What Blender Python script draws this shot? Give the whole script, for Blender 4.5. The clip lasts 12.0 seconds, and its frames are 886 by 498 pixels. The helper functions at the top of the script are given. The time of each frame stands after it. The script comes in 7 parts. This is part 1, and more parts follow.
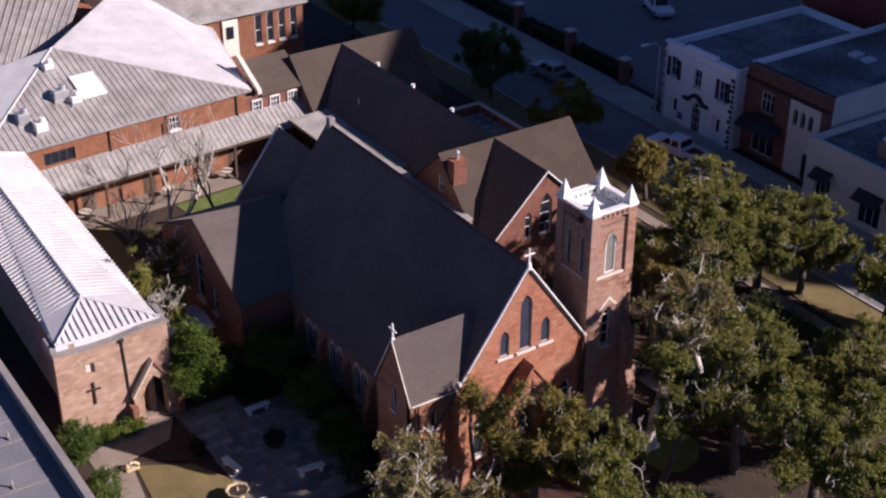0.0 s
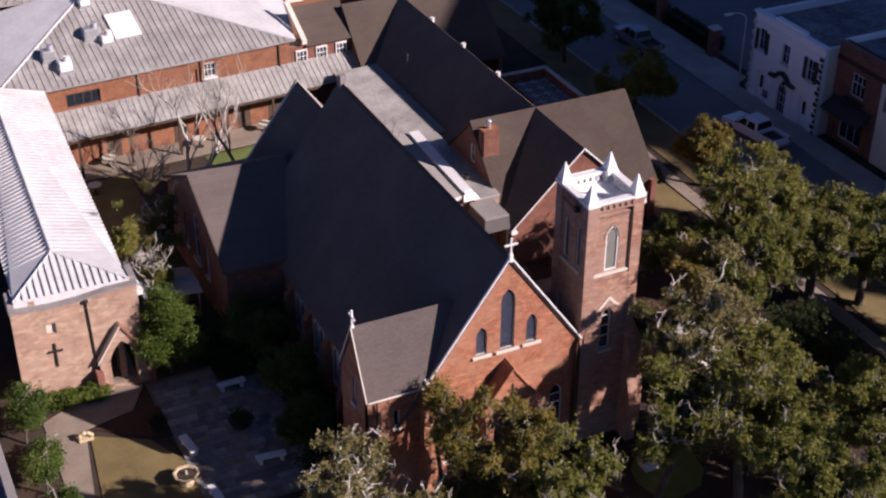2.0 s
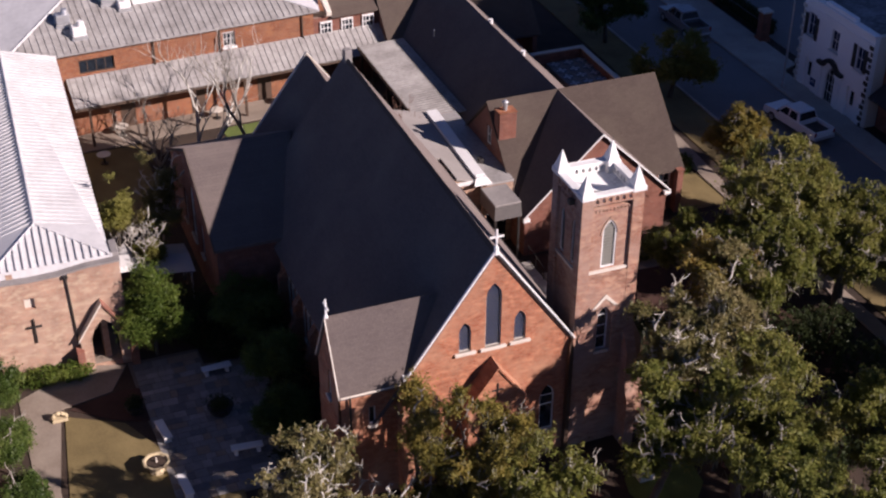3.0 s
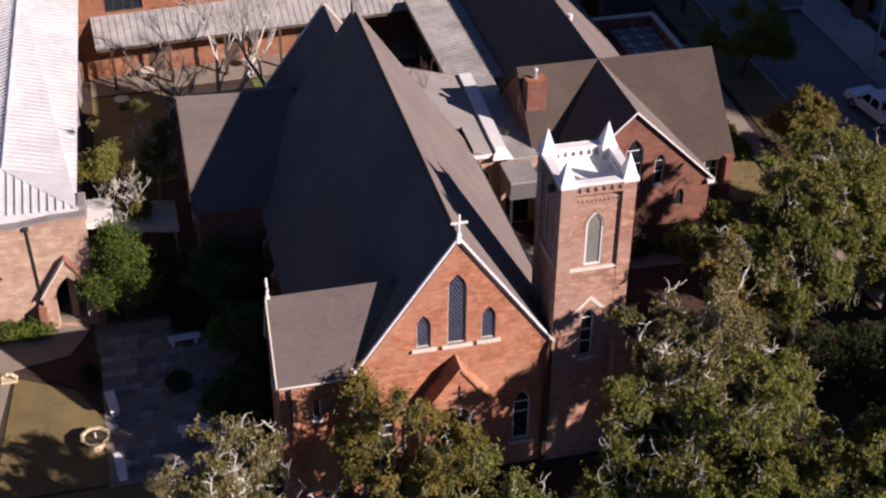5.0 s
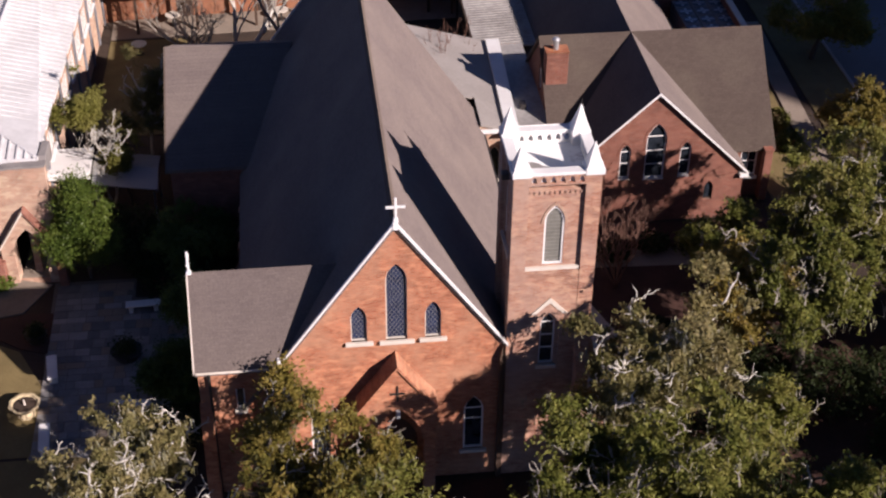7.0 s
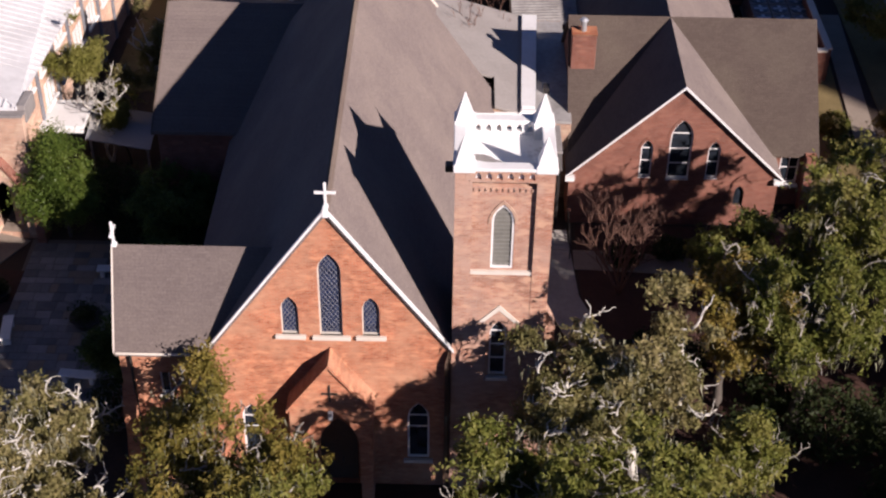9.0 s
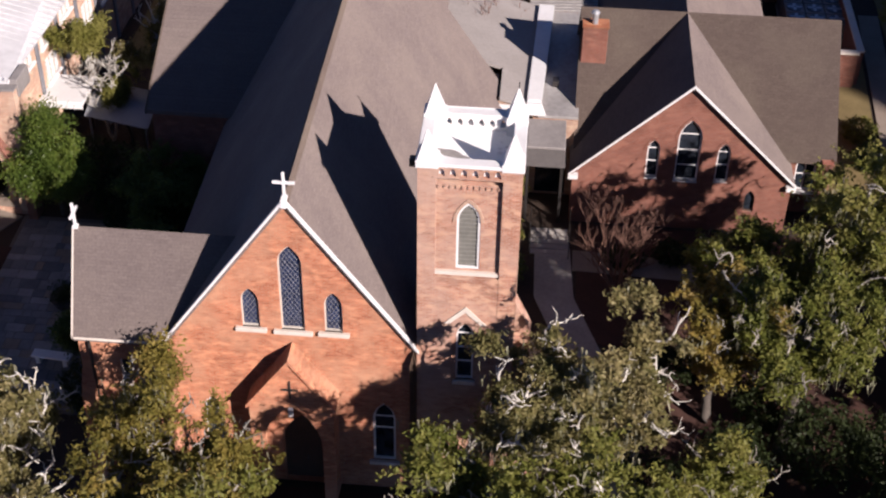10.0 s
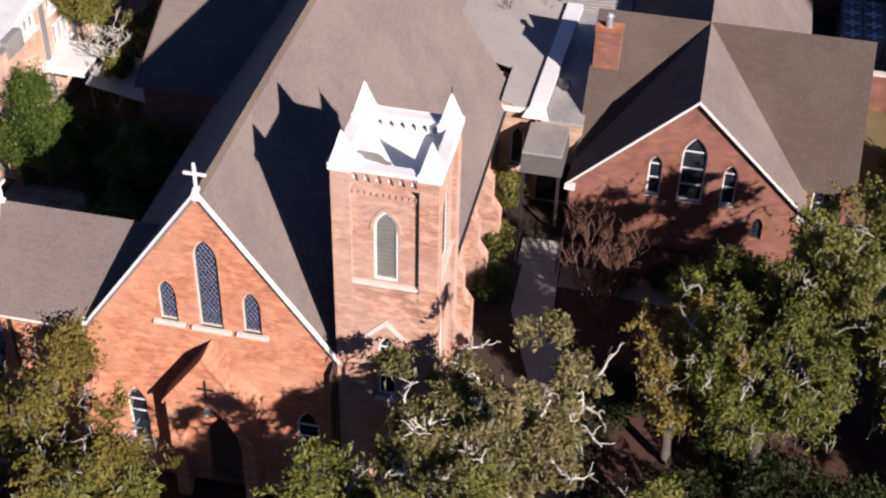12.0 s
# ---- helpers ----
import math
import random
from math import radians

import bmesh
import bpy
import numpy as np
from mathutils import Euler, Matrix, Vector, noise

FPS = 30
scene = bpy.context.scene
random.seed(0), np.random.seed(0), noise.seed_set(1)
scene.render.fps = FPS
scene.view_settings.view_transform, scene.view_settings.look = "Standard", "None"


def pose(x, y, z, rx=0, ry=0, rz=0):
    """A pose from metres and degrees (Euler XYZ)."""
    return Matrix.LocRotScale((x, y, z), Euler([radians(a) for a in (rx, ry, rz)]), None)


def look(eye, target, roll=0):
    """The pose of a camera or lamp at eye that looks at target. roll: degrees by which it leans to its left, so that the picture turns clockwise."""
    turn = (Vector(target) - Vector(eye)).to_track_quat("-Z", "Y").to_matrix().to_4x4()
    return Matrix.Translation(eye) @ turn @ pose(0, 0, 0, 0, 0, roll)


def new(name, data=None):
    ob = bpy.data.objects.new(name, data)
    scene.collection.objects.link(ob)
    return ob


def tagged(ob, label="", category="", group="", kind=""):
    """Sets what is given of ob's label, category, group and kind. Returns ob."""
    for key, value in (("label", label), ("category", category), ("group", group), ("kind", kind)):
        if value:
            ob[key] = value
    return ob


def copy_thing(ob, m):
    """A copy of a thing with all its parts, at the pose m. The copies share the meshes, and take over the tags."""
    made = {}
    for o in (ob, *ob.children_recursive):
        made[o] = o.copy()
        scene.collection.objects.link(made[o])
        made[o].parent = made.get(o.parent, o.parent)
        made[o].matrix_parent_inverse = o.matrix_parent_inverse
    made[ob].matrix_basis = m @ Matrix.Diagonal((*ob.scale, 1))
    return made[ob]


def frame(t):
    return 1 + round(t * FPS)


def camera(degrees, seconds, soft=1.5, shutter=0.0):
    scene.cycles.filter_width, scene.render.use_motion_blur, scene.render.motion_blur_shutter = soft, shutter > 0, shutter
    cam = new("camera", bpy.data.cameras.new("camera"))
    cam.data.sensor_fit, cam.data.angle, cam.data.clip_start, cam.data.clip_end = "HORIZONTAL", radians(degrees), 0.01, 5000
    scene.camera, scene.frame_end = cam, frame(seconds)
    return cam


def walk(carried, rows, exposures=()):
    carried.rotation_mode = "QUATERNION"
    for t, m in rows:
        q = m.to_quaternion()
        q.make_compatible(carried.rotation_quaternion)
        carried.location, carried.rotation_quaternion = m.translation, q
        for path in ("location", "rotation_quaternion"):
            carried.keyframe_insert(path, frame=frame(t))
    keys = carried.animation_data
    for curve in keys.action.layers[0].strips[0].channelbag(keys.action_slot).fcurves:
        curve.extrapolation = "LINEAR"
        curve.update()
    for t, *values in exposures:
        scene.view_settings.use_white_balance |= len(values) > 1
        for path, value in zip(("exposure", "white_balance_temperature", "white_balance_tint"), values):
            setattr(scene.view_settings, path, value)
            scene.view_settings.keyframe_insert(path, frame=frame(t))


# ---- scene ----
cam = camera(35.0, 12.0, soft=2.25)
PATH = [
    (0, (-42.118, -54.615, 53.778), (-41.156, -53.168, 52.788), 0.3),
    (0.5, (-38.862, -54.43, 53.304), (-37.955, -52.959, 52.298), 0.3),
    (1, (-35.593, -54.104, 52.634), (-34.743, -52.608, 51.614), 0.3),
    (1.5, (-32.357, -53.573, 51.976), (-31.563, -52.057, 50.941), 0.4),
    (2, (-29.14, -52.923, 51.227), (-28.404, -51.389, 50.176), 0.4),
    (2.5, (-25.999, -52.175, 50.368), (-25.32, -50.625, 49.303), 0.4),
    (3, (-22.89, -51.248, 49.651), (-22.273, -49.684, 48.568), 0.4),
    (5, (-12.567, -47.228, 46.594), (-12.164, -45.632, 45.459), 0.5),
    (5.5, (-10.15, -46.177, 45.879), (-9.803, -44.577, 44.73), 0.4),
    (6, (-7.836, -45.088, 45.137), (-7.54, -43.486, 43.976), 0.5),
    (6.5, (-5.527, -43.979, 44.445), (-5.283, -42.377, 43.273), 0.5),
    (7, (-3.418, -42.869, 43.877), (-3.222, -41.269, 42.693), 0.6),
    (9, (4.442, -38.706, 41.791), (4.426, -37.123, 40.569), 0.8),
    (9.5, (6.28, -37.699, 41.373), (6.212, -36.125, 40.141), 0.9),
    (10, (8.062, -36.685, 40.941), (7.943, -35.119, 39.701), 1.0),
    (10.5, (9.711, -35.681, 40.544), (9.545, -34.125, 39.298), 1.0),
    (11, (11.402, -34.699, 40.203), (11.189, -33.152, 38.954), 1.1),
    (11.5, (13.0, -33.754, 39.976), (12.742, -32.217, 38.722), 1.2),
    (12, (14.561, -32.781, 39.923), (14.252, -31.26, 38.662), 1.4),
]
walk(cam, [(t, look(eye, target, roll)) for t, eye, target, roll in PATH],
     exposures=((0, 0.75, 5900, 31), (2.5, 0.71, 6000, 30), (7, 0.71, 6070, 27), (9.5, 0.77, 6000, 25), (12, 0.87, 5900, 22)))

# ---- world and sun ----
SUN_AZ, SUN_EL = radians(-45.2), radians(28.7)
world = bpy.data.worlds.new("sky")
scene.world = world
world.use_nodes = True
wn = world.node_tree
sky = wn.nodes.new("ShaderNodeTexSky")
sky.sky_type = "NISHITA"
sky.sun_disc = False
sky.sun_elevation = SUN_EL
sky.sun_rotation = math.pi / 2 - SUN_AZ
sky.air_density, sky.dust_density, sky.ozone_density = 0.40, 0.04, 5.0
wn.nodes["Background"].inputs["Strength"].default_value = 0.054
wn.links.new(sky.outputs[0], wn.nodes["Background"].inputs["Color"])
sun_dir = Vector((math.cos(SUN_EL) * math.cos(SUN_AZ), math.cos(SUN_EL) * math.sin(SUN_AZ), math.sin(SUN_EL)))
sun = new("sun", bpy.data.lights.new("sun", "SUN"))
sun.data.energy, sun.data.angle, sun.data.color = 5.0, radians(0.53), (1.0, 0.90, 0.74)
sun.matrix_world = look(sun_dir * 100, (0, 0, 0))

# ---- materials ----


def shader(name, rough=0.8, metal=0.0):
    m = bpy.data.materials.new(name)
    m.use_nodes = True
    b = m.node_tree.nodes["Principled BSDF"]
    b.inputs["Roughness"].default_value, b.inputs["Metallic"].default_value = rough, metal
    return m, m.node_tree.nodes, m.node_tree.links, b


def ramp(nodes, stops):
    r = nodes.new("ShaderNodeValToRGB")
    while len(r.color_ramp.elements) < len(stops):
        r.color_ramp.elements.new(0.5)
    for e, (p, c) in zip(r.color_ramp.elements, stops):
        e.position, e.color = p, (*c, 1)
    return r


def noise_of(nodes, links, vec, scale, detail=4.0, rough=0.55):
    n = nodes.new("ShaderNodeTexNoise")
    n.inputs["Scale"].default_value, n.inputs["Detail"].default_value, n.inputs["Roughness"].default_value = scale, detail, rough
    links.new(vec, n.inputs["Vector"])
    return n.outputs["Fac"]


def mixc(nodes, links, fac, a, b, blend="MIX"):
    n = nodes.new("ShaderNodeMix")
    n.data_type, n.blend_type = "RGBA", blend
    for sock, v in ((n.inputs[0], fac), (n.inputs[6], a), (n.inputs[7], b)):
        if isinstance(v, bpy.types.NodeSocket):
            links.new(v, sock)
        elif isinstance(v, (int, float)):
            sock.default_value = v
        else:
            sock.default_value = (*v, 1)
    return n.outputs[2]


def bump_to(nodes, links, bsdf, height, dist, strength=0.6):
    n = nodes.new("ShaderNodeBump")
    n.inputs["Distance"].default_value, n.inputs["Strength"].default_value = dist, strength
    links.new(height, n.inputs["Height"])
    links.new(n.outputs[0], bsdf.inputs["Normal"])


def plain(name, c1, c2, rough=0.8, big=0.35, fine=9.0, metal=0.0, bump=0.01, lo=0.32, hi=0.68):
    """Two tones blended by a broad and a fine noise, with light relief."""
    m, n, l, b = shader(name, rough, metal)
    pos = n.new("ShaderNodeNewGeometry").outputs["Position"]
    broad, grain = noise_of(n, l, pos, big), noise_of(n, l, pos, fine, 6)
    mid = n.new("ShaderNodeMath")
    mid.operation = "MULTIPLY_ADD"
    l.new(broad, mid.inputs[0])
    mid.inputs[1].default_value = 0.6
    half = n.new("ShaderNodeMath")
    half.operation = "MULTIPLY"
    half.inputs[1].default_value = 0.4
    l.new(grain, half.inputs[0])
    l.new(half.outputs[0], mid.inputs[2])
    r = ramp(n, [(lo, c1), (hi, c2)])
    l.new(mid.outputs[0], r.inputs[0])
    l.new(r.outputs[0], b.inputs["Base Color"])
    if bump:
        bump_to(n, l, b, grain, bump)
    return m


def wall_uv(n, l):
    """World position turned so that courses run level on any upright wall."""
    geo = n.new("ShaderNodeNewGeometry")
    pos, nor = n.new("ShaderNodeSeparateXYZ"), n.new("ShaderNodeSeparateXYZ")
    l.new(geo.outputs["Position"], pos.inputs[0])
    l.new(geo.outputs["True Normal"], nor.inputs[0])
    mag, step, u = n.new("ShaderNodeMath"), n.new("ShaderNodeMath"), n.new("ShaderNodeMix")
    mag.operation, step.operation = "ABSOLUTE", "GREATER_THAN"
    step.inputs[1].default_value = 0.6
    l.new(nor.outputs[1], mag.inputs[0])
    l.new(mag.outputs[0], step.inputs[0])
    l.new(step.outputs[0], u.inputs[0])
    l.new(pos.outputs[1], u.inputs[2])
    l.new(pos.outputs[0], u.inputs[3])
    v = n.new("ShaderNodeCombineXYZ")
    l.new(u.outputs[0], v.inputs[0])
    l.new(pos.outputs[2], v.inputs[1])
    return v.outputs[0], geo.outputs["Position"]


def brickwork(name, c1, c2, mortar, stain, w=0.22, h=0.075, stain_lo=0.5, stain_hi=0.72):
    m, n, l, b = shader(name, 0.9)
    b.inputs["Diffuse Roughness"].default_value = 0.8
    b.inputs["Specular IOR Level"].default_value = 0.25
    uv, pos = wall_uv(n, l)
    t = n.new("ShaderNodeTexBrick")
    t.inputs["Scale"].default_value = 1.0
    t.inputs["Brick Width"].default_value, t.inputs["Row Height"].default_value = w, h
    t.inputs["Mortar Size"].default_value, t.inputs["Bias"].default_value = h * 0.12, 0.0
    for k, c in (("Color1", c1), ("Color2", c2), ("Mortar", mortar)):
        t.inputs[k].default_value = (*c, 1)
    l.new(uv, t.inputs["Vector"])
    patch = ramp(n, [(0.33, (0.80, 0.79, 0.78)), (0.72, (1.18, 1.16, 1.12))])
    l.new(noise_of(n, l, pos, 1.1, 5), patch.inputs[0])
    col = mixc(n, l, 1.0, t.outputs["Color"], patch.outputs[0], "MULTIPLY")
    # blotches of rebuilt or washed-out courses, longer than high
    squash = n.new("ShaderNodeMapping")
    squash.inputs["Scale"].default_value = (1.0, 1.0, 2.6)
    l.new(pos, squash.inputs["Vector"])
    blot = ramp(n, [(0.51, (0, 0, 0)), (0.62, (1, 1, 1))])
    l.new(noise_of(n, l, squash.outputs[0], 1.7, 4, 0.6), blot.inputs[0])
    half = n.new("ShaderNodeMath")
    half.operation = "MULTIPLY"
    half.inputs[1].default_value = 0.75
    l.new(blot.outputs[0], half.inputs[0])
    col = mixc(n, l, half.outputs[0], col, (c1[0] * 1.2, c1[1] * 1.5, c1[2] * 1.5))
    soot = ramp(n, [(0.30, (0.78, 0.75, 0.73)), (0.46, (1, 1, 1))])
    l.new(noise_of(n, l, squash.outputs[0], 0.8, 5, 0.65), soot.inputs[0])
    col = mixc(n, l, 1.0, col, soot.outputs[0], "MULTIPLY")
    r = ramp(n, [(stain_lo, (0, 0, 0)), (stain_hi, (1, 1, 1))])
    l.new(noise_of(n, l, pos, 0.45, 6, 0.65), r.inputs[0])
    l.new(mixc(n, l, r.outputs[0], col, stain), b.inputs["Base Color"])
    bump_to(n, l, b, t.outputs["Fac"], -0.012)
    return m


def shingles(name, c1, c2, stain, row=0.14):
    m, n, l, b = shader(name, 0.95)
    b.inputs["Specular IOR Level"].default_value = 0.15
    b.inputs["Diffuse Roughness"].default_value = 1.0
    uv, pos = wall_uv(n, l)
    t = n.new("ShaderNodeTexBrick")
    t.inputs["Scale"].default_value = 1.0
    t.inputs["Brick Width"].default_value, t.inputs["Row Height"].default_value = 0.32, row * 0.8
    t.inputs["Mortar Size"].default_value = 0.006
    for k, c in (("Color1", c1), ("Color2", c2), ("Mortar", tuple(0.78 * v for v in c1))):
        t.inputs[k].default_value = (*c, 1)
    l.new(uv, t.inputs["Vector"])
    r = ramp(n, [(0.42, (0, 0, 0)), (0.75, (1, 1, 1))])
    l.new(noise_of(n, l, pos, 0.35, 6, 0.6), r.inputs[0])
    grit = ramp(n, [(0.3, (0.85, 0.85, 0.85)), (0.7, (1.12, 1.12, 1.12))])
    l.new(noise_of(n, l, pos, 14, 3), grit.inputs[0])
    col = mixc(n, l, r.outputs[0], t.outputs["Color"], stain)
    l.new(mixc(n, l, 1.0, col, grit.outputs[0], "MULTIPLY"), b.inputs["Base Color"])
    bump_to(n, l, b, t.outputs["Fac"], -0.01)
    return m


def glass_dark(name, tint=(0.012, 0.015, 0.02), rough=0.08):
    m, n, l, b = shader(name, rough)
    pos = n.new("ShaderNodeNewGeometry").outputs["Position"]
    r = ramp(n, [(0.35, tint), (0.7, tuple(2.2 * v for v in tint))])
    l.new(noise_of(n, l, pos, 3.0), r.inputs[0])
    l.new(r.outputs[0], b.inputs["Base Color"])
    b.inputs["IOR"].default_value = 1.5
    return m


def leafy(name, tones, rough=0.55):
    """Leaves: a tone for each clump, spread by position and by leaf."""
    m, n, l, b = shader(name, rough)
    geo = n.new("ShaderNodeNewGeometry")
    info = n.new("ShaderNodeObjectInfo")
    add = n.new("ShaderNodeMath")
    add.operation = "MULTIPLY_ADD"
    l.new(geo.outputs["Random Per Island"], add.inputs[0])
    add.inputs[1].default_value = 0.24
    sc = n.new("ShaderNodeMath")
    sc.operation = "MULTIPLY_ADD"
    l.new(noise_of(n, l, geo.outputs["Position"], 0.8, 4), sc.inputs[0])
    sc.inputs[1].default_value = 0.95
    off = n.new("ShaderNodeMath")
    off.operation = "MULTIPLY_ADD"
    l.new(info.outputs["Random"], off.inputs[0])
    off.inputs[1].default_value, off.inputs[2].default_value = 0.16, -0.2
    l.new(off.outputs[0], sc.inputs[2])
    l.new(sc.outputs[0], add.inputs[2])
    k = len(tones) - 1
    r = ramp(n, [(0.18 + 0.64 * i / k, c) for i, c in enumerate(tones)])
    l.new(add.outputs[0], r.inputs[0])
    l.new(r.outputs[0], b.inputs["Base Color"])
    b.inputs["Specular IOR Level"].default_value = 0.2
    tr = n.new("ShaderNodeBsdfTranslucent")
    l.new(r.outputs[0], tr.inputs[0])
    mixs = n.new("ShaderNodeMixShader")
    mixs.inputs[0].default_value = 0.35
    out = n["Material Output"]
    l.new(b.outputs[0], mixs.inputs[1])
    l.new(tr.outputs[0], mixs.inputs[2])
    l.new(mixs.outputs[0], out.inputs[0])
    return m


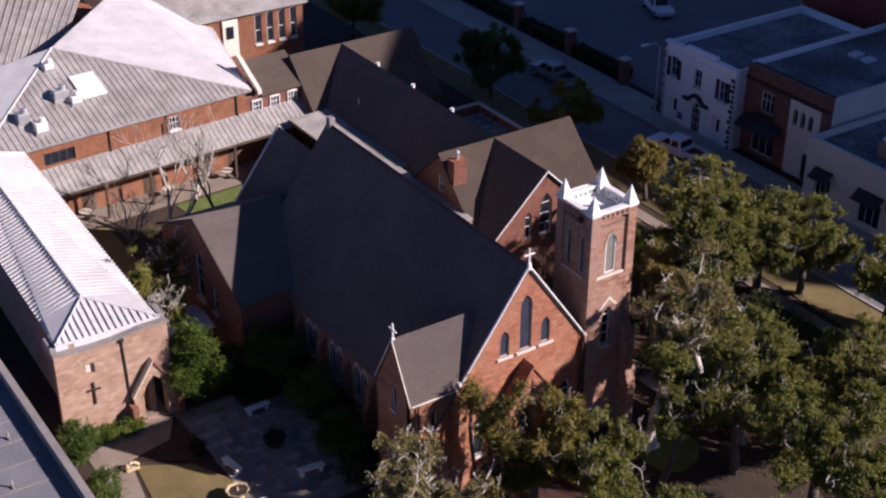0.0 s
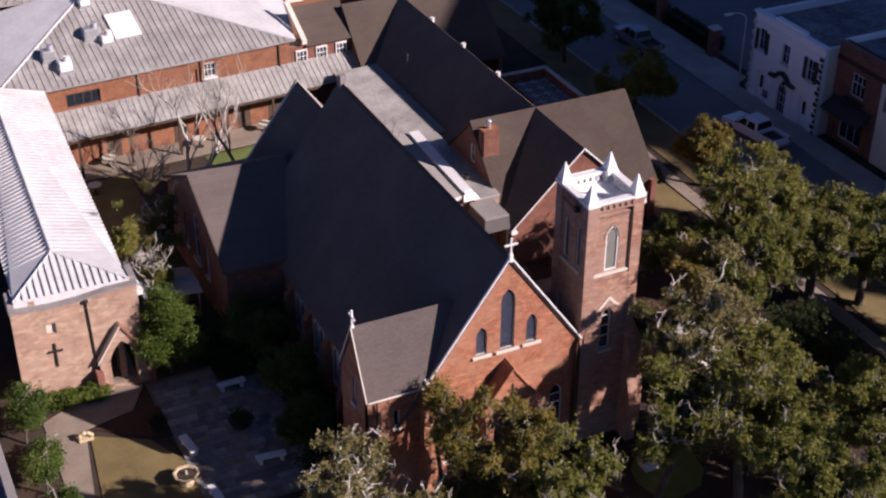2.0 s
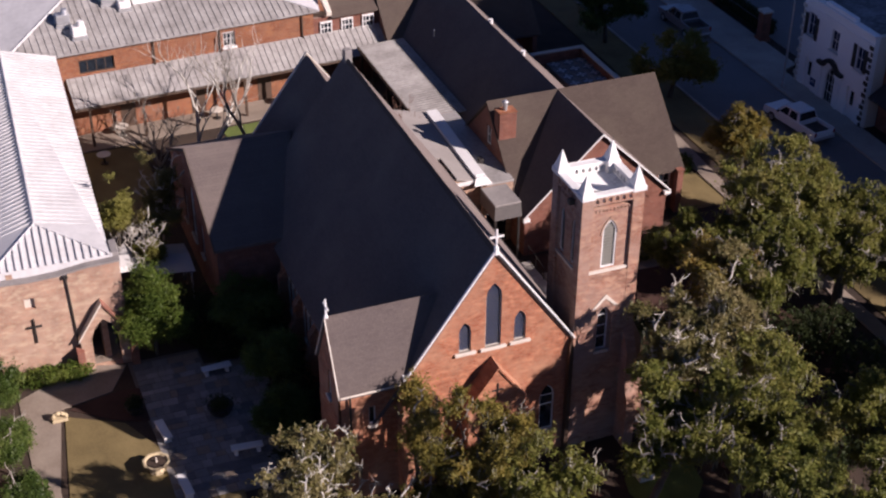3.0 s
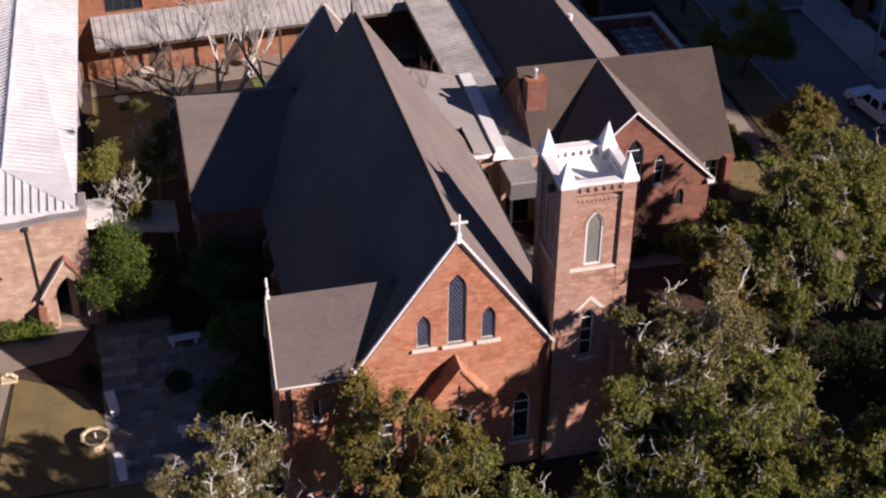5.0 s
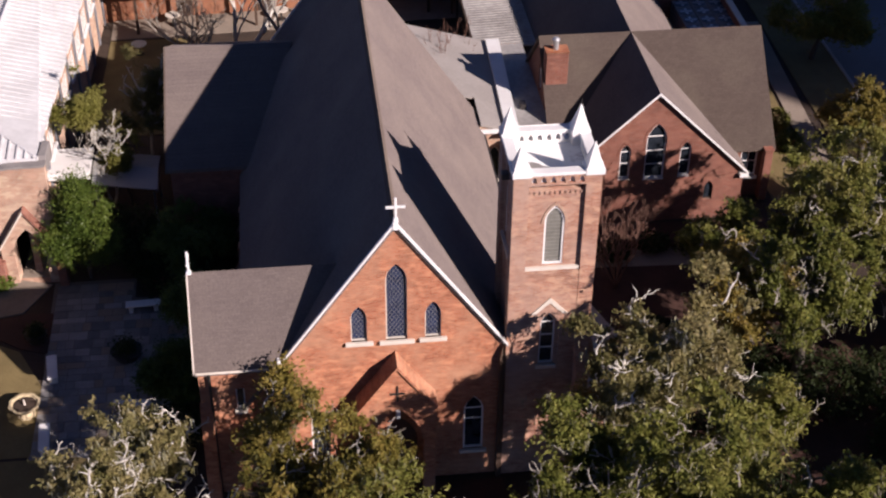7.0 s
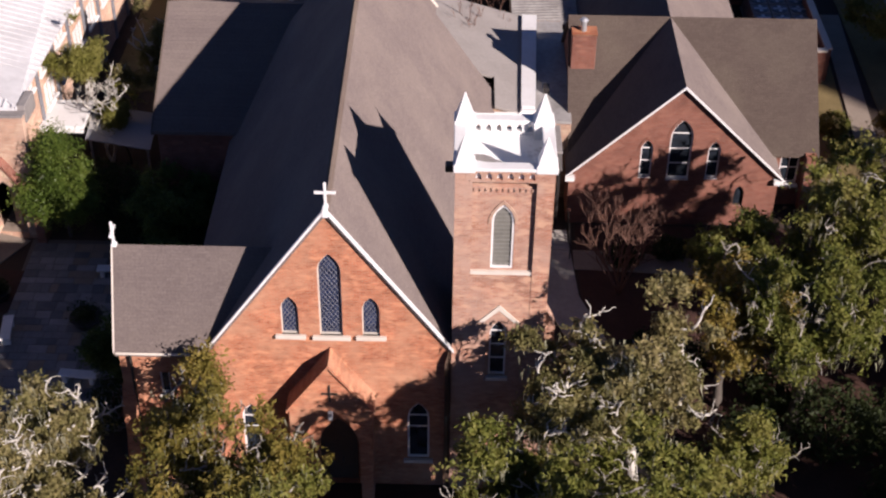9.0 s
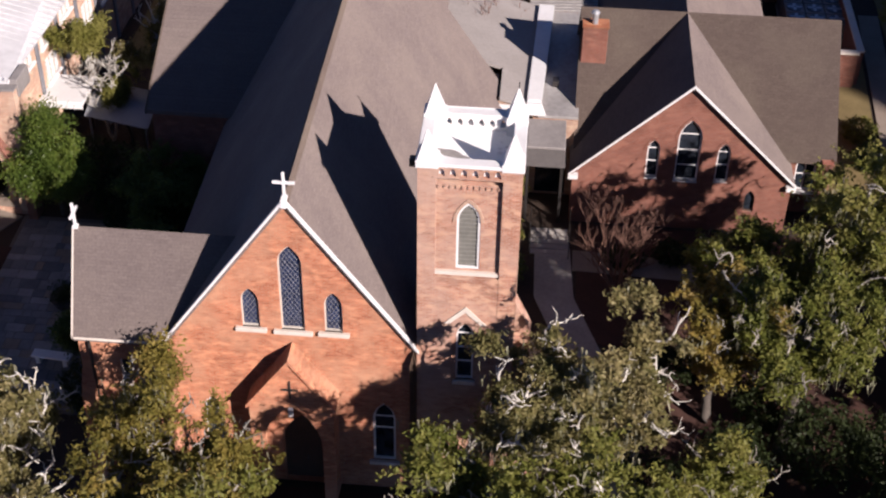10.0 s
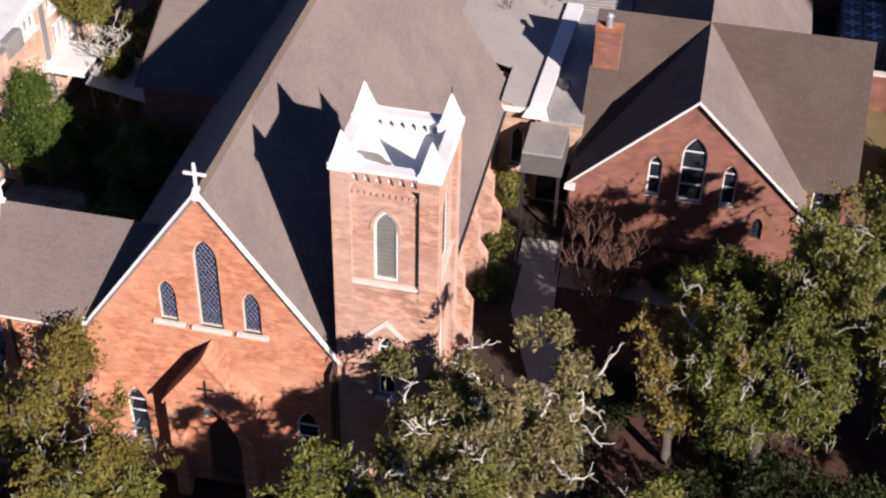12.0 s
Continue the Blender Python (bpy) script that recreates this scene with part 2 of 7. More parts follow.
M = dict(
    brick=brickwork("old_red_brick", (0.452, 0.170, 0.092), (0.300, 0.092, 0.049), (0.340, 0.230, 0.150), (0.430, 0.240, 0.148), stain_lo=0.47, stain_hi=0.7),
    tower=brickwork("weathered_pink_brick", (0.440, 0.222, 0.146), (0.268, 0.108, 0.064), (0.385, 0.292, 0.238), (0.410, 0.288, 0.226), stain_lo=0.42, stain_hi=0.7),
    pale=brickwork("pale_tan_brick", (0.42, 0.258, 0.182), (0.37, 0.222, 0.154), (0.39, 0.32, 0.26), (0.42, 0.30, 0.228)),
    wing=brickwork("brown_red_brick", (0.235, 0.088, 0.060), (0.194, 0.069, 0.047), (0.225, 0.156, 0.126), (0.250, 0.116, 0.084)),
    back=brickwork("orange_brick", (0.294, 0.108, 0.052), (0.231, 0.077, 0.038), (0.280, 0.196, 0.140), (0.280, 0.140, 0.084)),
    shingle=shingles("tan_grey_shingles", (0.160, 0.130, 0.119), (0.141, 0.114, 0.105), (0.186, 0.152, 0.133)),
    shingle_dark=shingles("brown_grey_shingles", (0.120, 0.092, 0.076), (0.106, 0.080, 0.067), (0.140, 0.112, 0.088)),
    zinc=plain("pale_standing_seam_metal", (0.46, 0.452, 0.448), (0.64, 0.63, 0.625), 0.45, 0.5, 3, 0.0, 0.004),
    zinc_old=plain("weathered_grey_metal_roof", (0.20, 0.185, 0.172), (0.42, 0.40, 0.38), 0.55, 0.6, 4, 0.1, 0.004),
    membrane=plain("pale_grey_roof_membrane", (0.240, 0.216, 0.196), (0.336, 0.304, 0.280), 0.75, 0.4, 7),
    roof_grey=plain("blue_grey_roof_felt", (0.125, 0.128, 0.145), (0.225, 0.225, 0.24), 0.75, 0.5, 6),
    dark_roof=plain("dark_roofing_felt", (0.095, 0.095, 0.10), (0.34, 0.335, 0.335), 0.7, 0.22, 3, lo=0.44, hi=0.64),
    white=plain("white_paint", (0.64, 0.62, 0.60), (0.76, 0.75, 0.73), 0.5, 0.9, 8, 0, 0.003),
    deck=plain("white_roof_coating_with_grime", (0.48, 0.46, 0.45), (0.82, 0.82, 0.81), 0.6, 0.8, 5, 0, 0.004, 0.30, 0.42),
    cream=plain("cream_stucco", (0.62, 0.57, 0.49), (0.72, 0.67, 0.58), 0.85, 0.5, 8),
    stucco=plain("white_stucco", (0.80, 0.79, 0.78), (0.88, 0.875, 0.865), 0.85, 0.5, 8),
    stone=plain("pale_sill_stone", (0.52, 0.46, 0.385), (0.64, 0.58, 0.50), 0.8, 1.2, 10),
    sandstone=plain("warm_sandstone", (0.42, 0.33, 0.19), (0.58, 0.48, 0.30), 0.85, 1.5, 10),
    render=plain("grey_parapet_render", (0.176, 0.160, 0.152), (0.288, 0.264, 0.248), 0.9, 0.6, 6),
    concrete=plain("old_concrete", (0.26, 0.24, 0.215), (0.42, 0.39, 0.345), 0.9, 0.5, 7),
    flag=plain("bluestone_flag", (0.15, 0.148, 0.15), (0.25, 0.237, 0.225), 0.8, 1.4, 9),
    flag_pale=plain("pale_flag", (0.21, 0.20, 0.19), (0.33, 0.31, 0.29), 0.85, 1.4, 9),
    flag_dark=plain("dark_flag", (0.10, 0.10, 0.108), (0.17, 0.165, 0.165), 0.8, 1.4, 9),
    joint=plain("sandy_joint", (0.112, 0.098, 0.083), (0.165, 0.143, 0.120), 0.95, 1.0, 8),
    path=plain("buff_paving", (0.202, 0.158, 0.119), (0.288, 0.238, 0.187), 0.9, 0.7, 8),
    asphalt=plain("aged_asphalt", (0.125, 0.123, 0.125), (0.20, 0.195, 0.195), 0.9, 0.15, 9),
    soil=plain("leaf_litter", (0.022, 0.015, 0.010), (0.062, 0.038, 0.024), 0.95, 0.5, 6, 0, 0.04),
    lawn=plain("winter_lawn", (0.119, 0.087, 0.032), (0.210, 0.158, 0.063), 0.95, 0.5, 12, 0, 0.03),
    green_lawn=plain("green_lawn", (0.07, 0.10, 0.018), (0.15, 0.185, 0.04), 0.95, 0.8, 12, 0, 0.03),
    mulch=plain("red_brown_mulch", (0.036, 0.015, 0.010), (0.075, 0.032, 0.021), 0.95, 0.8, 10, 0, 0.03),
    iron=plain("dark_painted_metal", (0.018, 0.016, 0.015), (0.035, 0.03, 0.028), 0.5, 1, 8),
    timber=plain("dark_brown_timber", (0.05, 0.03, 0.02), (0.09, 0.055, 0.035), 0.7, 1, 9),
    louvre=plain("grey_green_louvre_paint", (0.120, 0.116, 0.098), (0.180, 0.173, 0.150), 0.7, 1, 8),
    glass=glass_dark("dark_window_glass"),
    leaded=glass_dark("leaded_blue_glass", (0.016, 0.024, 0.055), 0.2),
    lead=plain("lead_came", (0.085, 0.088, 0.105), (0.15, 0.152, 0.175), 0.5, 2, 10),
    galv=plain("galvanised_steel", (0.45, 0.45, 0.45), (0.6, 0.6, 0.6), 0.35, 1, 9, 0.6),
    bark=plain("grey_oak_bark", (0.050, 0.041, 0.032), (0.109, 0.091, 0.074), 0.95, 1.5, 14, 0, 0.02),
    bare=plain("lichened_twigs", (0.19, 0.17, 0.145), (0.36, 0.33, 0.28), 0.95, 1.5, 14, 0, 0.01),
    bare_pale=plain("pale_lichened_wood", (0.36, 0.335, 0.29), (0.58, 0.545, 0.48), 0.95, 1.5, 14, 0, 0.01),
    brown_bark=plain("red_brown_smooth_bark", (0.115, 0.055, 0.038), (0.195, 0.105, 0.075), 0.9, 1.5, 14),
    oak=leafy("live_oak_leaves", [(0.066, 0.081, 0.015), (0.136, 0.148, 0.028), (0.207, 0.198, 0.047), (0.285, 0.245, 0.079)]),
    oak_grey=leafy("mossy_oak_leaves", [(0.075, 0.077, 0.025), (0.151, 0.141, 0.048), (0.237, 0.200, 0.082), (0.341, 0.283, 0.144)]),
    laurel=leafy("glossy_yellow_green_leaves", [(0.040, 0.066, 0.012), (0.085, 0.128, 0.022), (0.150, 0.190, 0.036), (0.215, 0.240, 0.060)], 0.4),
    moss=plain("grey_hanging_moss", (0.12, 0.118, 0.068), (0.24, 0.228, 0.15), 0.95, 1.2, 12, 0, 0),
    oak_gold=leafy("yellowing_oak_leaves", [(0.089, 0.084, 0.018), (0.177, 0.150, 0.030), (0.260, 0.198, 0.047), (0.343, 0.236, 0.065)]),
    shrub=leafy("glossy_green_leaves", [(0.030, 0.054, 0.012), (0.063, 0.103, 0.022), (0.107, 0.146, 0.034), (0.155, 0.185, 0.049)], 0.4),
    lime=leafy("yellow_green_leaves", [(0.101, 0.109, 0.017), (0.168, 0.168, 0.034), (0.235, 0.218, 0.059), (0.286, 0.269, 0.092)]),
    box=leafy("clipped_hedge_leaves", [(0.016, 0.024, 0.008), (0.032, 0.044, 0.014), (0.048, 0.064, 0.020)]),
    car_white=plain("white_car_paint", (0.72, 0.72, 0.72), (0.78, 0.78, 0.78), 0.25, 0.5, 3, 0, 0),
    car_grey=plain("silver_grey_car_paint", (0.22, 0.23, 0.25), (0.28, 0.29, 0.31), 0.28, 0.5, 3, 0.4, 0),
    tyre=plain("rubber", (0.015, 0.015, 0.015), (0.03, 0.03, 0.03), 0.9, 3, 20),
    lamp_red=plain("red_lens", (0.3, 0.01, 0.01), (0.4, 0.02, 0.02), 0.2, 3, 20, 0, 0),
    canvas=plain("pale_blue_grey_canvas", (0.33, 0.335, 0.345), (0.43, 0.43, 0.44), 0.85, 0.9, 8),
    awning=plain("dark_awning_cloth", (0.02, 0.02, 0.025), (0.045, 0.042, 0.045), 0.9, 1, 10),
    canopy=plain("dark_grey_canopy_metal", (0.075, 0.068, 0.066), (0.115, 0.105, 0.10), 0.7, 0.8, 8),
    fan=plain("blue_grey_fan_steel", (0.08, 0.1, 0.13), (0.15, 0.17, 0.2), 0.5, 2, 10, 0.3),
    red_wall=plain("dark_red_painted_wall", (0.16, 0.025, 0.02), (0.22, 0.04, 0.03), 0.85, 0.5, 8),
    sign=plain("blue_sign_paint", (0.02, 0.05, 0.16), (0.03, 0.07, 0.2), 0.5, 3, 12),
)

# ---- builders ----


LOCAL = set()  # things whose parts are given in their own frame


def thing(name, label, category, at=(0, 0, 0), group="", kind="", turn=0, local=False):
    ob = new(name)
    if local:
        LOCAL.add(ob.name)
    ob.empty_display_size = 0.2
    ob.matrix_basis = pose(*at, 0, 0, turn)
    return tagged(ob, label, category, group, kind)


def part(name, bm, material, parent=None, label="", local=False, smooth=False):
    """Links a bmesh as one mesh; under a parent its points are world places unless local."""
    me = bpy.data.meshes.new(name)
    bmesh.ops.recalc_face_normals(bm, faces=bm.faces[:])
    bm.to_mesh(me)
    bm.free()
    me.materials.append(M[material] if isinstance(material, str) else material)
    if smooth:
        me.shade_smooth()
    ob = new(name, me)
    if parent is not None:
        ob.parent = parent
        if not local and parent.parent is None and parent.name not in LOCAL:
            ob.matrix_parent_inverse = parent.matrix_basis.inverted()
    if label:
        ob["label"] = label
    return ob


def setting(name, bm, material, label, category, kind="structure", smooth=False):
    return tagged(part(name, bm, material, smooth=smooth), label, category, "", kind)


def box(x0, x1, y0, y1, z0, z1, bm=None, bevel=0.0, turn=None):
    bm = bm or bmesh.new()
    r = bmesh.ops.create_cube(bm, size=1.0)
    vs = r["verts"]
    for v in vs:
        v.co = Vector((x0 + (v.co.x + 0.5) * (x1 - x0), y0 + (v.co.y + 0.5) * (y1 - y0), z0 + (v.co.z + 0.5) * (z1 - z0)))
        if turn:
            v.co = turn @ v.co
    if bevel:
        es = list({e for v in vs for e in v.link_edges})
        bmesh.ops.bevel(bm, geom=es, offset=bevel, segments=1, affect="EDGES")
    return bm


def prism(poly, vec, bm=None):
    """Solid from a flat polygon (3D points) pushed along vec."""
    bm = bm or bmesh.new()
    a = [bm.verts.new(p) for p in poly]
    b = [bm.verts.new(Vector(p) + Vector(vec)) for p in poly]
    n = len(a)
    bm.faces.new(a)
    bm.faces.new(b[::-1])
    for i in range(n):
        bm.faces.new((a[i], b[i], b[(i + 1) % n], a[(i + 1) % n]))
    return bm


def rod(p, q, r0, r1=None, sides=8, bm=None, caps=True):
    bm = bm or bmesh.new()
    p, q = Vector(p), Vector(q)
    d = q - p
    r1 = r0 if r1 is None else r1
    m = Matrix.Translation((p + q) / 2) @ d.to_track_quat("Z", "Y").to_matrix().to_4x4()
    bmesh.ops.create_cone(bm, cap_ends=caps, segments=sides, radius1=r0, radius2=r1, depth=d.length, matrix=m)
    return bm


def wall_mesh(origin, u, outline, holes=(), thick=0.35):
    """An upright wall from a 2D outline (along u, up) with through openings; outside is u x up."""
    o, u = Vector(origin), Vector(u).normalized()
    out = u.cross(Vector((0, 0, 1)))
    bm = bmesh.new()
    edges = []
    for loop in (outline, *holes):
        vs = [bm.verts.new(o + u * a + Vector((0, 0, b))) for a, b in loop]
        edges += [bm.edges.new((vs[i], vs[(i + 1) % len(vs)])) for i in range(len(vs))]
    bmesh.ops.triangle_fill(bm, use_beauty=True, use_dissolve=False, edges=edges)
    r = bmesh.ops.extrude_face_region(bm, geom=bm.faces[:])
    for v in (g for g in r["geom"] if isinstance(g, bmesh.types.BMVert)):
        v.co -= out * thick
    return bm


def lancet(cx, w, z0, z1, n=6):
    """A pointed window's outline."""
    h = w * 0.95
    s = z1 - h
    k = (h * h - w * w / 4) / w
    r = k + w / 2
    top = math.asin(min(1, h / r))
    right = [(cx - k + r * math.cos(top * i / n), s + r * math.sin(top * i / n)) for i in range(n)]
    left = [(2 * cx - a, b) for a, b in right[::-1]]
    return [(cx - w / 2, z0), (cx + w / 2, z0)] + right + [(cx, z1)] + left


def arch_band(origin, u, cx, w, z1, band, depth, proud):
    """A curved band of brick over a pointed opening, from spring to spring."""
    outer, inner = lancet(cx, w + 2 * band, z1 - 2 * w, z1 + band * 1.3)[2:], lancet(cx, w + 0.02, z1 - 2 * w, z1 + 0.01)[2:]
    o = Vector(origin) + Vector(u).normalized().cross(Vector((0, 0, 1))) * proud
    return wall_mesh(o, u, outer + inner[::-1], (), depth)


def rect(cx, w, z0, z1):
    return [(cx - w / 2, z0), (cx + w / 2, z0), (cx + w / 2, z1), (cx - w / 2, z1)]


def ring_mesh(origin, u, outer, inner, depth, back):
    return wall_mesh(Vector(origin) - Vector(u).normalized().cross(Vector((0, 0, 1))) * back, u, outer, [inner], depth)


def window(parent, origin, u, cx, w, z0, z1, pointed=True, frame_w=0.07, frame_mat="white", pane_mat="glass",
           bars=(), mullions=(), lattice=False, louvres=False, sill=0.0, back=0.08, name="window", label="", sill_mat="stone", proud=0.0):
    """A window in an opening: frame, pane, glazing bars and sill. bars, mullions: fractions of height, width."""
    o, u = Vector(origin), Vector(u).normalized()
    out = u.cross(Vector((0, 0, 1)))
    shape = lancet if pointed else rect
    f = frame_w
    fr = part(name, ring_mesh(o, u, shape(cx, w + 0.02, z0 - 0.01, z1 + 0.01), shape(cx, w - 2 * f, z0 + f, z1 - f * 1.5), 0.12 + proud, back - proud), frame_mat, parent, label)
    part("pane", wall_mesh(o - out * (back + 0.07), u, shape(cx, w, z0, z1), (), 0.03), pane_mat, fr)

    def strip(a0, a1, b0, b1, depth=0.04):
        m = Matrix.Translation(o - out * (back + 0.05)) @ Matrix((u, -out, (0, 0, 1))).transposed().to_4x4()
        return box(a0, a1, 0, depth, b0, b1, turn=m)
    for k in bars:
        zz = z0 + (z1 - z0) * k
        part("glazing_bar", strip(cx - w / 2 + f * 0.5, cx + w / 2 - f * 0.5, zz - 0.03, zz + 0.03), frame_mat, fr)
    for k in mullions:
        uu = cx - w / 2 + w * k
        part("mullion", strip(uu - 0.025, uu + 0.025, z0 + f * 0.5, z1 - f * (4 if pointed else 1)), frame_mat, fr)
    if lattice:
        bm = bmesh.new()
        step, th = 0.17, 0.014
        inside = shape(cx, w - 2 * f, z0 + f, z1 - f * 1.5)
        top = z1 - w * 0.95
        m = Matrix.Translation(o - out * (back + 0.045)) @ Matrix((u, -out, (0, 0, 1))).transposed().to_4x4()

        def within(a, b):
            if b < z0 + f or b > z1 - f:
                return False
            half = w / 2 - f
            if b > top:
                half *= max(0.0, 1 - ((b - top) / (z1 - f - top)) ** 1.7)
            return abs(a - cx) <= half
        for s in (1, -1):
            c = -8.0
            while c < 8.0:
                pts = [(cx + t * 0.03, z0 + c + s * t * 0.03 * 1.5) for t in range(-60, 61)]
                pts = [p for p in pts if within(*p)]
                if len(pts) > 2:
                    (a0, b0), (a1, b1) = pts[0], pts[-1]
                    p, q = m @ Vector((a0, 0, b0)), m @ Vector((a1, 0, b1))
                    rod(p, q, th, sides=4, bm=bm)
                c += step * 1.5
        tagged(part("leading", bm, "lead", fr), kind="stuff")
    if louvres:
        k, zz = 0, z0 + 0.2
        top = z1 - w * 0.95
        while zz < z1 - 0.12:
            half = w / 2 - f
            if zz > top:
                half *= max(0.12, 1 - ((zz - top) / (z1 - top)) ** 1.8)
            q = Matrix.Translation(o - out * (back + 0.02)) @ Matrix((u, -out, (0, 0, 1))).transposed().to_4x4() @ Matrix.Translation((cx, 0, zz)) @ Matrix.Rotation(radians(-38), 4, "X")
            part("louvre", box(-half, half, -0.01, 0.12, -0.012, 0.012, turn=q), "louvre", fr)
            zz += 0.17
    if sill:
        m = Matrix.Translation(o) @ Matrix((u, -out, (0, 0, 1))).transposed().to_4x4()
        part("sill", box(cx - w / 2 - sill, cx + w / 2 + sill, -0.14 if sill > 0.03 else -0.04, 0.1, z0 - (0.16 if sill > 0.03 else 0.07), z0, bevel=0.015, turn=m), sill_mat, fr)
    return fr


def slab(pts, thick, up=None):
    """A roof slope from its corners, thickened downwards."""
    return prism(pts, (0, 0, -thick))


def ribs(parent, a0, a1, b0, b1, count, mat, r=0.04, hgt=0.1, name="seam"):
    """Standing seams from the line a0-a1 (eave) to b0-b1 (ridge), each a piece of its own on one mesh when alike."""
    a0, a1, b0, b1 = (Vector(p) for p in (a0, a1, b0, b1))
    meshes = {}
    inv = parent.matrix_basis.inverted() if parent.parent is None and parent.name not in LOCAL else Matrix()
    for i in range(count):
        k = (i + 0.5) / count
        p, q = a0.lerp(a1, k), b0.lerp(b1, k)
        if (q - p).length < 0.15:
            continue
        key = round((q - p).length, 2)
        if key not in meshes:
            bm = box(-r, r, -hgt * 0.3, hgt, 0, (q - p).length)
            me = bpy.data.meshes.new(name)
            bm.to_mesh(me)
            bm.free()
            me.materials.append(M[mat])
            meshes[key] = me
        ob = new(name, meshes[key])
        z = (q - p).normalized()
        x = z.cross(Vector((0, 0, 1))).normalized()
        y = z.cross(x)
        if y.z < 0:
            x, y = -x, -y
        ob.parent = parent
        ob.matrix_basis = Matrix.Translation(p) @ Matrix((x, y, z)).transposed().to_4x4()
        ob.matrix_parent_inverse = inv

# ---- ground, roads and paths ----
X, Y, Z = Vector((1, 0, 0)), Vector((0, 1, 0)), Vector((0, 0, 1))


def flat(poly, z0, z1):
    return prism([(x, y, z1) for x, y in poly], (0, 0, z0 - z1))


def sheet(x0, x1, y0, y1, z, step):
    bm = bmesh.new()
    nx, ny = max(1, int((x1 - x0) / step)), max(1, int((y1 - y0) / step))
    vs = [[bm.verts.new((x0 + (x1 - x0) * i / nx, y0 + (y1 - y0) * j / ny, z)) for i in range(nx + 1)] for j in range(ny + 1)]
    for j in range(ny):
        for i in range(nx):
            bm.faces.new((vs[j][i], vs[j][i + 1], vs[j + 1][i + 1], vs[j + 1][i]))
    return bm


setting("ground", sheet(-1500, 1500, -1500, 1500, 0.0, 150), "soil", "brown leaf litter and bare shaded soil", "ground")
setting("road", flat([(31.6, -400), (38.6, -400), (38.9, 400), (31.6, 400)], 0.005, 0.03), "asphalt", "dark grey asphalt street in building shade", "road")
setting("parking_lot", flat([(43.6, 36.5), (140, 36.5), (140, 160), (43.6, 160)], 0.005, 0.03), "asphalt", "dark asphalt parking lot behind a hedge", "road")
setting("pavement", flat([(38.9, -60), (41.0, -60), (41.0, 35.4), (42.6, 36.2), (42.6, 160), (38.9, 160)], 0.0, 0.15), "concrete", "worn grey concrete pavement along the street", "pavement")
setting("kerb", flat([(38.72, -60), (38.9, -60), (38.9, 160), (38.72, 160)], 0.0, 0.165), "concrete", "grey concrete kerb along the street", "kerb")
setting("verge", flat([(27.3, -40), (31.4, -40), (31.4, 90), (28.6, 90), (28.2, 40)], 0.005, 0.06), "lawn", "dry brown grass verge beside the street", "grass")
setting("kerb_near", flat([(31.4, -60), (31.6, -60), (31.6, 160), (31.4, 160)], 0.0, 0.15), "concrete", "grey concrete kerb beside the grass verge", "kerb")
setting("hall_lawn", flat([(22.6, 19.0), (25.9, 19.0), (25.8, 24), (26.7, 40), (25.9, 41), (22.6, 31)], 0.005, 0.05), "lawn", "dry lawn between the hall and the footpath", "grass")
setting("footpath", flat([(26.1, -40), (27.2, -40), (27.1, 22), (28.1, 40), (26.9, 40), (26.0, 24)], 0.01, 0.09), "path", "sunlit buff paving of a narrow footpath", "pavement")
setting("churchyard_lawn", flat([(5.9, -4.6), (6.3, -6.1), (7.4, -6.7), (8.9, -6.3), (9.9, -5.2), (10.1, -3.6), (9.3, -2.6), (8.2, -2.9), (7.0, -2.7), (6.2, -3.5)], 0.005, 0.035), "green_lawn", "mossy green lawn under oak trees", "grass")
setting("front_walk", flat([(8.4, 16.5), (8.5, 12.0), (9.9, 8.0), (11.3, 3.4), (11.6, -3.0), (13.0, -3.0), (12.9, 3.2), (11.7, 8.0), (10.3, 12.0), (10.0, 16.5)], 0.005, 0.05), "concrete", "grey concrete walk beside the tower", "pavement")
setting("cross_walk", flat([(10.2, 14.0), (25.9, 13.2), (25.9, 14.7), (10.2, 15.5)], 0.01, 0.055), "path", "pale paved cross walk towards the street", "pavement")
setting("planting_bed", flat([(10.4, 9.0), (21, 9.0), (21, 17.6), (10.4, 17.6)], 0.005, 0.04), "mulch", "red-brown mulch bed below the hall windows", "garden bed")
setting("tree_bed", flat([(10.7, -2.0), (11.6, -5.4), (13.4, -6.6), (16.2, -6.0), (19.0, -7.2), (22.0, -5.4), (24.2, -1.0), (24.4, 7.6), (20.2, 8.6), (16, 8.9), (12.4, 7.0), (13.2, 2)], 0.005, 0.03), "mulch", "red-brown leaf mulch under the oaks", "garden bed")
# porch ground takes the mulch colour to stand for the black shade there
setting("porch_ground", flat([(-3, -14), (4.5, -14), (4.5, -0.4), (-3, -0.4)], 0.005, 0.04), "mulch", "brown ground before the church porch, darkened for shade", "ground")
setting("lawn_front", flat([(-21.2, 3.0), (-15.7, 3.0), (-15.7, 7.2), (-17.2, 10.2), (-20.2, 11.9)], 0.005, 0.05), "lawn", "dry yellow-brown lawn beside a patio", "grass")
setting("lawn_south", flat([(-21.2, -18), (-12.5, -18), (-12.5, 2.8), (-21.2, 2.8)], 0.005, 0.045), "lawn", "dry yellow-brown lawn under tree shade", "grass")
setting("garden_path", flat([(-22.6, -18), (-21.3, -18), (-21.3, 6), (-20.3, 12.6), (-17.4, 13.2), (-16.2, 15.4), (-18.6, 16.2), (-22.4, 14.2)], 0.005, 0.055), "path", "worn buff stone garden path", "pavement")
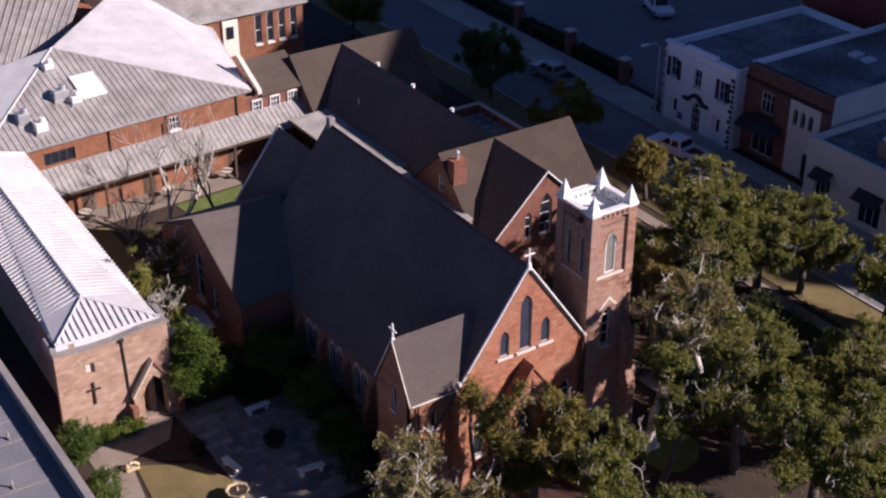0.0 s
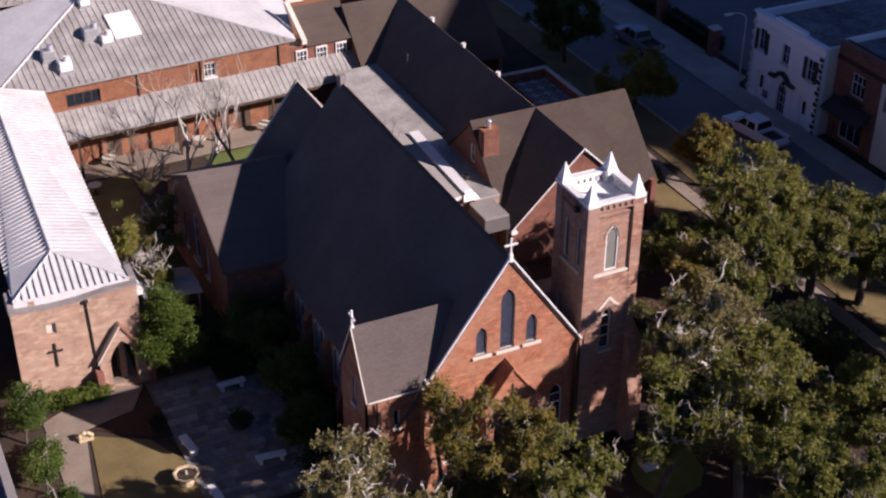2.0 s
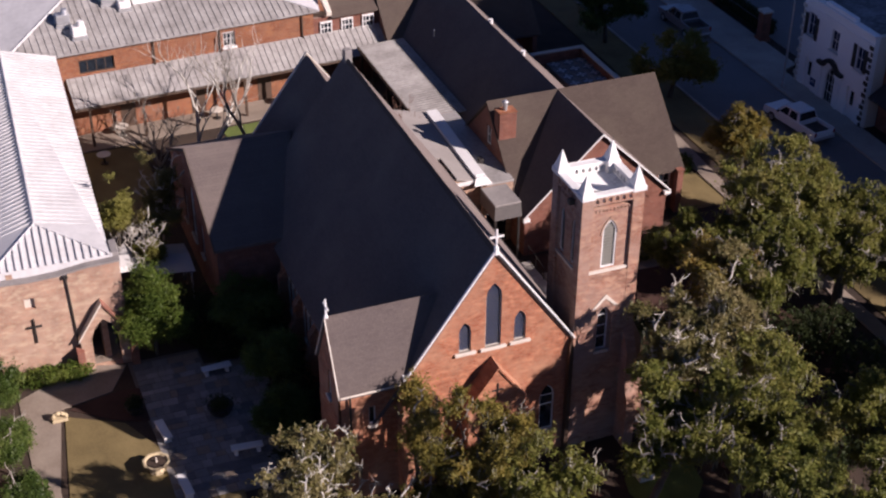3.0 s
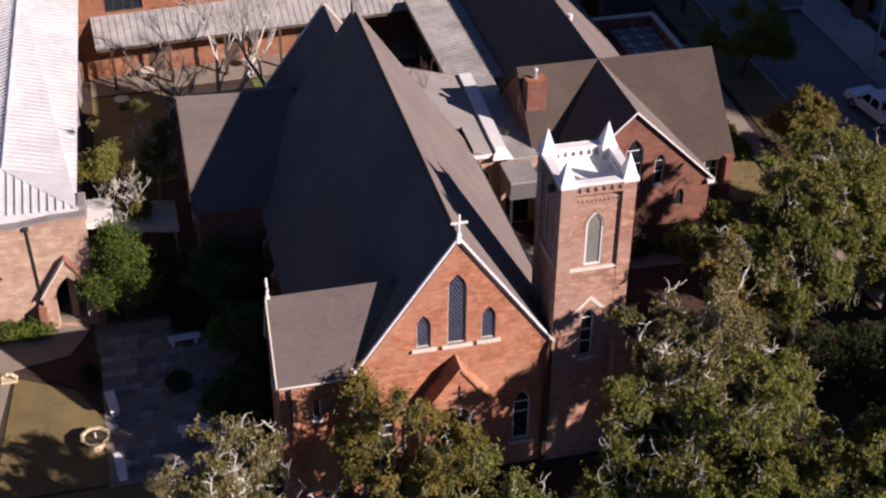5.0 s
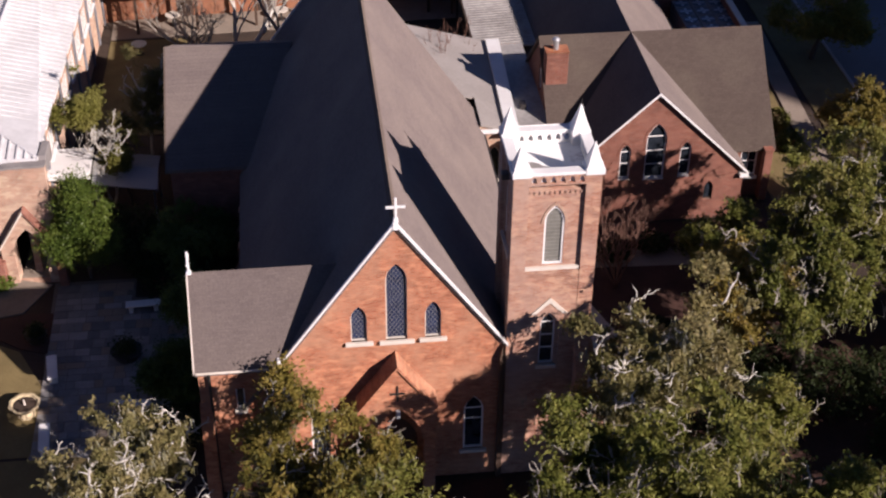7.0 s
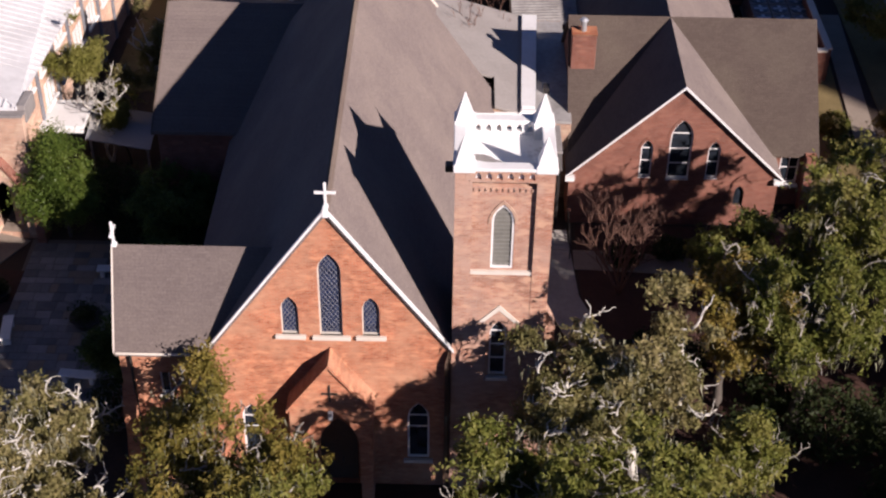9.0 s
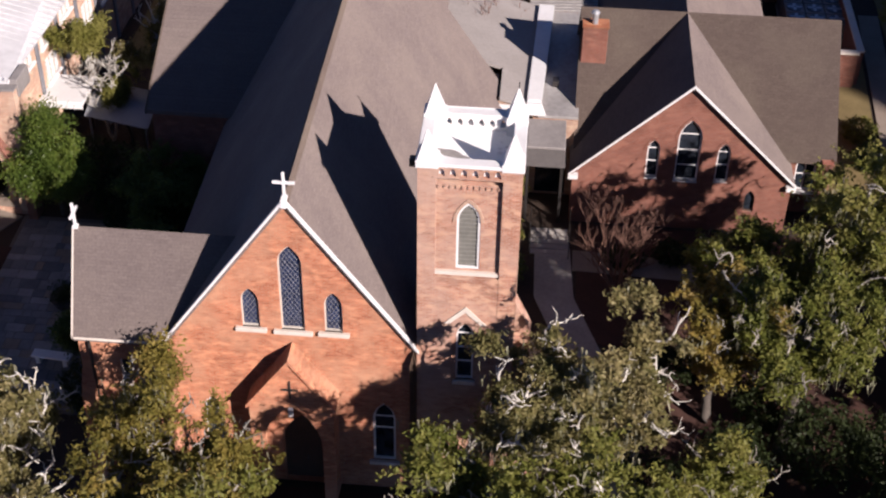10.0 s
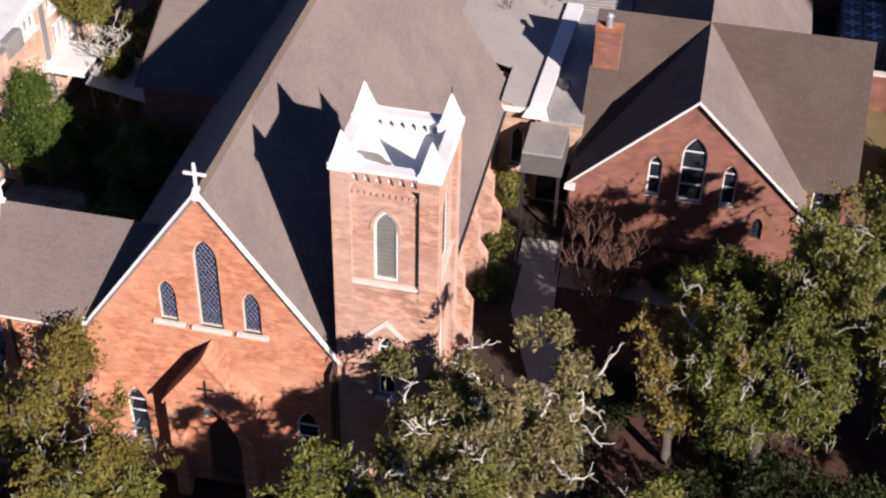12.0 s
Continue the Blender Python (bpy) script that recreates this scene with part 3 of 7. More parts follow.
setting("mulch_bed", flat([(-19.9, 12.4), (-17.2, 10.4), (-15.8, 9.9), (-15.9, 13.0), (-17.0, 13.1)], 0.005, 0.06), "mulch", "red-brown mulch bed at the lawn's edge", "garden bed")
setting("courtyard_lawn", flat([(-15.4, 29.5), (-10.4, 29.5), (-10.2, 41.5), (-15.2, 41.5)], 0.005, 0.04), "lawn", "patchy dry courtyard lawn", "grass")
setting("courtyard_green", flat([(-3.5, 36.5), (3.5, 36.8), (4.5, 42.2), (-4.2, 41.8)], 0.005, 0.05), "green_lawn", "bright green strip of courtyard grass", "grass")
setting("courtyard_paving", flat([(-15.2, 41.7), (10, 42.8), (10, 46.5), (-15.2, 45.2)], 0.005, 0.06), "path", "buff paving under the arcade", "pavement")

# ---- church ----
SL = 1.40
EX, EZ = 6.45, 13.565 - 1.40 * 6.45
NAVE_END = 23.2
church = thing("church", "old red brick church with a steep shingled roof", "church", (0, 11, 0))
front_holes = [lancet(0.02, 0.84, 7.82, 11.58), lancet(-1.48, 0.64, 7.84, 9.6), lancet(1.47, 0.64, 7.84, 9.63), lancet(3.2, 0.84, 1.5, 4.48),
               lancet(-3.2, 0.76, 1.4, 4.25), lancet(0.1, 1.5, 0.02, 3.6)]
part("front_wall", wall_mesh((0, 0, 0), X, [(-4.55, 0), (4.45, 0), (4.45, 7.23), (0, 13.43), (-4.55, 7.08)], front_holes, 0.5), "brick", church)
W = ((0, 0, 0), X)
window(church, *W, 0.02, 0.84, 7.82, 11.58, pane_mat="leaded", lattice=True, sill=0.28, frame_w=0.045, frame_mat="stone", label="tall leaded lancet window")
window(church, *W, -1.48, 0.64, 7.84, 9.6, pane_mat="leaded", lattice=True, sill=0.24, frame_w=0.04, frame_mat="stone", label="small leaded lancet window")
window(church, *W, 1.47, 0.64, 7.84, 9.63, pane_mat="leaded", lattice=True, sill=0.24, frame_w=0.04, frame_mat="stone", label="small leaded lancet window")
window(church, *W, 3.2, 0.84, 1.5, 4.48, pane_mat="glass", bars=(0.55, 0.75), sill=0.15, label="white-framed lancet window")
window(church, *W, -3.2, 0.76, 1.4, 4.25, pane_mat="glass", bars=(0.55, 0.75), sill=0.15, label="white-framed lancet window")
door = part("door", wall_mesh((0, 0.25, 0), X, lancet(0.1, 1.5, 0.02, 3.6), (), 0.08), "timber", church, "dark timber church door")
part("handle", rod((0.22, 0.2, 1.0), (0.22, 0.2, 1.25), 0.025), "iron", door)
# nave roof
part("nave_roof_left", prism([(0, -0.12, 13.54), (-EX, -0.12, EZ), (-EX, NAVE_END, EZ), (0, NAVE_END, 13.54)], (0, 0, -0.22)), "shingle", church, "steep shaded shingle slope")
part("nave_roof_right", prism([(0.001, -0.12, 13.54), (EX, -0.12, EZ), (EX, NAVE_END - 0.9, EZ), (0.001, NAVE_END, 13.54)], (0, 0, -0.22)), "shingle", church, "steep sunlit shingle slope")
part("ridge_cap", prism([(-0.14, -0.1, 13.38), (0, -0.1, 13.62), (0.14, -0.1, 13.38)], (0, NAVE_END, 0)), "shingle_dark", church)
for s, name in ((-1, "coping_left"), (1, "coping_right")):
    xe = 4.62 if s < 0 else 4.5
    pts = [(0, -0.19, 13.66), (s * xe, -0.19, 13.66 - SL * xe), (s * xe, -0.19, 13.51 - SL * xe), (0, -0.19, 13.51)]
    part(name, prism(pts, (0, 0.13, 0)), "white", church, "white painted raking coping")
part("kneeler", box(-4.78, -4.56, -0.22, 0.2, 7.02, 7.26, bevel=0.03), "white", church)
part("gable_block", box(-0.1, 0.1, -0.22, 0.0, 13.3, 13.62, bevel=0.02), "white", church)
# eaves: dark gutter of the right slope
part("gutter", box(EX - 0.02, EX + 0.1, 3.3, NAVE_END - 0.95, EZ - 0.18, EZ - 0.03), "iron", church, "dark eaves gutter")


def cross(parent, x, y, z, h, along, lab):
    bm = box(-0.048, 0.048, -0.048, 0.048, 0, h, bevel=0.012)
    a = h * 0.54
    box(-h * 0.38, h * 0.38, -0.045, 0.045, a, a + 0.095, bm=bm, bevel=0.012)
    box(-0.1, 0.1, -0.1, 0.1, -0.08, 0.06, bm=bm, bevel=0.02)
    bmesh.ops.transform(bm, matrix=pose(x, y, z, 0, 0, along), verts=bm.verts)
    return part("cross", bm, "white", parent, lab)


cross(church, 0.03, -0.05, 13.68, 0.98, 0, "white gable cross")
part("chimney", box(-0.2, 0.26, 22.5, 23.0, 12.9, 14.1, bevel=0.03), "render", church, "small weathered ridge chimney stub")
# side walls
left_holes = [lancet(u, 0.62, 1.3, 3.7) for k in range(4) for u in (-(5.6 + 3.1 * k) - 0.45, -(5.6 + 3.1 * k) + 0.45)]
part("side_wall_left", wall_mesh((-6.15, 0, 0), -Y, [(-23.2, 0), (-3.7, 0), (-3.7, EZ + 0.25), (-23.2, EZ + 0.25)], left_holes, 0.45), "brick", church)
for k in range(4):
    for u in (-(5.6 + 3.1 * k) - 0.45, -(5.6 + 3.1 * k) + 0.45):
        window(church, (-6.15, 0, 0), -Y, u, 0.62, 1.3, 3.7, pane_mat="leaded", bars=(0.5,), frame_w=0.05, sill=0.1, label="side lancet window")
        part("stone_surround", ring_mesh((-6.15, 0, 0), -Y, lancet(u, 1.02, 1.1, 4.0), lancet(u, 0.64, 1.29, 3.71), 0.1, -0.04), "stone", church)
right_holes = [lancet(u, 0.7, 1.2, 3.8) for u in (5.2, 8.4, 11.6, 14.8, 18.0)]
part("side_wall_right", wall_mesh((6.15, 0, 0), Y, [(3.2, 0), (23.2, 0), (23.2, EZ + 0.25), (3.2, EZ + 0.25)], right_holes, 0.45), "tower", church)
for u in (5.2, 8.4, 11.6, 14.8, 18.0):
    window(church, (6.15, 0, 0), Y, u, 0.7, 1.2, 3.8, pane_mat="leaded", bars=(0.5,), frame_w=0.05, sill=0.1, label="side lancet window")
part("rear_wall", prism([(-6.1, 21.75, 0), (6.1, 21.75, 0), (6.1, 21.75, EZ + 0.15), (0, 21.75, 13.1), (-6.1, 21.75, EZ + 0.15)], (0, 0.4, 0)), "brick", church)


def buttress(parent, x, y, w, d, z1, facing, mat="brick"):
    """A stepped buttress standing off a wall; facing: the way it points, in degrees from -y."""
    q = pose(x, y, 0, 0, 0, facing)
    prof = [(0.02, 0), (-d, 0), (-d, z1 * 0.42), (-d * 0.62, z1 * 0.56), (-d * 0.62, z1 * 0.82), (0.02, z1)]
    bm = prism([q @ Vector((-w / 2, b, c)) for b, c in prof], q.to_3x3() @ Vector((w, 0, 0)))
    return part("buttress", bm, mat, parent)


# slim buttress beside the tower; dark timber colour stands for its shadow
part("rainwater_chute", prism([(4.18, -0.32, 0), (4.41, -0.32, 0), (4.41, -0.32, 6.75), (4.295, -0.2, 7.25), (4.18, -0.32, 6.75)], (0, 0.32, 0)), "timber", church, "narrow buttress with its shade painted dark")
buttress(church, -4.75, 0, 0.55, 0.95, 6.6, 0)
for k in range(5):
    buttress(church, -6.15, 4.05 + 3.1 * k, 0.5, 0.8, 3.9, -90)
for y in (6.8, 10.0, 13.2, 16.4):
    buttress(church, 6.15, y, 0.6, 1.0, 4.3, 90, "tower")
# west annex: cross gable beside the front
AY, AZ, AE = 1.78, 10.46, 6.98
part("annex_front_wall", wall_mesh((0, 0.015, 0), X, [(-7.95, 0), (-4.55, 0), (-4.55, 6.9), (-7.95, 6.9)], [rect(-6.35, 0.36, 4.7, 5.8)], 0.4), "brick", church)
window(church, (0, 0.015, 0), X, -6.35, 0.36, 4.7, 5.8, pointed=False, frame_w=0.05, sill=0.08, label="narrow slit window")
part("annex_gable_wall", wall_mesh((-7.95, 0, 0), -Y, [(-3.6, 0), (-0.02, 0), (-0.02, 6.85), (-AY, 10.25), (-3.6, 6.85)], [lancet(-AY, 0.5, 5.6, 7.3)], 0.4), "brick", church)
window(church, (-7.95, 0, 0), -Y, -AY, 0.5, 5.6, 7.3, pane_mat="leaded", frame_w=0.05, sill=0.1, label="small lancet window")
xr = -(13.565 - AZ) / SL
xe = -(13.565 - AE) / SL
part("annex_roof_front", slab([(-8.05, -0.14, AE - 0.08), (xe, -0.14, AE - 0.08), (xr + 0.05, AY, AZ), (-8.05, AY, AZ)], 0.2), "shingle", church, "sunlit shingle slope")
part("annex_roof_back", slab([(-8.05, 2 * AY + 0.14, AE - 0.08), (xe, 2 * AY + 0.14, AE - 0.08), (xr + 0.05, AY, AZ), (-8.05, AY, AZ)], 0.2), "shingle", church, "shaded shingle slope")
part("annex_back_wall", box(-7.9, -5.0, 3.2, 3.58, 0, 6.85), "brick", church)
part("annex_gutter", rod((-8.0, -0.2, AE - 0.1), (xe + 0.1, -0.2, AE - 0.1), 0.05), "stone", church, "pale eaves gutter")
part("verge_board", prism([(-8.1, AY, AZ + 0.04), (-8.1, -0.16, AE - 0.04), (-8.1, -0.16, AE - 0.18), (-8.1, AY, AZ - 0.12)], (0.06, 0, 0)), "stone", church)
part("verge_board", prism([(-8.1, AY, AZ + 0.04), (-8.1, 2 * AY + 0.16, AE - 0.04), (-8.1, 2 * AY + 0.16, AE - 0.18), (-8.1, AY, AZ - 0.12)], (0.06, 0, 0)), "stone", church)
cross(church, -7.98, AY, AZ, 1.0, 90, "white annex gable cross")
part("downpipe", rod((-7.5, -0.12, 0), (-7.5, -0.12, 6.8), 0.06), "iron", church, "dark downpipe")
buttress(church, -7.75, 0.0, 0.5, 0.75, 5.2, 0)
# gabled entrance porch
PX, PZ, PY = -0.06, 7.25, -0.95
pw, PS = 1.55, 1.4
PE = PZ - 0.15 - PS * pw
part("porch_front", wall_mesh((0, PY, 0), X, [(PX - pw, 0), (PX + pw, 0), (PX + pw, PE), (PX, PZ - 0.15), (PX - pw, PE)], [lancet(PX, 2.15, 0.01, 4.95)], 0.4), "brick", church, "gabled brick porch front")
part("porch_side", box(PX - pw, PX - pw + 0.3, PY + 0.4, -0.01, 0, PE), "brick", church)
part("porch_side", box(PX + pw - 0.3, PX + pw, PY + 0.4, -0.01, 0, PE), "brick", church)
for s in (-1, 1):
    part("porch_roof", prism([(PX, PY - 0.1, PZ), (PX + s * (pw + 0.1), PY - 0.1, PZ - PS * (pw + 0.1)), (PX + s * (pw + 0.1), 0, PZ - PS * (pw + 0.1)), (PX, 0, PZ)], (0, 0, -0.16)), "brick", church, "brick-coloured porch slope")
part("porch_cross", box(PX - 0.3, PX + 0.3, PY - 0.05, PY + 0.02, 5.75, 5.82, bm=box(PX - 0.035, PX + 0.035, PY - 0.05, PY + 0.02, 5.4, 6.2)), "iron", church)
part("porch_lamp", box(PX - 0.09, PX + 0.09, PY - 0.2, PY - 0.02, 4.55, 4.95, bevel=0.03), "white", church, "white porch lantern")
# left transept and chancel
TY, TZ = 24.15, 8.55
part("transept_roof_front", slab([(-10.05, 17.45, 5.2), (-5.75, 17.45, 5.2), (-3.4, TY, TZ), (-10.05, TY, TZ)], 0.2), "shingle", church, "half-shaded shingle slope")
part("transept_roof_back", slab([(-10.05, 30.85, 5.2), (-3.4, 30.85, 5.2), (-3.4, TY, TZ), (-10.05, TY, TZ)], 0.2), "shingle", church)
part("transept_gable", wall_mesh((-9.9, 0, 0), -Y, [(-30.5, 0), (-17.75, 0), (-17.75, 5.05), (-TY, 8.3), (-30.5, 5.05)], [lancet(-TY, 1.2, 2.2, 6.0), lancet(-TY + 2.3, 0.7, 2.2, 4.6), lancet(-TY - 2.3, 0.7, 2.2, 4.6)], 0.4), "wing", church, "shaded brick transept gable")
for u, w, t in ((-TY, 1.2, 6.0), (-TY + 2.3, 0.7, 4.6), (-TY - 2.3, 0.7, 4.6)):
    window(church, (-9.9, 0, 0), -Y, u, w, 2.2, t, pane_mat="leaded", bars=(0.4, 0.65), frame_w=0.06, sill=0.1, label="transept lancet window")
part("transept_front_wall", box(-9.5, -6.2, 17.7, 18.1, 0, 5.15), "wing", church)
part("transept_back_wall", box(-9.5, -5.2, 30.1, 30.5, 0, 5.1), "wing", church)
part("transept_verge", prism([(-10.13, TY, TZ + 0.03), (-10.13, 30.9, 5.2), (-10.13, 30.9, 5.0), (-10.13, TY, TZ - 0.2)], (0.08, 0, 0)), "shingle_dark", church)
part("transept_verge", prism([(-10.13, TY, TZ + 0.03), (-10.13, 17.4, 5.2), (-10.13, 17.4, 5.0), (-10.13, TY, TZ - 0.2)], (0.08, 0, 0)), "shingle_dark", church)
CX, CZ, CE = -0.7, 11.1, 29.2
cw = 4.6
for s in (-1, 1):
    part("chancel_roof", prism([(CX, 23.0, CZ), (CX + s * cw, 23.0, CZ - 1.34 * cw), (CX + s * cw, CE, CZ - 1.34 * cw), (CX, CE, CZ)], (0, 0, -0.2)), "shingle", church, "steep chancel roof slope")
    part("chancel_coping", prism([(CX, CE - 0.02, CZ + 0.12), (CX + s * cw, CE - 0.02, CZ + 0.12 - 1.34 * cw), (CX + s * cw, CE - 0.02, CZ - 0.15 - 1.34 * cw), (CX, CE - 0.02, CZ - 0.2)], (0, 0.2, 0)), "stone", church)
part("chancel_wall", prism([(CX - 4.4, CE - 0.4, 0), (CX + 4.4, CE - 0.4, 0), (CX + 4.4, CE - 0.4, 5.0), (CX, CE - 0.4, 10.9), (CX - 4.4, CE - 0.4, 5.0)], (0, 0.36, 0)), "brick", church)
part("chancel_side", box(CX - 4.4, CX - 4.0, 23.6, CE - 0.45, 0, 5.1), "brick", church)
part("chancel_side", box(CX + 4.0, CX + 4.4, 23.6, CE - 0.45, 0, 5.1), "brick", church)

# ---- bell tower ----
TX0, TX1, TY0, TY1 = 4.42, 7.78, -0.16, 3.16
TCX, TCY = (TX0 + TX1) / 2, (TY0 + TY1) / 2
tower = thing("bell_tower", "square pink brick bell tower with white pinnacles", "tower", (TCX, TCY, 0))
# inner shaft with the openings, then corner piers that stand proud of it
R = 0.16
sides = [((0, TY0 + R, 0), X, TX0, TX1, "front"), ((TX0 + R, 0, 0), -Y, -TY1, -TY0, "left"),
         ((TX1 - R, 0, 0), Y, TY0, TY1, "right"), ((0, TY1 - R, 0), -X, -TX1, -TX0, "back")]
for o, u, a0, a1, nm in sides:
    c = (a0 + a1) / 2
    holes = [lancet(c, 0.78, 11.12, 13.86)] if nm != "left" else [lancet(c - 0.62, 0.5, 11.12, 13.7), lancet(c + 0.62, 0.5, 11.12, 13.7)]
    if nm in ("front", "right"):
        holes.append(lancet(c, 0.62, 6.0, 8.65))
    part("shaft_wall_" + nm, wall_mesh(o, u, [(a0 + 0.3, 0), (a1 - 0.3, 0), (a1 - 0.3, 14.6), (a0 + 0.3, 14.6)], holes, 0.3), "tower", tower)
    if nm != "left":
        window(tower, o, u, c, 0.78, 11.12, 13.86, louvres=True, pane_mat="louvre", frame_w=0.07, back=0.02, name="belfry_window", label="louvred lancet belfry opening")
        part("belfry_hood", arch_band(o, u, c, 0.78, 13.86, 0.13, 0.06, 0.03), "pale", tower)
    else:
        for d in (-0.62, 0.62):
            window(tower, o, u, c + d, 0.5, 11.12, 13.7, louvres=True, pane_mat="louvre", frame_w=0.05, back=0.06, name="belfry_window", label="twin louvred lancet opening")
    if nm in ("front", "right"):
        window(tower, o, u, c, 0.62, 6.0, 8.65, pane_mat="glass", bars=(0.3, 0.55, 0.8), frame_w=0.06, sill=0.1, back=0.08, label="white-framed stair window")
    q = Matrix.Translation(Vector(o)) @ Matrix((u, -u.cross(Z), Z)).transposed().to_4x4()
    part("sill_band", box(a0 + 0.55, a1 - 0.55, -0.12, 0.02, 10.9, 11.04, turn=q), "stone", tower, "pale stone sill band")
    part("lower_band", box(a0 + 0.58, a1 - 0.58, -R + 0.005, 0.02, 0.0, 10.8, turn=q), "tower", tower) if nm in ("back",) else None
    # dentils and white corbel line
    n = 11
    for i in range(n):
        w = (a1 - a0 - 1.2) / n
        x = a0 + 0.6 + w * (i + 0.25)
        part("dentil", box(x, x + w * 0.5, -0.05, 0.02, 14.42, 14.54, turn=q), "tower", tower)
    m = 6
    for i in range(m):
        w = (a1 - a0 - 1.2) / m
        x = a0 + 0.6 + w * (i + 0.5)
        prof = [(-0.17, 14.92), (-0.17, 14.8), (0.02, 14.6), (0.02, 14.92)]
        if nm not in ("front", "right"):
            part("corbel", prism([q @ Vector((x - 0.1, b, cc)) for b, cc in prof], q.to_3x3() @ Vector((0.2, 0, 0))), "tower", tower)
    part("corbel_string", box(a0 + 0.5, a1 - 0.5, -0.19, 0.02, 14.9, 14.97, turn=q), "tower", tower, "brick corbel string")
    # parapet with small round-headed openings
    ph = [lancet(a0 + 0.6 + (a1 - a0 - 1.2) * (i + 0.5) / 6, 0.19, 14.98, 15.28, 3) for i in range(6)]
    part("parapet", wall_mesh(Vector(o) + u.cross(Z) * (R + 0.006), u, [(a0 + 0.35, 14.95), (a1 - 0.35, 14.95), (a1 - 0.35, 15.34), (a0 + 0.35, 15.34)], ph, 0.13 if nm == "front" else 0.3), "tower" if nm in ("front", "left") else "white", tower, "pierced tower parapet")
    part("parapet_lining", wall_mesh(Vector(o) + u.cross(Z) * (R - (0.13 if nm == "front" else 0.302)), u, [(a0 + 0.35, 14.85), (a1 - 0.35, 14.85), (a1 - 0.35, 15.34), (a0 + 0.35, 15.34)], () if nm == "front" else ph, 0.03), "white", tower, "white painted parapet lining")
    part("parapet_cap", box(a0 + 0.3, a1 - 0.3, -R - 0.06, -R + 0.38, 15.34, 15.46, turn=q, bevel=0.02), "white", tower, "white parapet cap")
for cx in (TX0, TX1):
    for cy in (TY0, TY1):
        sx, sy = (1 if cx == TX0 else -1), (1 if cy == TY0 else -1)
        part("corner_pier", box(min(cx, cx + sx * 0.6), max(cx, cx + sx * 0.6), min(cy, cy + sy * 0.6), max(cy, cy + sy * 0.6), 0, 15.28), "tower", tower)
        mx, my = cx + sx * 0.3, cy + sy * 0.3
        ix, iy = cx + sx * 0.6, cy + sy * 0.6
        part("pier_lining", box(min(ix, ix + sx * 0.03), max(ix, ix + sx * 0.03), min(cy + sy * 0.3, iy), max(cy + sy * 0.3, iy), 14.8, 15.31), "white", tower, "white painted pier lining")
        part("pier_lining", box(min(cx + sx * 0.3, ix + sx * 0.03), max(cx + sx * 0.3, ix + sx * 0.03), min(iy, iy + sy * 0.03), max(iy, iy + sy * 0.03), 14.8, 15.31), "white", tower, "white painted pier lining")
        bm = box(mx - 0.37, mx + 0.37, my - 0.37, my + 0.37, 15.28, 15.54, bevel=0.02)
        pn = part("pinnacle", bm, "white", tower, "white painted pyramid pinnacle")
        sp = bmesh.new()
        bmesh.ops.create_cone(sp, cap_ends=True, segments=4, radius1=0.45, radius2=0.02, depth=1.02, matrix=pose(mx, my, 16.04, 0, 0, 45))
        part("spirelet", sp, "white", pn)
        if sx < 0 and sy < 0:
            part("finial", rod((mx, my, 16.5), (mx, my, 16.78), 0.02), "iron", pn, "thin dark lightning rod")
part("floodlight", box(TX0 - 0.34, TX0 - 0.05, 0.55, 0.85, 14.75, 15.05, bevel=0.03), "iron", tower, "dark floodlight on the tower side")
part("floodlight_arm", rod((TX0 - 0.1, 0.7, 14.8), (TX0 + 0.02, 0.7, 14.7), 0.03), "iron", tower)
part("roof_deck", box(TX0 + 0.3, TX1 - 0.3, TY0 + 0.3, TY1 - 0.3, 14.7, 14.86), "deck", tower, "white coated roof deck with grime")
grime = [(5.4 + 0.62 * (1 + 0.14 * math.sin(2.3 * i)) * math.cos(i * math.pi / 8), 1.3 - 0.24 * math.cos(i * math.pi / 8) + 0.2 * (1 + 0.25 * math.cos(1.7 * i)) * math.sin(i * math.pi / 8), 14.868) for i in range(16)]
part("grime_patch", prism(grime, (0, 0, -0.004)), "render", tower, "grey patch of dried silt")
part("deck_ridge", prism([(TX0 + 0.4, TY0 + 0.35, 14.86), (TX0 + 1.7, TY0 + 0.35, 14.86), (TX0 + 1.0, TY0 + 0.9, 15.0)], (0, 0, -0.04)), "deck", tower)
buttress(tower, TX1 - 0.28, TY0, 0.56, 1.1, 7.3, 0, "tower")
buttress(tower, TX1, TY0 + 0.3, 0.6, 1.0, 7.6, 90, "tower")
buttress(tower, TX1, TY1 - 0.3, 0.6, 1.0, 7.6, 90, "tower")
part("window_gablet", prism([(TCX - 0.75, TY0 - 0.02, 8.75), (TCX, TY0 - 0.02, 9.55), (TCX + 0.75, TY0 - 0.02, 8.75), (TCX + 0.55, TY0 - 0.02, 8.75), (TCX, TY0 - 0.02, 9.3), (TCX - 0.55, TY0 - 0.02, 8.75)], (0, 0.25, 0)), "stone", tower, "pale gablet over the stair window")
part("lower_face", wall_mesh((0, TY0 + 0.02, 0), X, [(TX0 + 0.58, 0), (TX1 - 0.58, 0), (TX1 - 0.58, 10.82), (TX0 + 0.58, 10.82)], [lancet((TX0 + TX1) / 2, 0.9, 5.85, 8.8)], 0.15), "tower", tower)

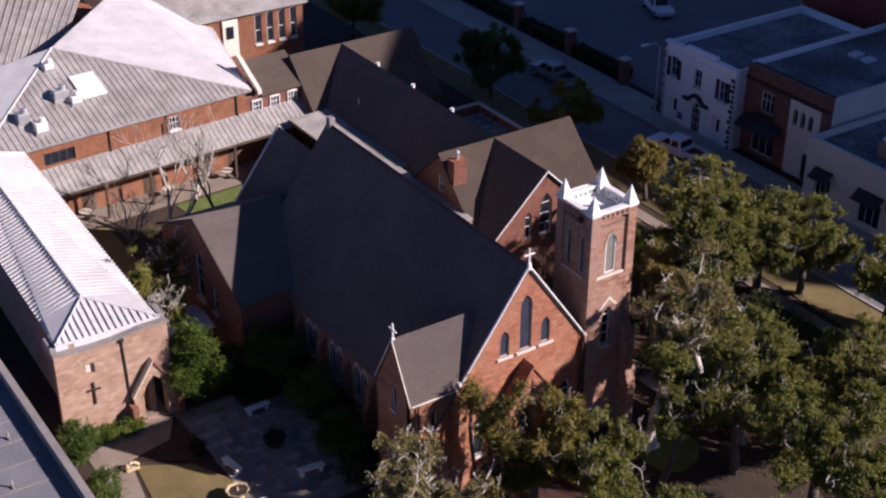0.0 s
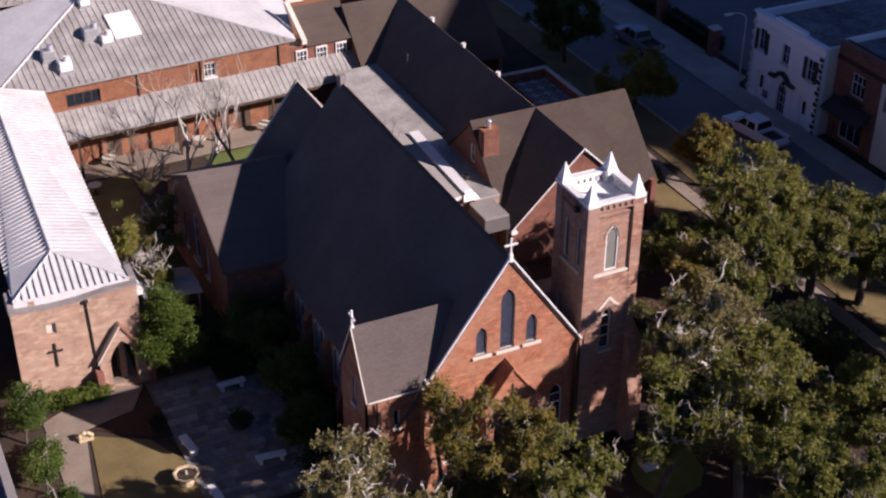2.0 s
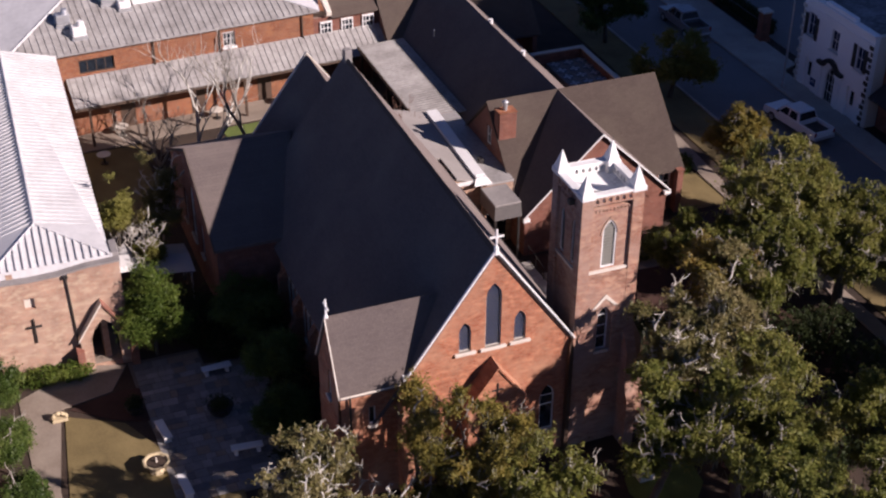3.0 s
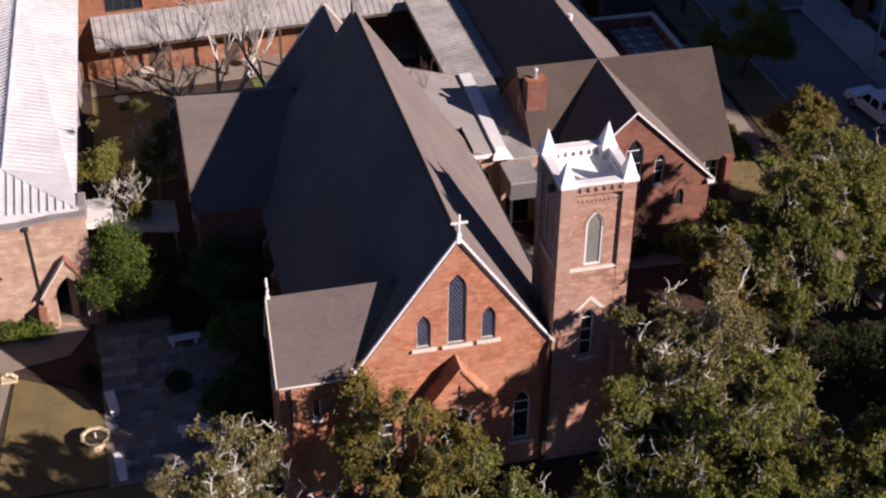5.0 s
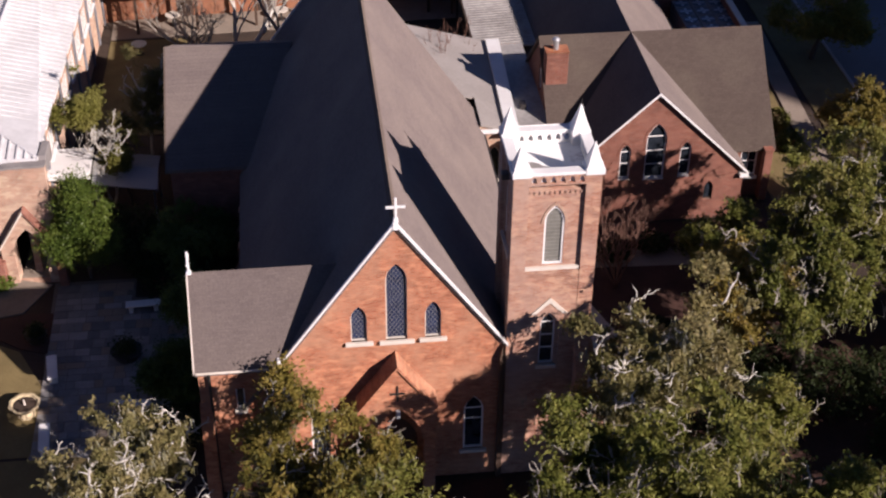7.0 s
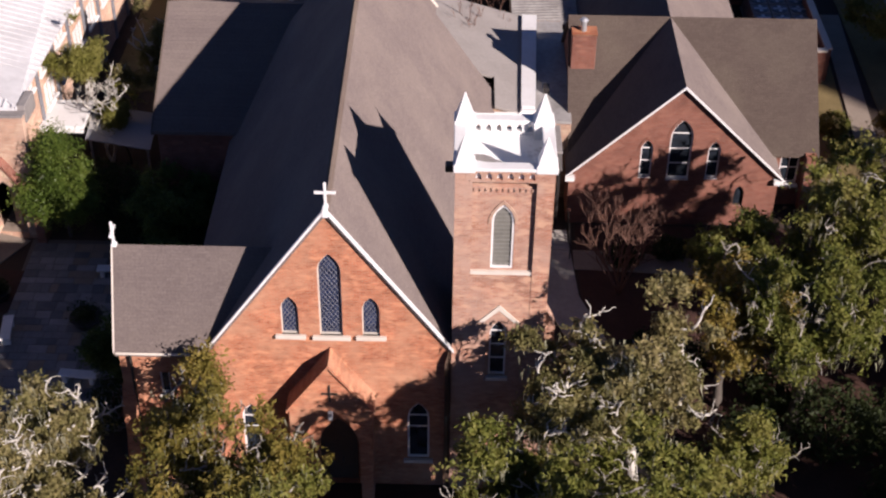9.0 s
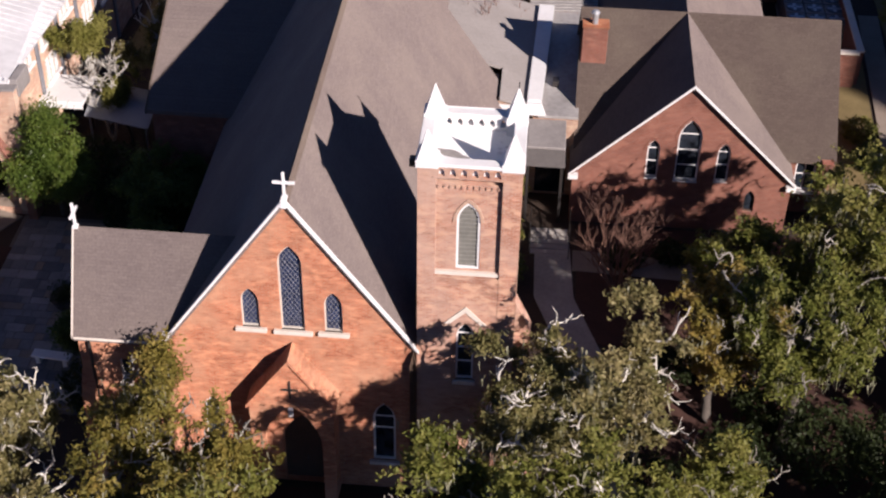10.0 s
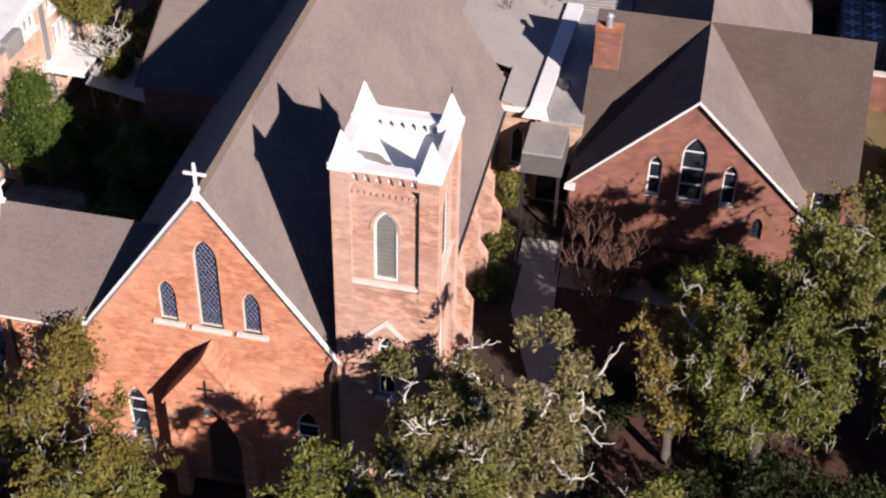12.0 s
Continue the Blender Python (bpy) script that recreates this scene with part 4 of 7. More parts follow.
# ---- link building between church and hall ----
link = thing("link_building", "low link building with pale roof and grey canopy", "building", (8, 24, 0))
part("front_wall", wall_mesh((0, 20.55, 0), X, [(6.2, 0), (8.0, 0), (8.0, 4.5), (6.2, 4.9)], [lancet(7.1, 0.62, 1.5, 3.6)], 0.3), "pale", link)
window(link, (0, 20.55, 0), X, 7.1, 0.62, 1.5, 3.6, frame_w=0.06, sill=0.1, label="white-framed pointed window")
part("pale_roof", prism([(2.6, 23.3, 6.0), (6.3, 23.3, 5.1), (6.3, 20.45, 5.1), (8.1, 20.45, 4.62), (8.3, 30.4, 4.62), (2.6, 30.9, 6.0)], (0, 0, -0.15)), "membrane", link, "pale low-pitched roof")
part("roof_edge", box(6.2, 8.1, 20.38, 20.47, 4.5, 4.75), "white", link, "white roof edge")
part("grey_roof", box(8.2, 10.1, 20.0, 30.2, 4.4, 4.55), "zinc_old", link)
part("valley_cover", prism([(7.6, 20.3, 4.95), (8.3, 20.3, 4.95), (8.7, 30.2, 4.95), (7.9, 30.2, 4.95)], (0, 0, -0.3)), "white", link, "long white boxed valley cover")
part("valley_end", prism([(7.35, 19.95, 4.62), (8.55, 19.95, 4.62), (8.25, 20.6, 5.02), (7.68, 20.6, 5.02)], (0, 0, -0.08)), "white", link)
part("roof_hatch", box(8.8, 9.1, 22.6, 23.1, 4.5, 4.85), "iron", link)
part("canopy_roof", box(7.75, 9.55, 17.6, 20.0, 4.2, 4.35, bevel=0.03), "render", link, "grey canopy roof")
part("canopy_skirt", prism([(7.77, 17.6, 4.19), (9.53, 17.6, 4.19), (9.6, 17.5, 3.3), (7.7, 17.5, 3.3)], (0, 0.1, 0)), "canopy", link, "sloping dark grey canopy skirt")
part("canopy_side", prism([(7.77, 17.7, 4.19), (7.7, 17.6, 3.3), (7.7, 20.0, 3.3), (7.77, 20.0, 4.19)], (0.08, 0, 0)), "canopy", link)
part("canopy_side", prism([(9.53, 17.7, 4.19), (9.6, 17.6, 3.3), (9.6, 20.0, 3.3), (9.53, 20.0, 4.19)], (-0.08, 0, 0)), "canopy", link)
part("doorway_wall", wall_mesh((0, 20.0, 0), X, [(7.95, 0), (10.0, 0), (10.0, 4.3), (7.95, 4.3)], [rect(8.95, 1.5, 0.02, 2.3)], 0.25), "pale", link)
part("door", wall_mesh((0, 20.15, 0), X, rect(8.95, 1.5, 0.02, 2.3), (), 0.06), "glass", link, "dark glazed double door")
for x in (7.85, 9.45):
    part("post", box(x - 0.07, x + 0.07, 17.62, 17.76, 0, 3.35, bevel=0.01), "iron", link)
part("side_wall", box(9.95, 10.1, 20.1, 30.2, 0, 4.3), "pale", link)
part("rear_wall", box(2.7, 10.0, 30.2, 30.5, 0, 4.4), "pale", link)
for i in range(5):
    part("step", box(8.2, 9.95, 15.1 + 0.34 * i, 15.1 + 0.34 * (i + 1), 0.0, 0.06 + 0.05 * i), "concrete", link)
for x in (8.15, 10.0):
    rail = part("handrail", rod((x, 14.8, 0.95), (x, 17.2, 1.15), 0.03), "iron", link)
    for y in (14.8, 16.0, 17.2):
        part("baluster", rod((x, y, 0), (x, y, 0.95 + (y - 14.8) * 0.083), 0.025), "iron", rail)
# ribbed walkway roof behind
walkway = thing("covered_walkway", "covered walkway with weathered ribbed metal roof", "walkway", (9, 38, 0))
wr = part("metal_roof", prism([(7.4, 30.5, 4.15), (11.05, 30.5, 4.3), (11.05, 43.6, 4.3), (7.4, 43.6, 4.15)], (0, 0, -0.08)), "zinc_old", walkway)
ribs(wr, (7.4, 30.5, 4.15), (7.4, 43.6, 4.15), (11.05, 30.5, 4.3), (11.05, 43.6, 4.3), 40, "zinc_old", 0.03, 0.06)
part("fascia", box(7.3, 7.39, 30.5, 43.6, 3.92, 4.14), "timber", walkway)
for y in (31.2, 34.3, 37.4, 40.5, 43.3):
    part("post", box(7.5, 7.64, y - 0.07, y + 0.07, 0, 4.02), "timber", walkway)

# ---- parish hall ----
hall = thing("parish_hall", "brown brick parish hall with crossing shingle roofs", "building", (15, 33, 0))
HX, HZ, HS, HW = 15.07, 8.05, 0.97, 5.25
HE = HZ - HS * HW
HY0, HYR, HYB = 17.85, 24.45, 47.8
h_holes = [lancet(15.22, 1.08, 2.76, 6.12), lancet(13.62, 0.58, 2.84, 4.95), lancet(16.86, 0.6, 2.84, 4.95), lancet(18.35, 0.5, 1.2, 2.4)]
part("front_wall", wall_mesh((0, HY0, 0), X, [(HX - HW + 0.15, 0), (HX + HW - 0.15, 0), (HX + HW - 0.15, HE + 0.1), (HX, HZ - 0.1), (HX - HW + 0.15, HE + 0.1)], h_holes, 0.4), "wing", hall, "brick gable wall of the hall")
G = ((0, HY0, 0), X)
window(hall, *G, 15.22, 1.08, 2.76, 6.12, bars=(0.25, 0.5, 0.76), frame_w=0.07, sill=0.02, sill_mat="white", label="tall white-framed pointed window")
window(hall, *G, 13.62, 0.58, 2.84, 4.95, bars=(0.42, 0.76), frame_w=0.06, sill=0.02, sill_mat="white", label="small white-framed pointed window")
window(hall, *G, 16.86, 0.6, 2.84, 4.95, bars=(0.42, 0.76), frame_w=0.06, sill=0.02, sill_mat="white", label="small white-framed pointed window")
window(hall, *G, 18.35, 0.5, 1.2, 2.4, frame_w=0.05, frame_mat="timber", label="dark low pointed opening")
for c, w, z in ((15.22, 1.08, 6.12), (13.62, 0.58, 4.95), (16.86, 0.6, 4.95)):
    part("brick_hood", arch_band((0, HY0, 0), X, c, w, z, 0.16, 0.05, 0.025), "wing", hall)


for s, nm in ((-1, "left"), (1, "right")):
    part("front_roof_" + nm, prism([(HX, HY0 - 0.2, HZ), (HX + s * HW, HY0 - 0.2, HE), (HX + s * HW, HYR - 4.6, HE), (HX + s * 0.0, HYR, HZ)], (0, 0, -0.16)), "shingle", hall, "shingle slope of the front gable")
    part("long_roof_" + nm, prism([(HX, HYR, HZ), (HX + s * HW, HYR, HE), (HX + s * HW, HYB, HE), (HX, HYB, HZ)], (0, 0, -0.16)), "shingle", hall, "long shingle slope")
    xa = HX + s * (HW + 0.05)
    part("gable_trim", prism([(HX, HY0 - 0.26, HZ + 0.04), (xa, HY0 - 0.26, HE), (xa, HY0 - 0.26, HE - 0.12), (HX, HY0 - 0.26, HZ - 0.1)], (0, 0.055, 0)), "white", hall, "white gable trim board")
    part("eaves_return", box(min(xa, xa - s * 0.45), max(xa, xa - s * 0.45), HY0 - 0.28, HY0 + 0.05, HE - 0.3, HE - 0.08), "white", hall)
CG = 5.0
for x0, x1, yr, tag in ((9.95, 22.4, HYR, "cross"), (9.85, 22.5, HYB, "far")):
    for s, nm in ((-1, "front"), (1, "back")):
        part(tag + "_roof_" + nm, prism([(x0, yr, HZ + 0.01), (x1, yr, HZ + 0.01), (x1, yr + s * CG, HZ + 0.01 - HS * CG), (x0, yr + s * CG, HZ + 0.01 - HS * CG)], (0, 0, -0.16)), "shingle_dark", hall, "brown shingle cross slope")
part("cross_gable_left", wall_mesh((10.1, 0, 0), -Y, [(-(HYR + 4.8), 0), (-(HYR - 4.8), 0), (-(HYR - 4.8), 3.2), (-HYR, 7.8), (-(HYR + 4.8), 3.2)], [rect(-(HYR - 0.2), 0.75, 4.9, 6.3)], 0.35), "wing", hall)
window(hall, (10.1, 0, 0), -Y, -(HYR - 0.2), 0.75, 4.9, 6.3, pointed=False, bars=(0.5,), mullions=(0.5,), label="small gable sash window")
part("cross_gable_right", wall_mesh((22.2, 0, 0), Y, [(HYR - 4.8, 0), (HYR + 4.8, 0), (HYR + 4.8, 3.2), (HYR, 7.8), (HYR - 4.8, 3.2)], (), 0.35), "wing", hall)
part("far_gable_right", wall_mesh((22.3, 0, 0), Y, [(HYB - 4.8, 0), (HYB + 4.8, 0), (HYB + 4.8, 3.2), (HYB, 7.8), (HYB - 4.8, 3.2)], (), 0.35), "wing", hall)
part("bay_wall", wall_mesh((0, HYR - 4.7, 0), X, [(HX + HW - 0.1, 0), (22.2, 0), (22.2, 3.3), (HX + HW - 0.1, 3.3)], [rect(21.1, 0.95, 1.3, 3.1)], 0.3), "wing", hall)
window(hall, (0, HYR - 4.7, 0), X, 21.1, 0.95, 1.3, 3.1, pointed=False, bars=(0.5,), mullions=(0.5,), sill=0.08, sill_mat="white", label="white sash window")
part("end_pier", box(21.75, 22.2, HYR - 5.3, HYR - 4.75, 0, 3.2, bevel=0.02), "wing", hall)
part("pier_cap", box(21.7, 22.25, HYR - 5.35, HYR - 4.7, 3.2, 3.29, bevel=0.02), "wing", hall)
part("side_wall_left", box(HX - HW + 0.2, HX - HW + 0.5, HYR + 4.6, HYB - 4.6, 0, HE + 0.05), "wing", hall)
part("side_wall_right", box(HX + HW - 0.5, HX + HW - 0.2, HYR + 4.6, HYB - 4.6, 0, HE + 0.05), "wing", hall)
part("front_side_left", box(HX - HW + 0.16, HX - HW + 0.5, HY0 + 0.4, HYR - 4.5, 0, HE), "wing", hall)
part("front_side_right", box(HX + HW - 0.5, HX + HW - 0.16, HY0 + 0.4, HYR - 4.5, 0, HE), "wing", hall)
chim = part("chimney", box(10.05, 11.25, 22.45, 23.3, 5.0, 7.98, bevel=0.02), "wing", hall, "broad brick chimney stack")
part("chimney_cap", box(10.01, 11.29, 22.41, 23.34, 7.98, 8.06, bevel=0.02), "back", chim)
part("flue", rod((10.6, 22.87, 8.06), (10.6, 22.87, 8.6), 0.15, sides=14), "galv", chim, "galvanised flue pot")
part("flue_cap", rod((10.6, 22.87, 8.63), (10.6, 22.87, 8.75), 0.22, 0.1, sides=14), "galv", chim)
for y in (30.6, 36.4, 42.0):
    part("ridge_vent", rod((HX + 0.25, y, HZ - 0.3), (HX + 0.25, y, HZ + 0.08), 0.15, 0.18, sides=12), "white", hall, "white round ridge vent")
part("roof_vent_pipe", rod((HX - 2.6, 40.5, HZ - 2.8), (HX - 2.6, 40.5, HZ - 2.0), 0.06), "galv", hall)
fy = HYB - 4.6
part("far_front_wall", wall_mesh((0, fy, 0), X, [(9.9, 0), (HX - HW + 0.6, 0), (HX - HW + 0.6, 3.4), (9.9, 3.4)], (), 0.3), "wing", hall)
part("far_gable_left", wall_mesh((9.95, 0, 0), -Y, [(-(HYB + 4.8), 0), (-(HYB - 4.6), 0), (-(HYB - 4.6), 3.3), (-HYB, 7.8), (-(HYB + 4.8), 3.2)], (), 0.3), "wing", hall)

# condenser yard beside the hall
yard = thing("service_yard_wall", "low brown brick wall round the condenser yard", "wall", (23.5, 37, 0))
for b in ((20.4, 25.7, 41.3, 41.6), (25.4, 25.7, 32.0, 41.3), (20.4, 25.4, 31.7, 32.0)):
    part("wall_panel", box(b[0], b[1], b[2], b[3], 0, 2.1), "wing", yard)
    part("wall_cap", box(b[0] - 0.05, b[1] + 0.05, b[2] - 0.05, b[3] + 0.05, 2.1, 2.2), "stone", yard)
unit = thing("air_conditioner", "grey condenser unit with dark top fan", "air conditioner", (22.7, 36.7, 0), "condensers in the yard", local=True)
part("casing", box(-0.55, 0.55, -0.55, 0.55, 0.1, 1.5, bevel=0.03), "render", unit)
part("base", box(-0.6, 0.6, -0.6, 0.6, 0, 0.1), "concrete", unit)
fanring = part("fan_guard", rod((0, 0, 1.5), (0, 0, 1.56), 0.45, sides=20), "fan", unit, "dark round fan guard")
for k in range(4):
    part("blade", box(0.06, 0.4, -0.09, 0.09, 1.565, 1.575, turn=pose(0, 0, 0, 0, 0, 90 * k)), "galv", fanring)
for i in range(3):
    for j in range(4):
        if i or j:
            copy_thing(unit, pose(22.7 + 1.15 * i, 36.7 + 1.2 * j, 0))

# ---- left hall with arched entry ----
HT = -2.0
lh = thing("cloister_hall", "pale brick hall with a white standing-seam hip roof", "building", (-19.3, 16.2, 0), turn=HT, local=True)
LW, LL, LE, LR, LA, RX = 3.6, 28.0, 6.8, 7.8, 3.6, -0.5
holes = [lancet(2.25, 1.55, 0.01, 3.3), rect(-1.5, 0.55, 4.55, 5.25)]
part("front_wall", wall_mesh((0, 0, 0), X, [(-LW, 0), (LW, 0), (LW, 6.68), (1.8, 6.6), (0.2, 6.35), (-1.4, 6.28), (-LW, 6.4)], holes, 0.4), "pale", lh, "pale brick front with stepped parapet")
part("parapet_cap", prism([(-LW - 0.05, -0.06, 6.4), (-1.4, -0.06, 6.28), (0.2, -0.06, 6.35), (1.8, -0.06, 6.6), (LW + 0.05, -0.06, 6.68), (LW + 0.05, -0.06, 6.8), (1.8, -0.06, 6.72), (0.2, -0.06, 6.47), (-1.4, -0.06, 6.4), (-LW - 0.05, -0.06, 6.52)], (0, 0.52, 0)), "render", lh, "grey weathered parapet cap")
part("corner_parapet", box(LW - 0.35, LW + 0.06, 0.45, 1.9, 6.1, 7.0, bevel=0.03), "render", lh)
part("corner_parapet", box(-LW - 0.06, -LW + 0.35, 0.45, 1.9, 6.0, 6.75, bevel=0.03), "render", lh)
SW = 2.5
BAYS = [(u, 5.3, 6.55) for u in (4.1, 6.9, 9.7, 12.5, 15.3, 18.1, 20.9, 23.7, 26.5)] + [(u, 3.2, 4.5) for u in (7.1, 9.9, 12.7, 15.5, 18.3, 21.1, 23.9)]
rw = [rect(u + d, 0.5, z0, z1) for u, z0, z1 in BAYS for d in (-0.54, 0, 0.54)]
part("side_wall_right", wall_mesh((SW, 0, 0), Y, [(0.4, 0), (LL, 0), (LL, LE - 0.05), (0.4, LE - 0.05)], rw, 0.35), "pale", lh)
for u, z0, z1 in BAYS:
    for d in (-0.54, 0, 0.54):
        window(lh, (SW, 0, 0), Y, u + d, 0.5, z0, z1, pointed=False, frame_w=0.09, label="white-framed side window", proud=0.06, sill=0.05, sill_mat="white")
for i in range(9):
    part("pilaster", box(SW + 0.002, SW + 0.12, 5.35 + 2.8 * i, 5.65 + 2.8 * i, 0, LE - 0.1, bevel=0.02), "roof_grey", lh, "dark narrow pier between windows")
for u, z0, z1 in BAYS:
    part("sill_board", box(SW + 0.002, SW + 0.16, u - 0.95, u + 0.95, z0 - 0.16, z0 - 0.03, bevel=0.02), "white", lh, "white sill board")
part("side_wall_left", box(-SW, -SW + 0.35, 0.4, LL, 0, LE - 0.05), "pale", lh)
part("lintel_panel", wall_mesh((0, 0.2, 0), X, rect(-1.5, 0.55, 4.55, 5.25), (), 0.05), "stone", lh, "pale square plaque")
fr = part("front_slope", prism([(-LW + 0.3, 0.42, LE + 0.1), (LW - 0.3, 0.42, LE + 0.1), (RX, LA, LR)], (0, 0, -0.5)), "zinc", lh, "white metal hip end")
EL = 3.22
rr = part("right_slope", prism([(EL, 1.9, LE), (EL, LL, LE), (RX, LL, LR), (RX, LA, LR), (LW - 0.3, 0.42, LE + 0.1), (LW - 0.3, 1.9, LE + 0.08)], (0, 0, -0.06)), "zinc", lh, "white standing-seam slope")
rl = part("left_slope", prism([(-EL, 1.9, LE), (-EL, LL, LE), (RX, LL, LR), (RX, LA, LR), (-LW + 0.3, 0.42, LE + 0.1), (-LW + 0.3, 1.9, LE + 0.08)], (0, 0, -0.06)), "zinc", lh, "white standing-seam slope")
n = 52
ribs(rr, (EL, LA, LE), (EL, LL, LE), (RX, LA, LR), (RX, LL, LR), n, "zinc")
ribs(rl, (-EL, LA, LE), (-EL, LL, LE), (RX, LA, LR), (RX, LL, LR), n, "zinc")
for i in range(16):
    x = -LW + 0.3 + (2 * LW - 0.6) * (i + 0.5) / 16
    k = 1 - (x - RX) / (LW - 0.3 - RX) if x > RX else 1 - (RX - x) / (LW - 0.3 + RX)
    ribs(fr, (x - 0.01, 0.42, LE + 0.1), (x + 0.01, 0.42, LE + 0.1), (x - 0.01, 0.42 + (LA - 0.42) * k, LE + 0.1 + (LR - LE - 0.1) * k), (x + 0.01, 0.42 + (LA - 0.42) * k, LE + 0.1 + (LR - LE - 0.1) * k), 1, "zinc")
part("ridge_cap", rod((RX, LA, LR + 0.03), (RX, LL, LR + 0.03), 0.11, sides=6), "zinc", lh)
for s in (-1, 1):
    part("hip_cap", rod((RX, LA, LR + 0.02), (s * (LW - 0.3), 0.42, LE + 0.12), 0.08, sides=6), "zinc", lh)
# portal: gabled surround round the arch
part("portal", wall_mesh((0, -0.45, 0), X, [(0.85, 0), (3.65, 0), (3.65, 2.2), (2.25, 4.35), (0.85, 2.2)], [lancet(2.25, 1.55, 0.01, 3.3)], 0.44), "pale", lh, "gabled pale brick portal")
for s in (-1, 1):
    part("portal_coping", prism([(2.25, -0.55, 4.48), (2.25 + s * 1.5, -0.55, 2.15), (2.25 + s * 1.5, -0.55, 2.0), (2.25, -0.55, 4.31)], (0, 0.55, 0)), "wing" if s > 0 else "stone", lh)
    x = 2.25 + s * 1.5
    part("portal_pier", box(x - 0.22, x + 0.22, -0.85, 0.0, 0, 1.55, bevel=0.03), "wing", lh)
part("passage_floor", box(1.5, 3.0, 0.0, 3.4, 0.0, 0.08), "path", lh)
part("passage_back", box(1.2, 3.3, 3.4, 3.6, 0, 3.2), "timber", lh)
part("downpipe", rod((0.75, -0.08, 1.6), (0.6, -0.08, 6.3), 0.05), "iron", lh, "dark downpipe")
part("rain_hopper", box(0.46, 0.74, -0.2, -0.01, 6.2, 6.42, bevel=0.03), "iron", lh)
wc = box(-1.52, -1.41, -0.12, -0.02, 2.3, 3.9, bevel=0.01)
box(-1.88, -1.05, -0.13, -0.03, 3.32, 3.44, bm=wc, bevel=0.01)
part("wall_cross", wc, "iron", lh, "dark wall-mounted cross")
part("plinth", box(-LW, 0.8, -0.1, 0.0, 0, 0.25), "stone", lh)

# canopy roof between hall and transept
tent = thing("garden_canopy", "pale grey canopy roof between two buildings", "canopy", (-12.8, 20.0, 0))
bm = bmesh.new()
rows = []
for j in range(7):
    rows.append([])
    for i in range(5):
        k = i / 4
        rows[-1].append(bm.verts.new((-14.4 + 3.5 * k, 20.8 - 1.0 * k + 3.3 * j / 6, 2.45 + 0.1 * k + 0.28 * (1 - abs(j - 3) / 3))))
for a, b in zip(rows, rows[1:]):
    for i in range(4):
        bm.faces.new((a[i], a[i + 1], b[i + 1], b[i]))
r = bmesh.ops.extrude_face_region(bm, geom=bm.faces[:])
for v in (g for g in r["geom"] if isinstance(g, bmesh.types.BMVert)):
    v.co.z -= 0.06
part("roof_sheet", bm, "canvas", tent)
part("porch_roof", box(-16.7, -14.42, 20.9, 23.5, 2.9, 3.08, bevel=0.03), "white", tent, "white flat roof against the pale hall")
part("porch_fascia", box(-16.7, -14.42, 20.82, 20.89, 2.78, 3.04), "white", tent)
for x, y in ((-14.2, 21.0), (-11.1, 20.1), (-14.2, 23.8), (-11.1, 22.9)):
    part("post", rod((x, y, 0), (x, y, 2.45 + 0.02 * (x + 15.3)), 0.06), "galv", tent)

# ---- back building with arcade ----
bb = thing("cloister_building", "orange brick building with a grey metal hip roof", "building", (-5, 45.2, 0))
A, B = Vector((-14.6, 44.4, 0)), Vector((4.5, 45.7, 0))
U = (B - A).normalized()
BL = (B - A).length
N = U.cross(Z)
EH = 6.75
bh = [rect(2.35, 2.6, 4.9, 6.0), rect(10.9, 0.9, 4.75, 5.9), rect(12.4, 0.95, 5.0, 6.2)]
part("front_wall", wall_mesh(A, U, [(-4.2, 0), (BL, 0), (BL, EH), (-4.2, EH)], bh, 0.35), "back", bb)
window(bb, A, U, 2.35, 2.6, 4.9, 6.0, pointed=False, frame_mat="timber", mullions=(0.25, 0.5, 0.75), label="wide dark window")
window(bb, A, U, 10.9, 0.9, 4.75, 5.9, pointed=False, pane_mat="back", frame_mat="back", label="bricked-up window")
window(bb, A, U, 12.4, 0.95, 5.0, 6.2, pointed=False, bars=(0.5,), mullions=(0.33, 0.66), sill=0.1, sill_mat="white", label="white sash window")
for u in (6.6, 11.65, 18.2):
    part("downpipe", rod(A + U * u + N * 0.1 + Z * 4.5, A + U * u + N * 0.1 + Z * EH, 0.07), "timber", bb)
PK = Vector((-8.7, 54.4, 10.5))
P2 = Vector((2.0, 66.0, 10.5))
E0 = A + N * 0.35 + Z * EH - U * 0.4
E1, E2 = E0 - U * 4.2, B + N * 0.35 + Z * EH + U * 0.4
E3 = Vector((8.5, 60.5, EH))
E4 = Vector((-26, 57, EH))
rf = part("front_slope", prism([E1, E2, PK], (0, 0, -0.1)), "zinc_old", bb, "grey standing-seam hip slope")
# paler metal than the front slope: its sunlit look is in the colour
rs = part("right_slope", prism([E2, E3, P2, PK], (0, 0, -0.1)), "zinc", bb, "metal slope in whiter colour for the sun on it")
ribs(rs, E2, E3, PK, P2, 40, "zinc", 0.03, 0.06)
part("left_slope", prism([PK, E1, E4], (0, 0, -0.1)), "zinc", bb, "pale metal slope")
for i in range(48):
    k = (i + 0.5) / 48
    p = E1.lerp(E2, k)
    kp = (PK - E1).dot(U) / (E2 - E1).length
    t = k / kp if k < kp else (1 - k) / (1 - kp)
    foot = E1.lerp(E2, kp)
    q = p + (PK - foot) * t
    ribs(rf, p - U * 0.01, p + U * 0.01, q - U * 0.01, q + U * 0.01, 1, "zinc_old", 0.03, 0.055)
part("hip_cap", rod(E2, PK, 0.1, sides=6), "zinc", bb)
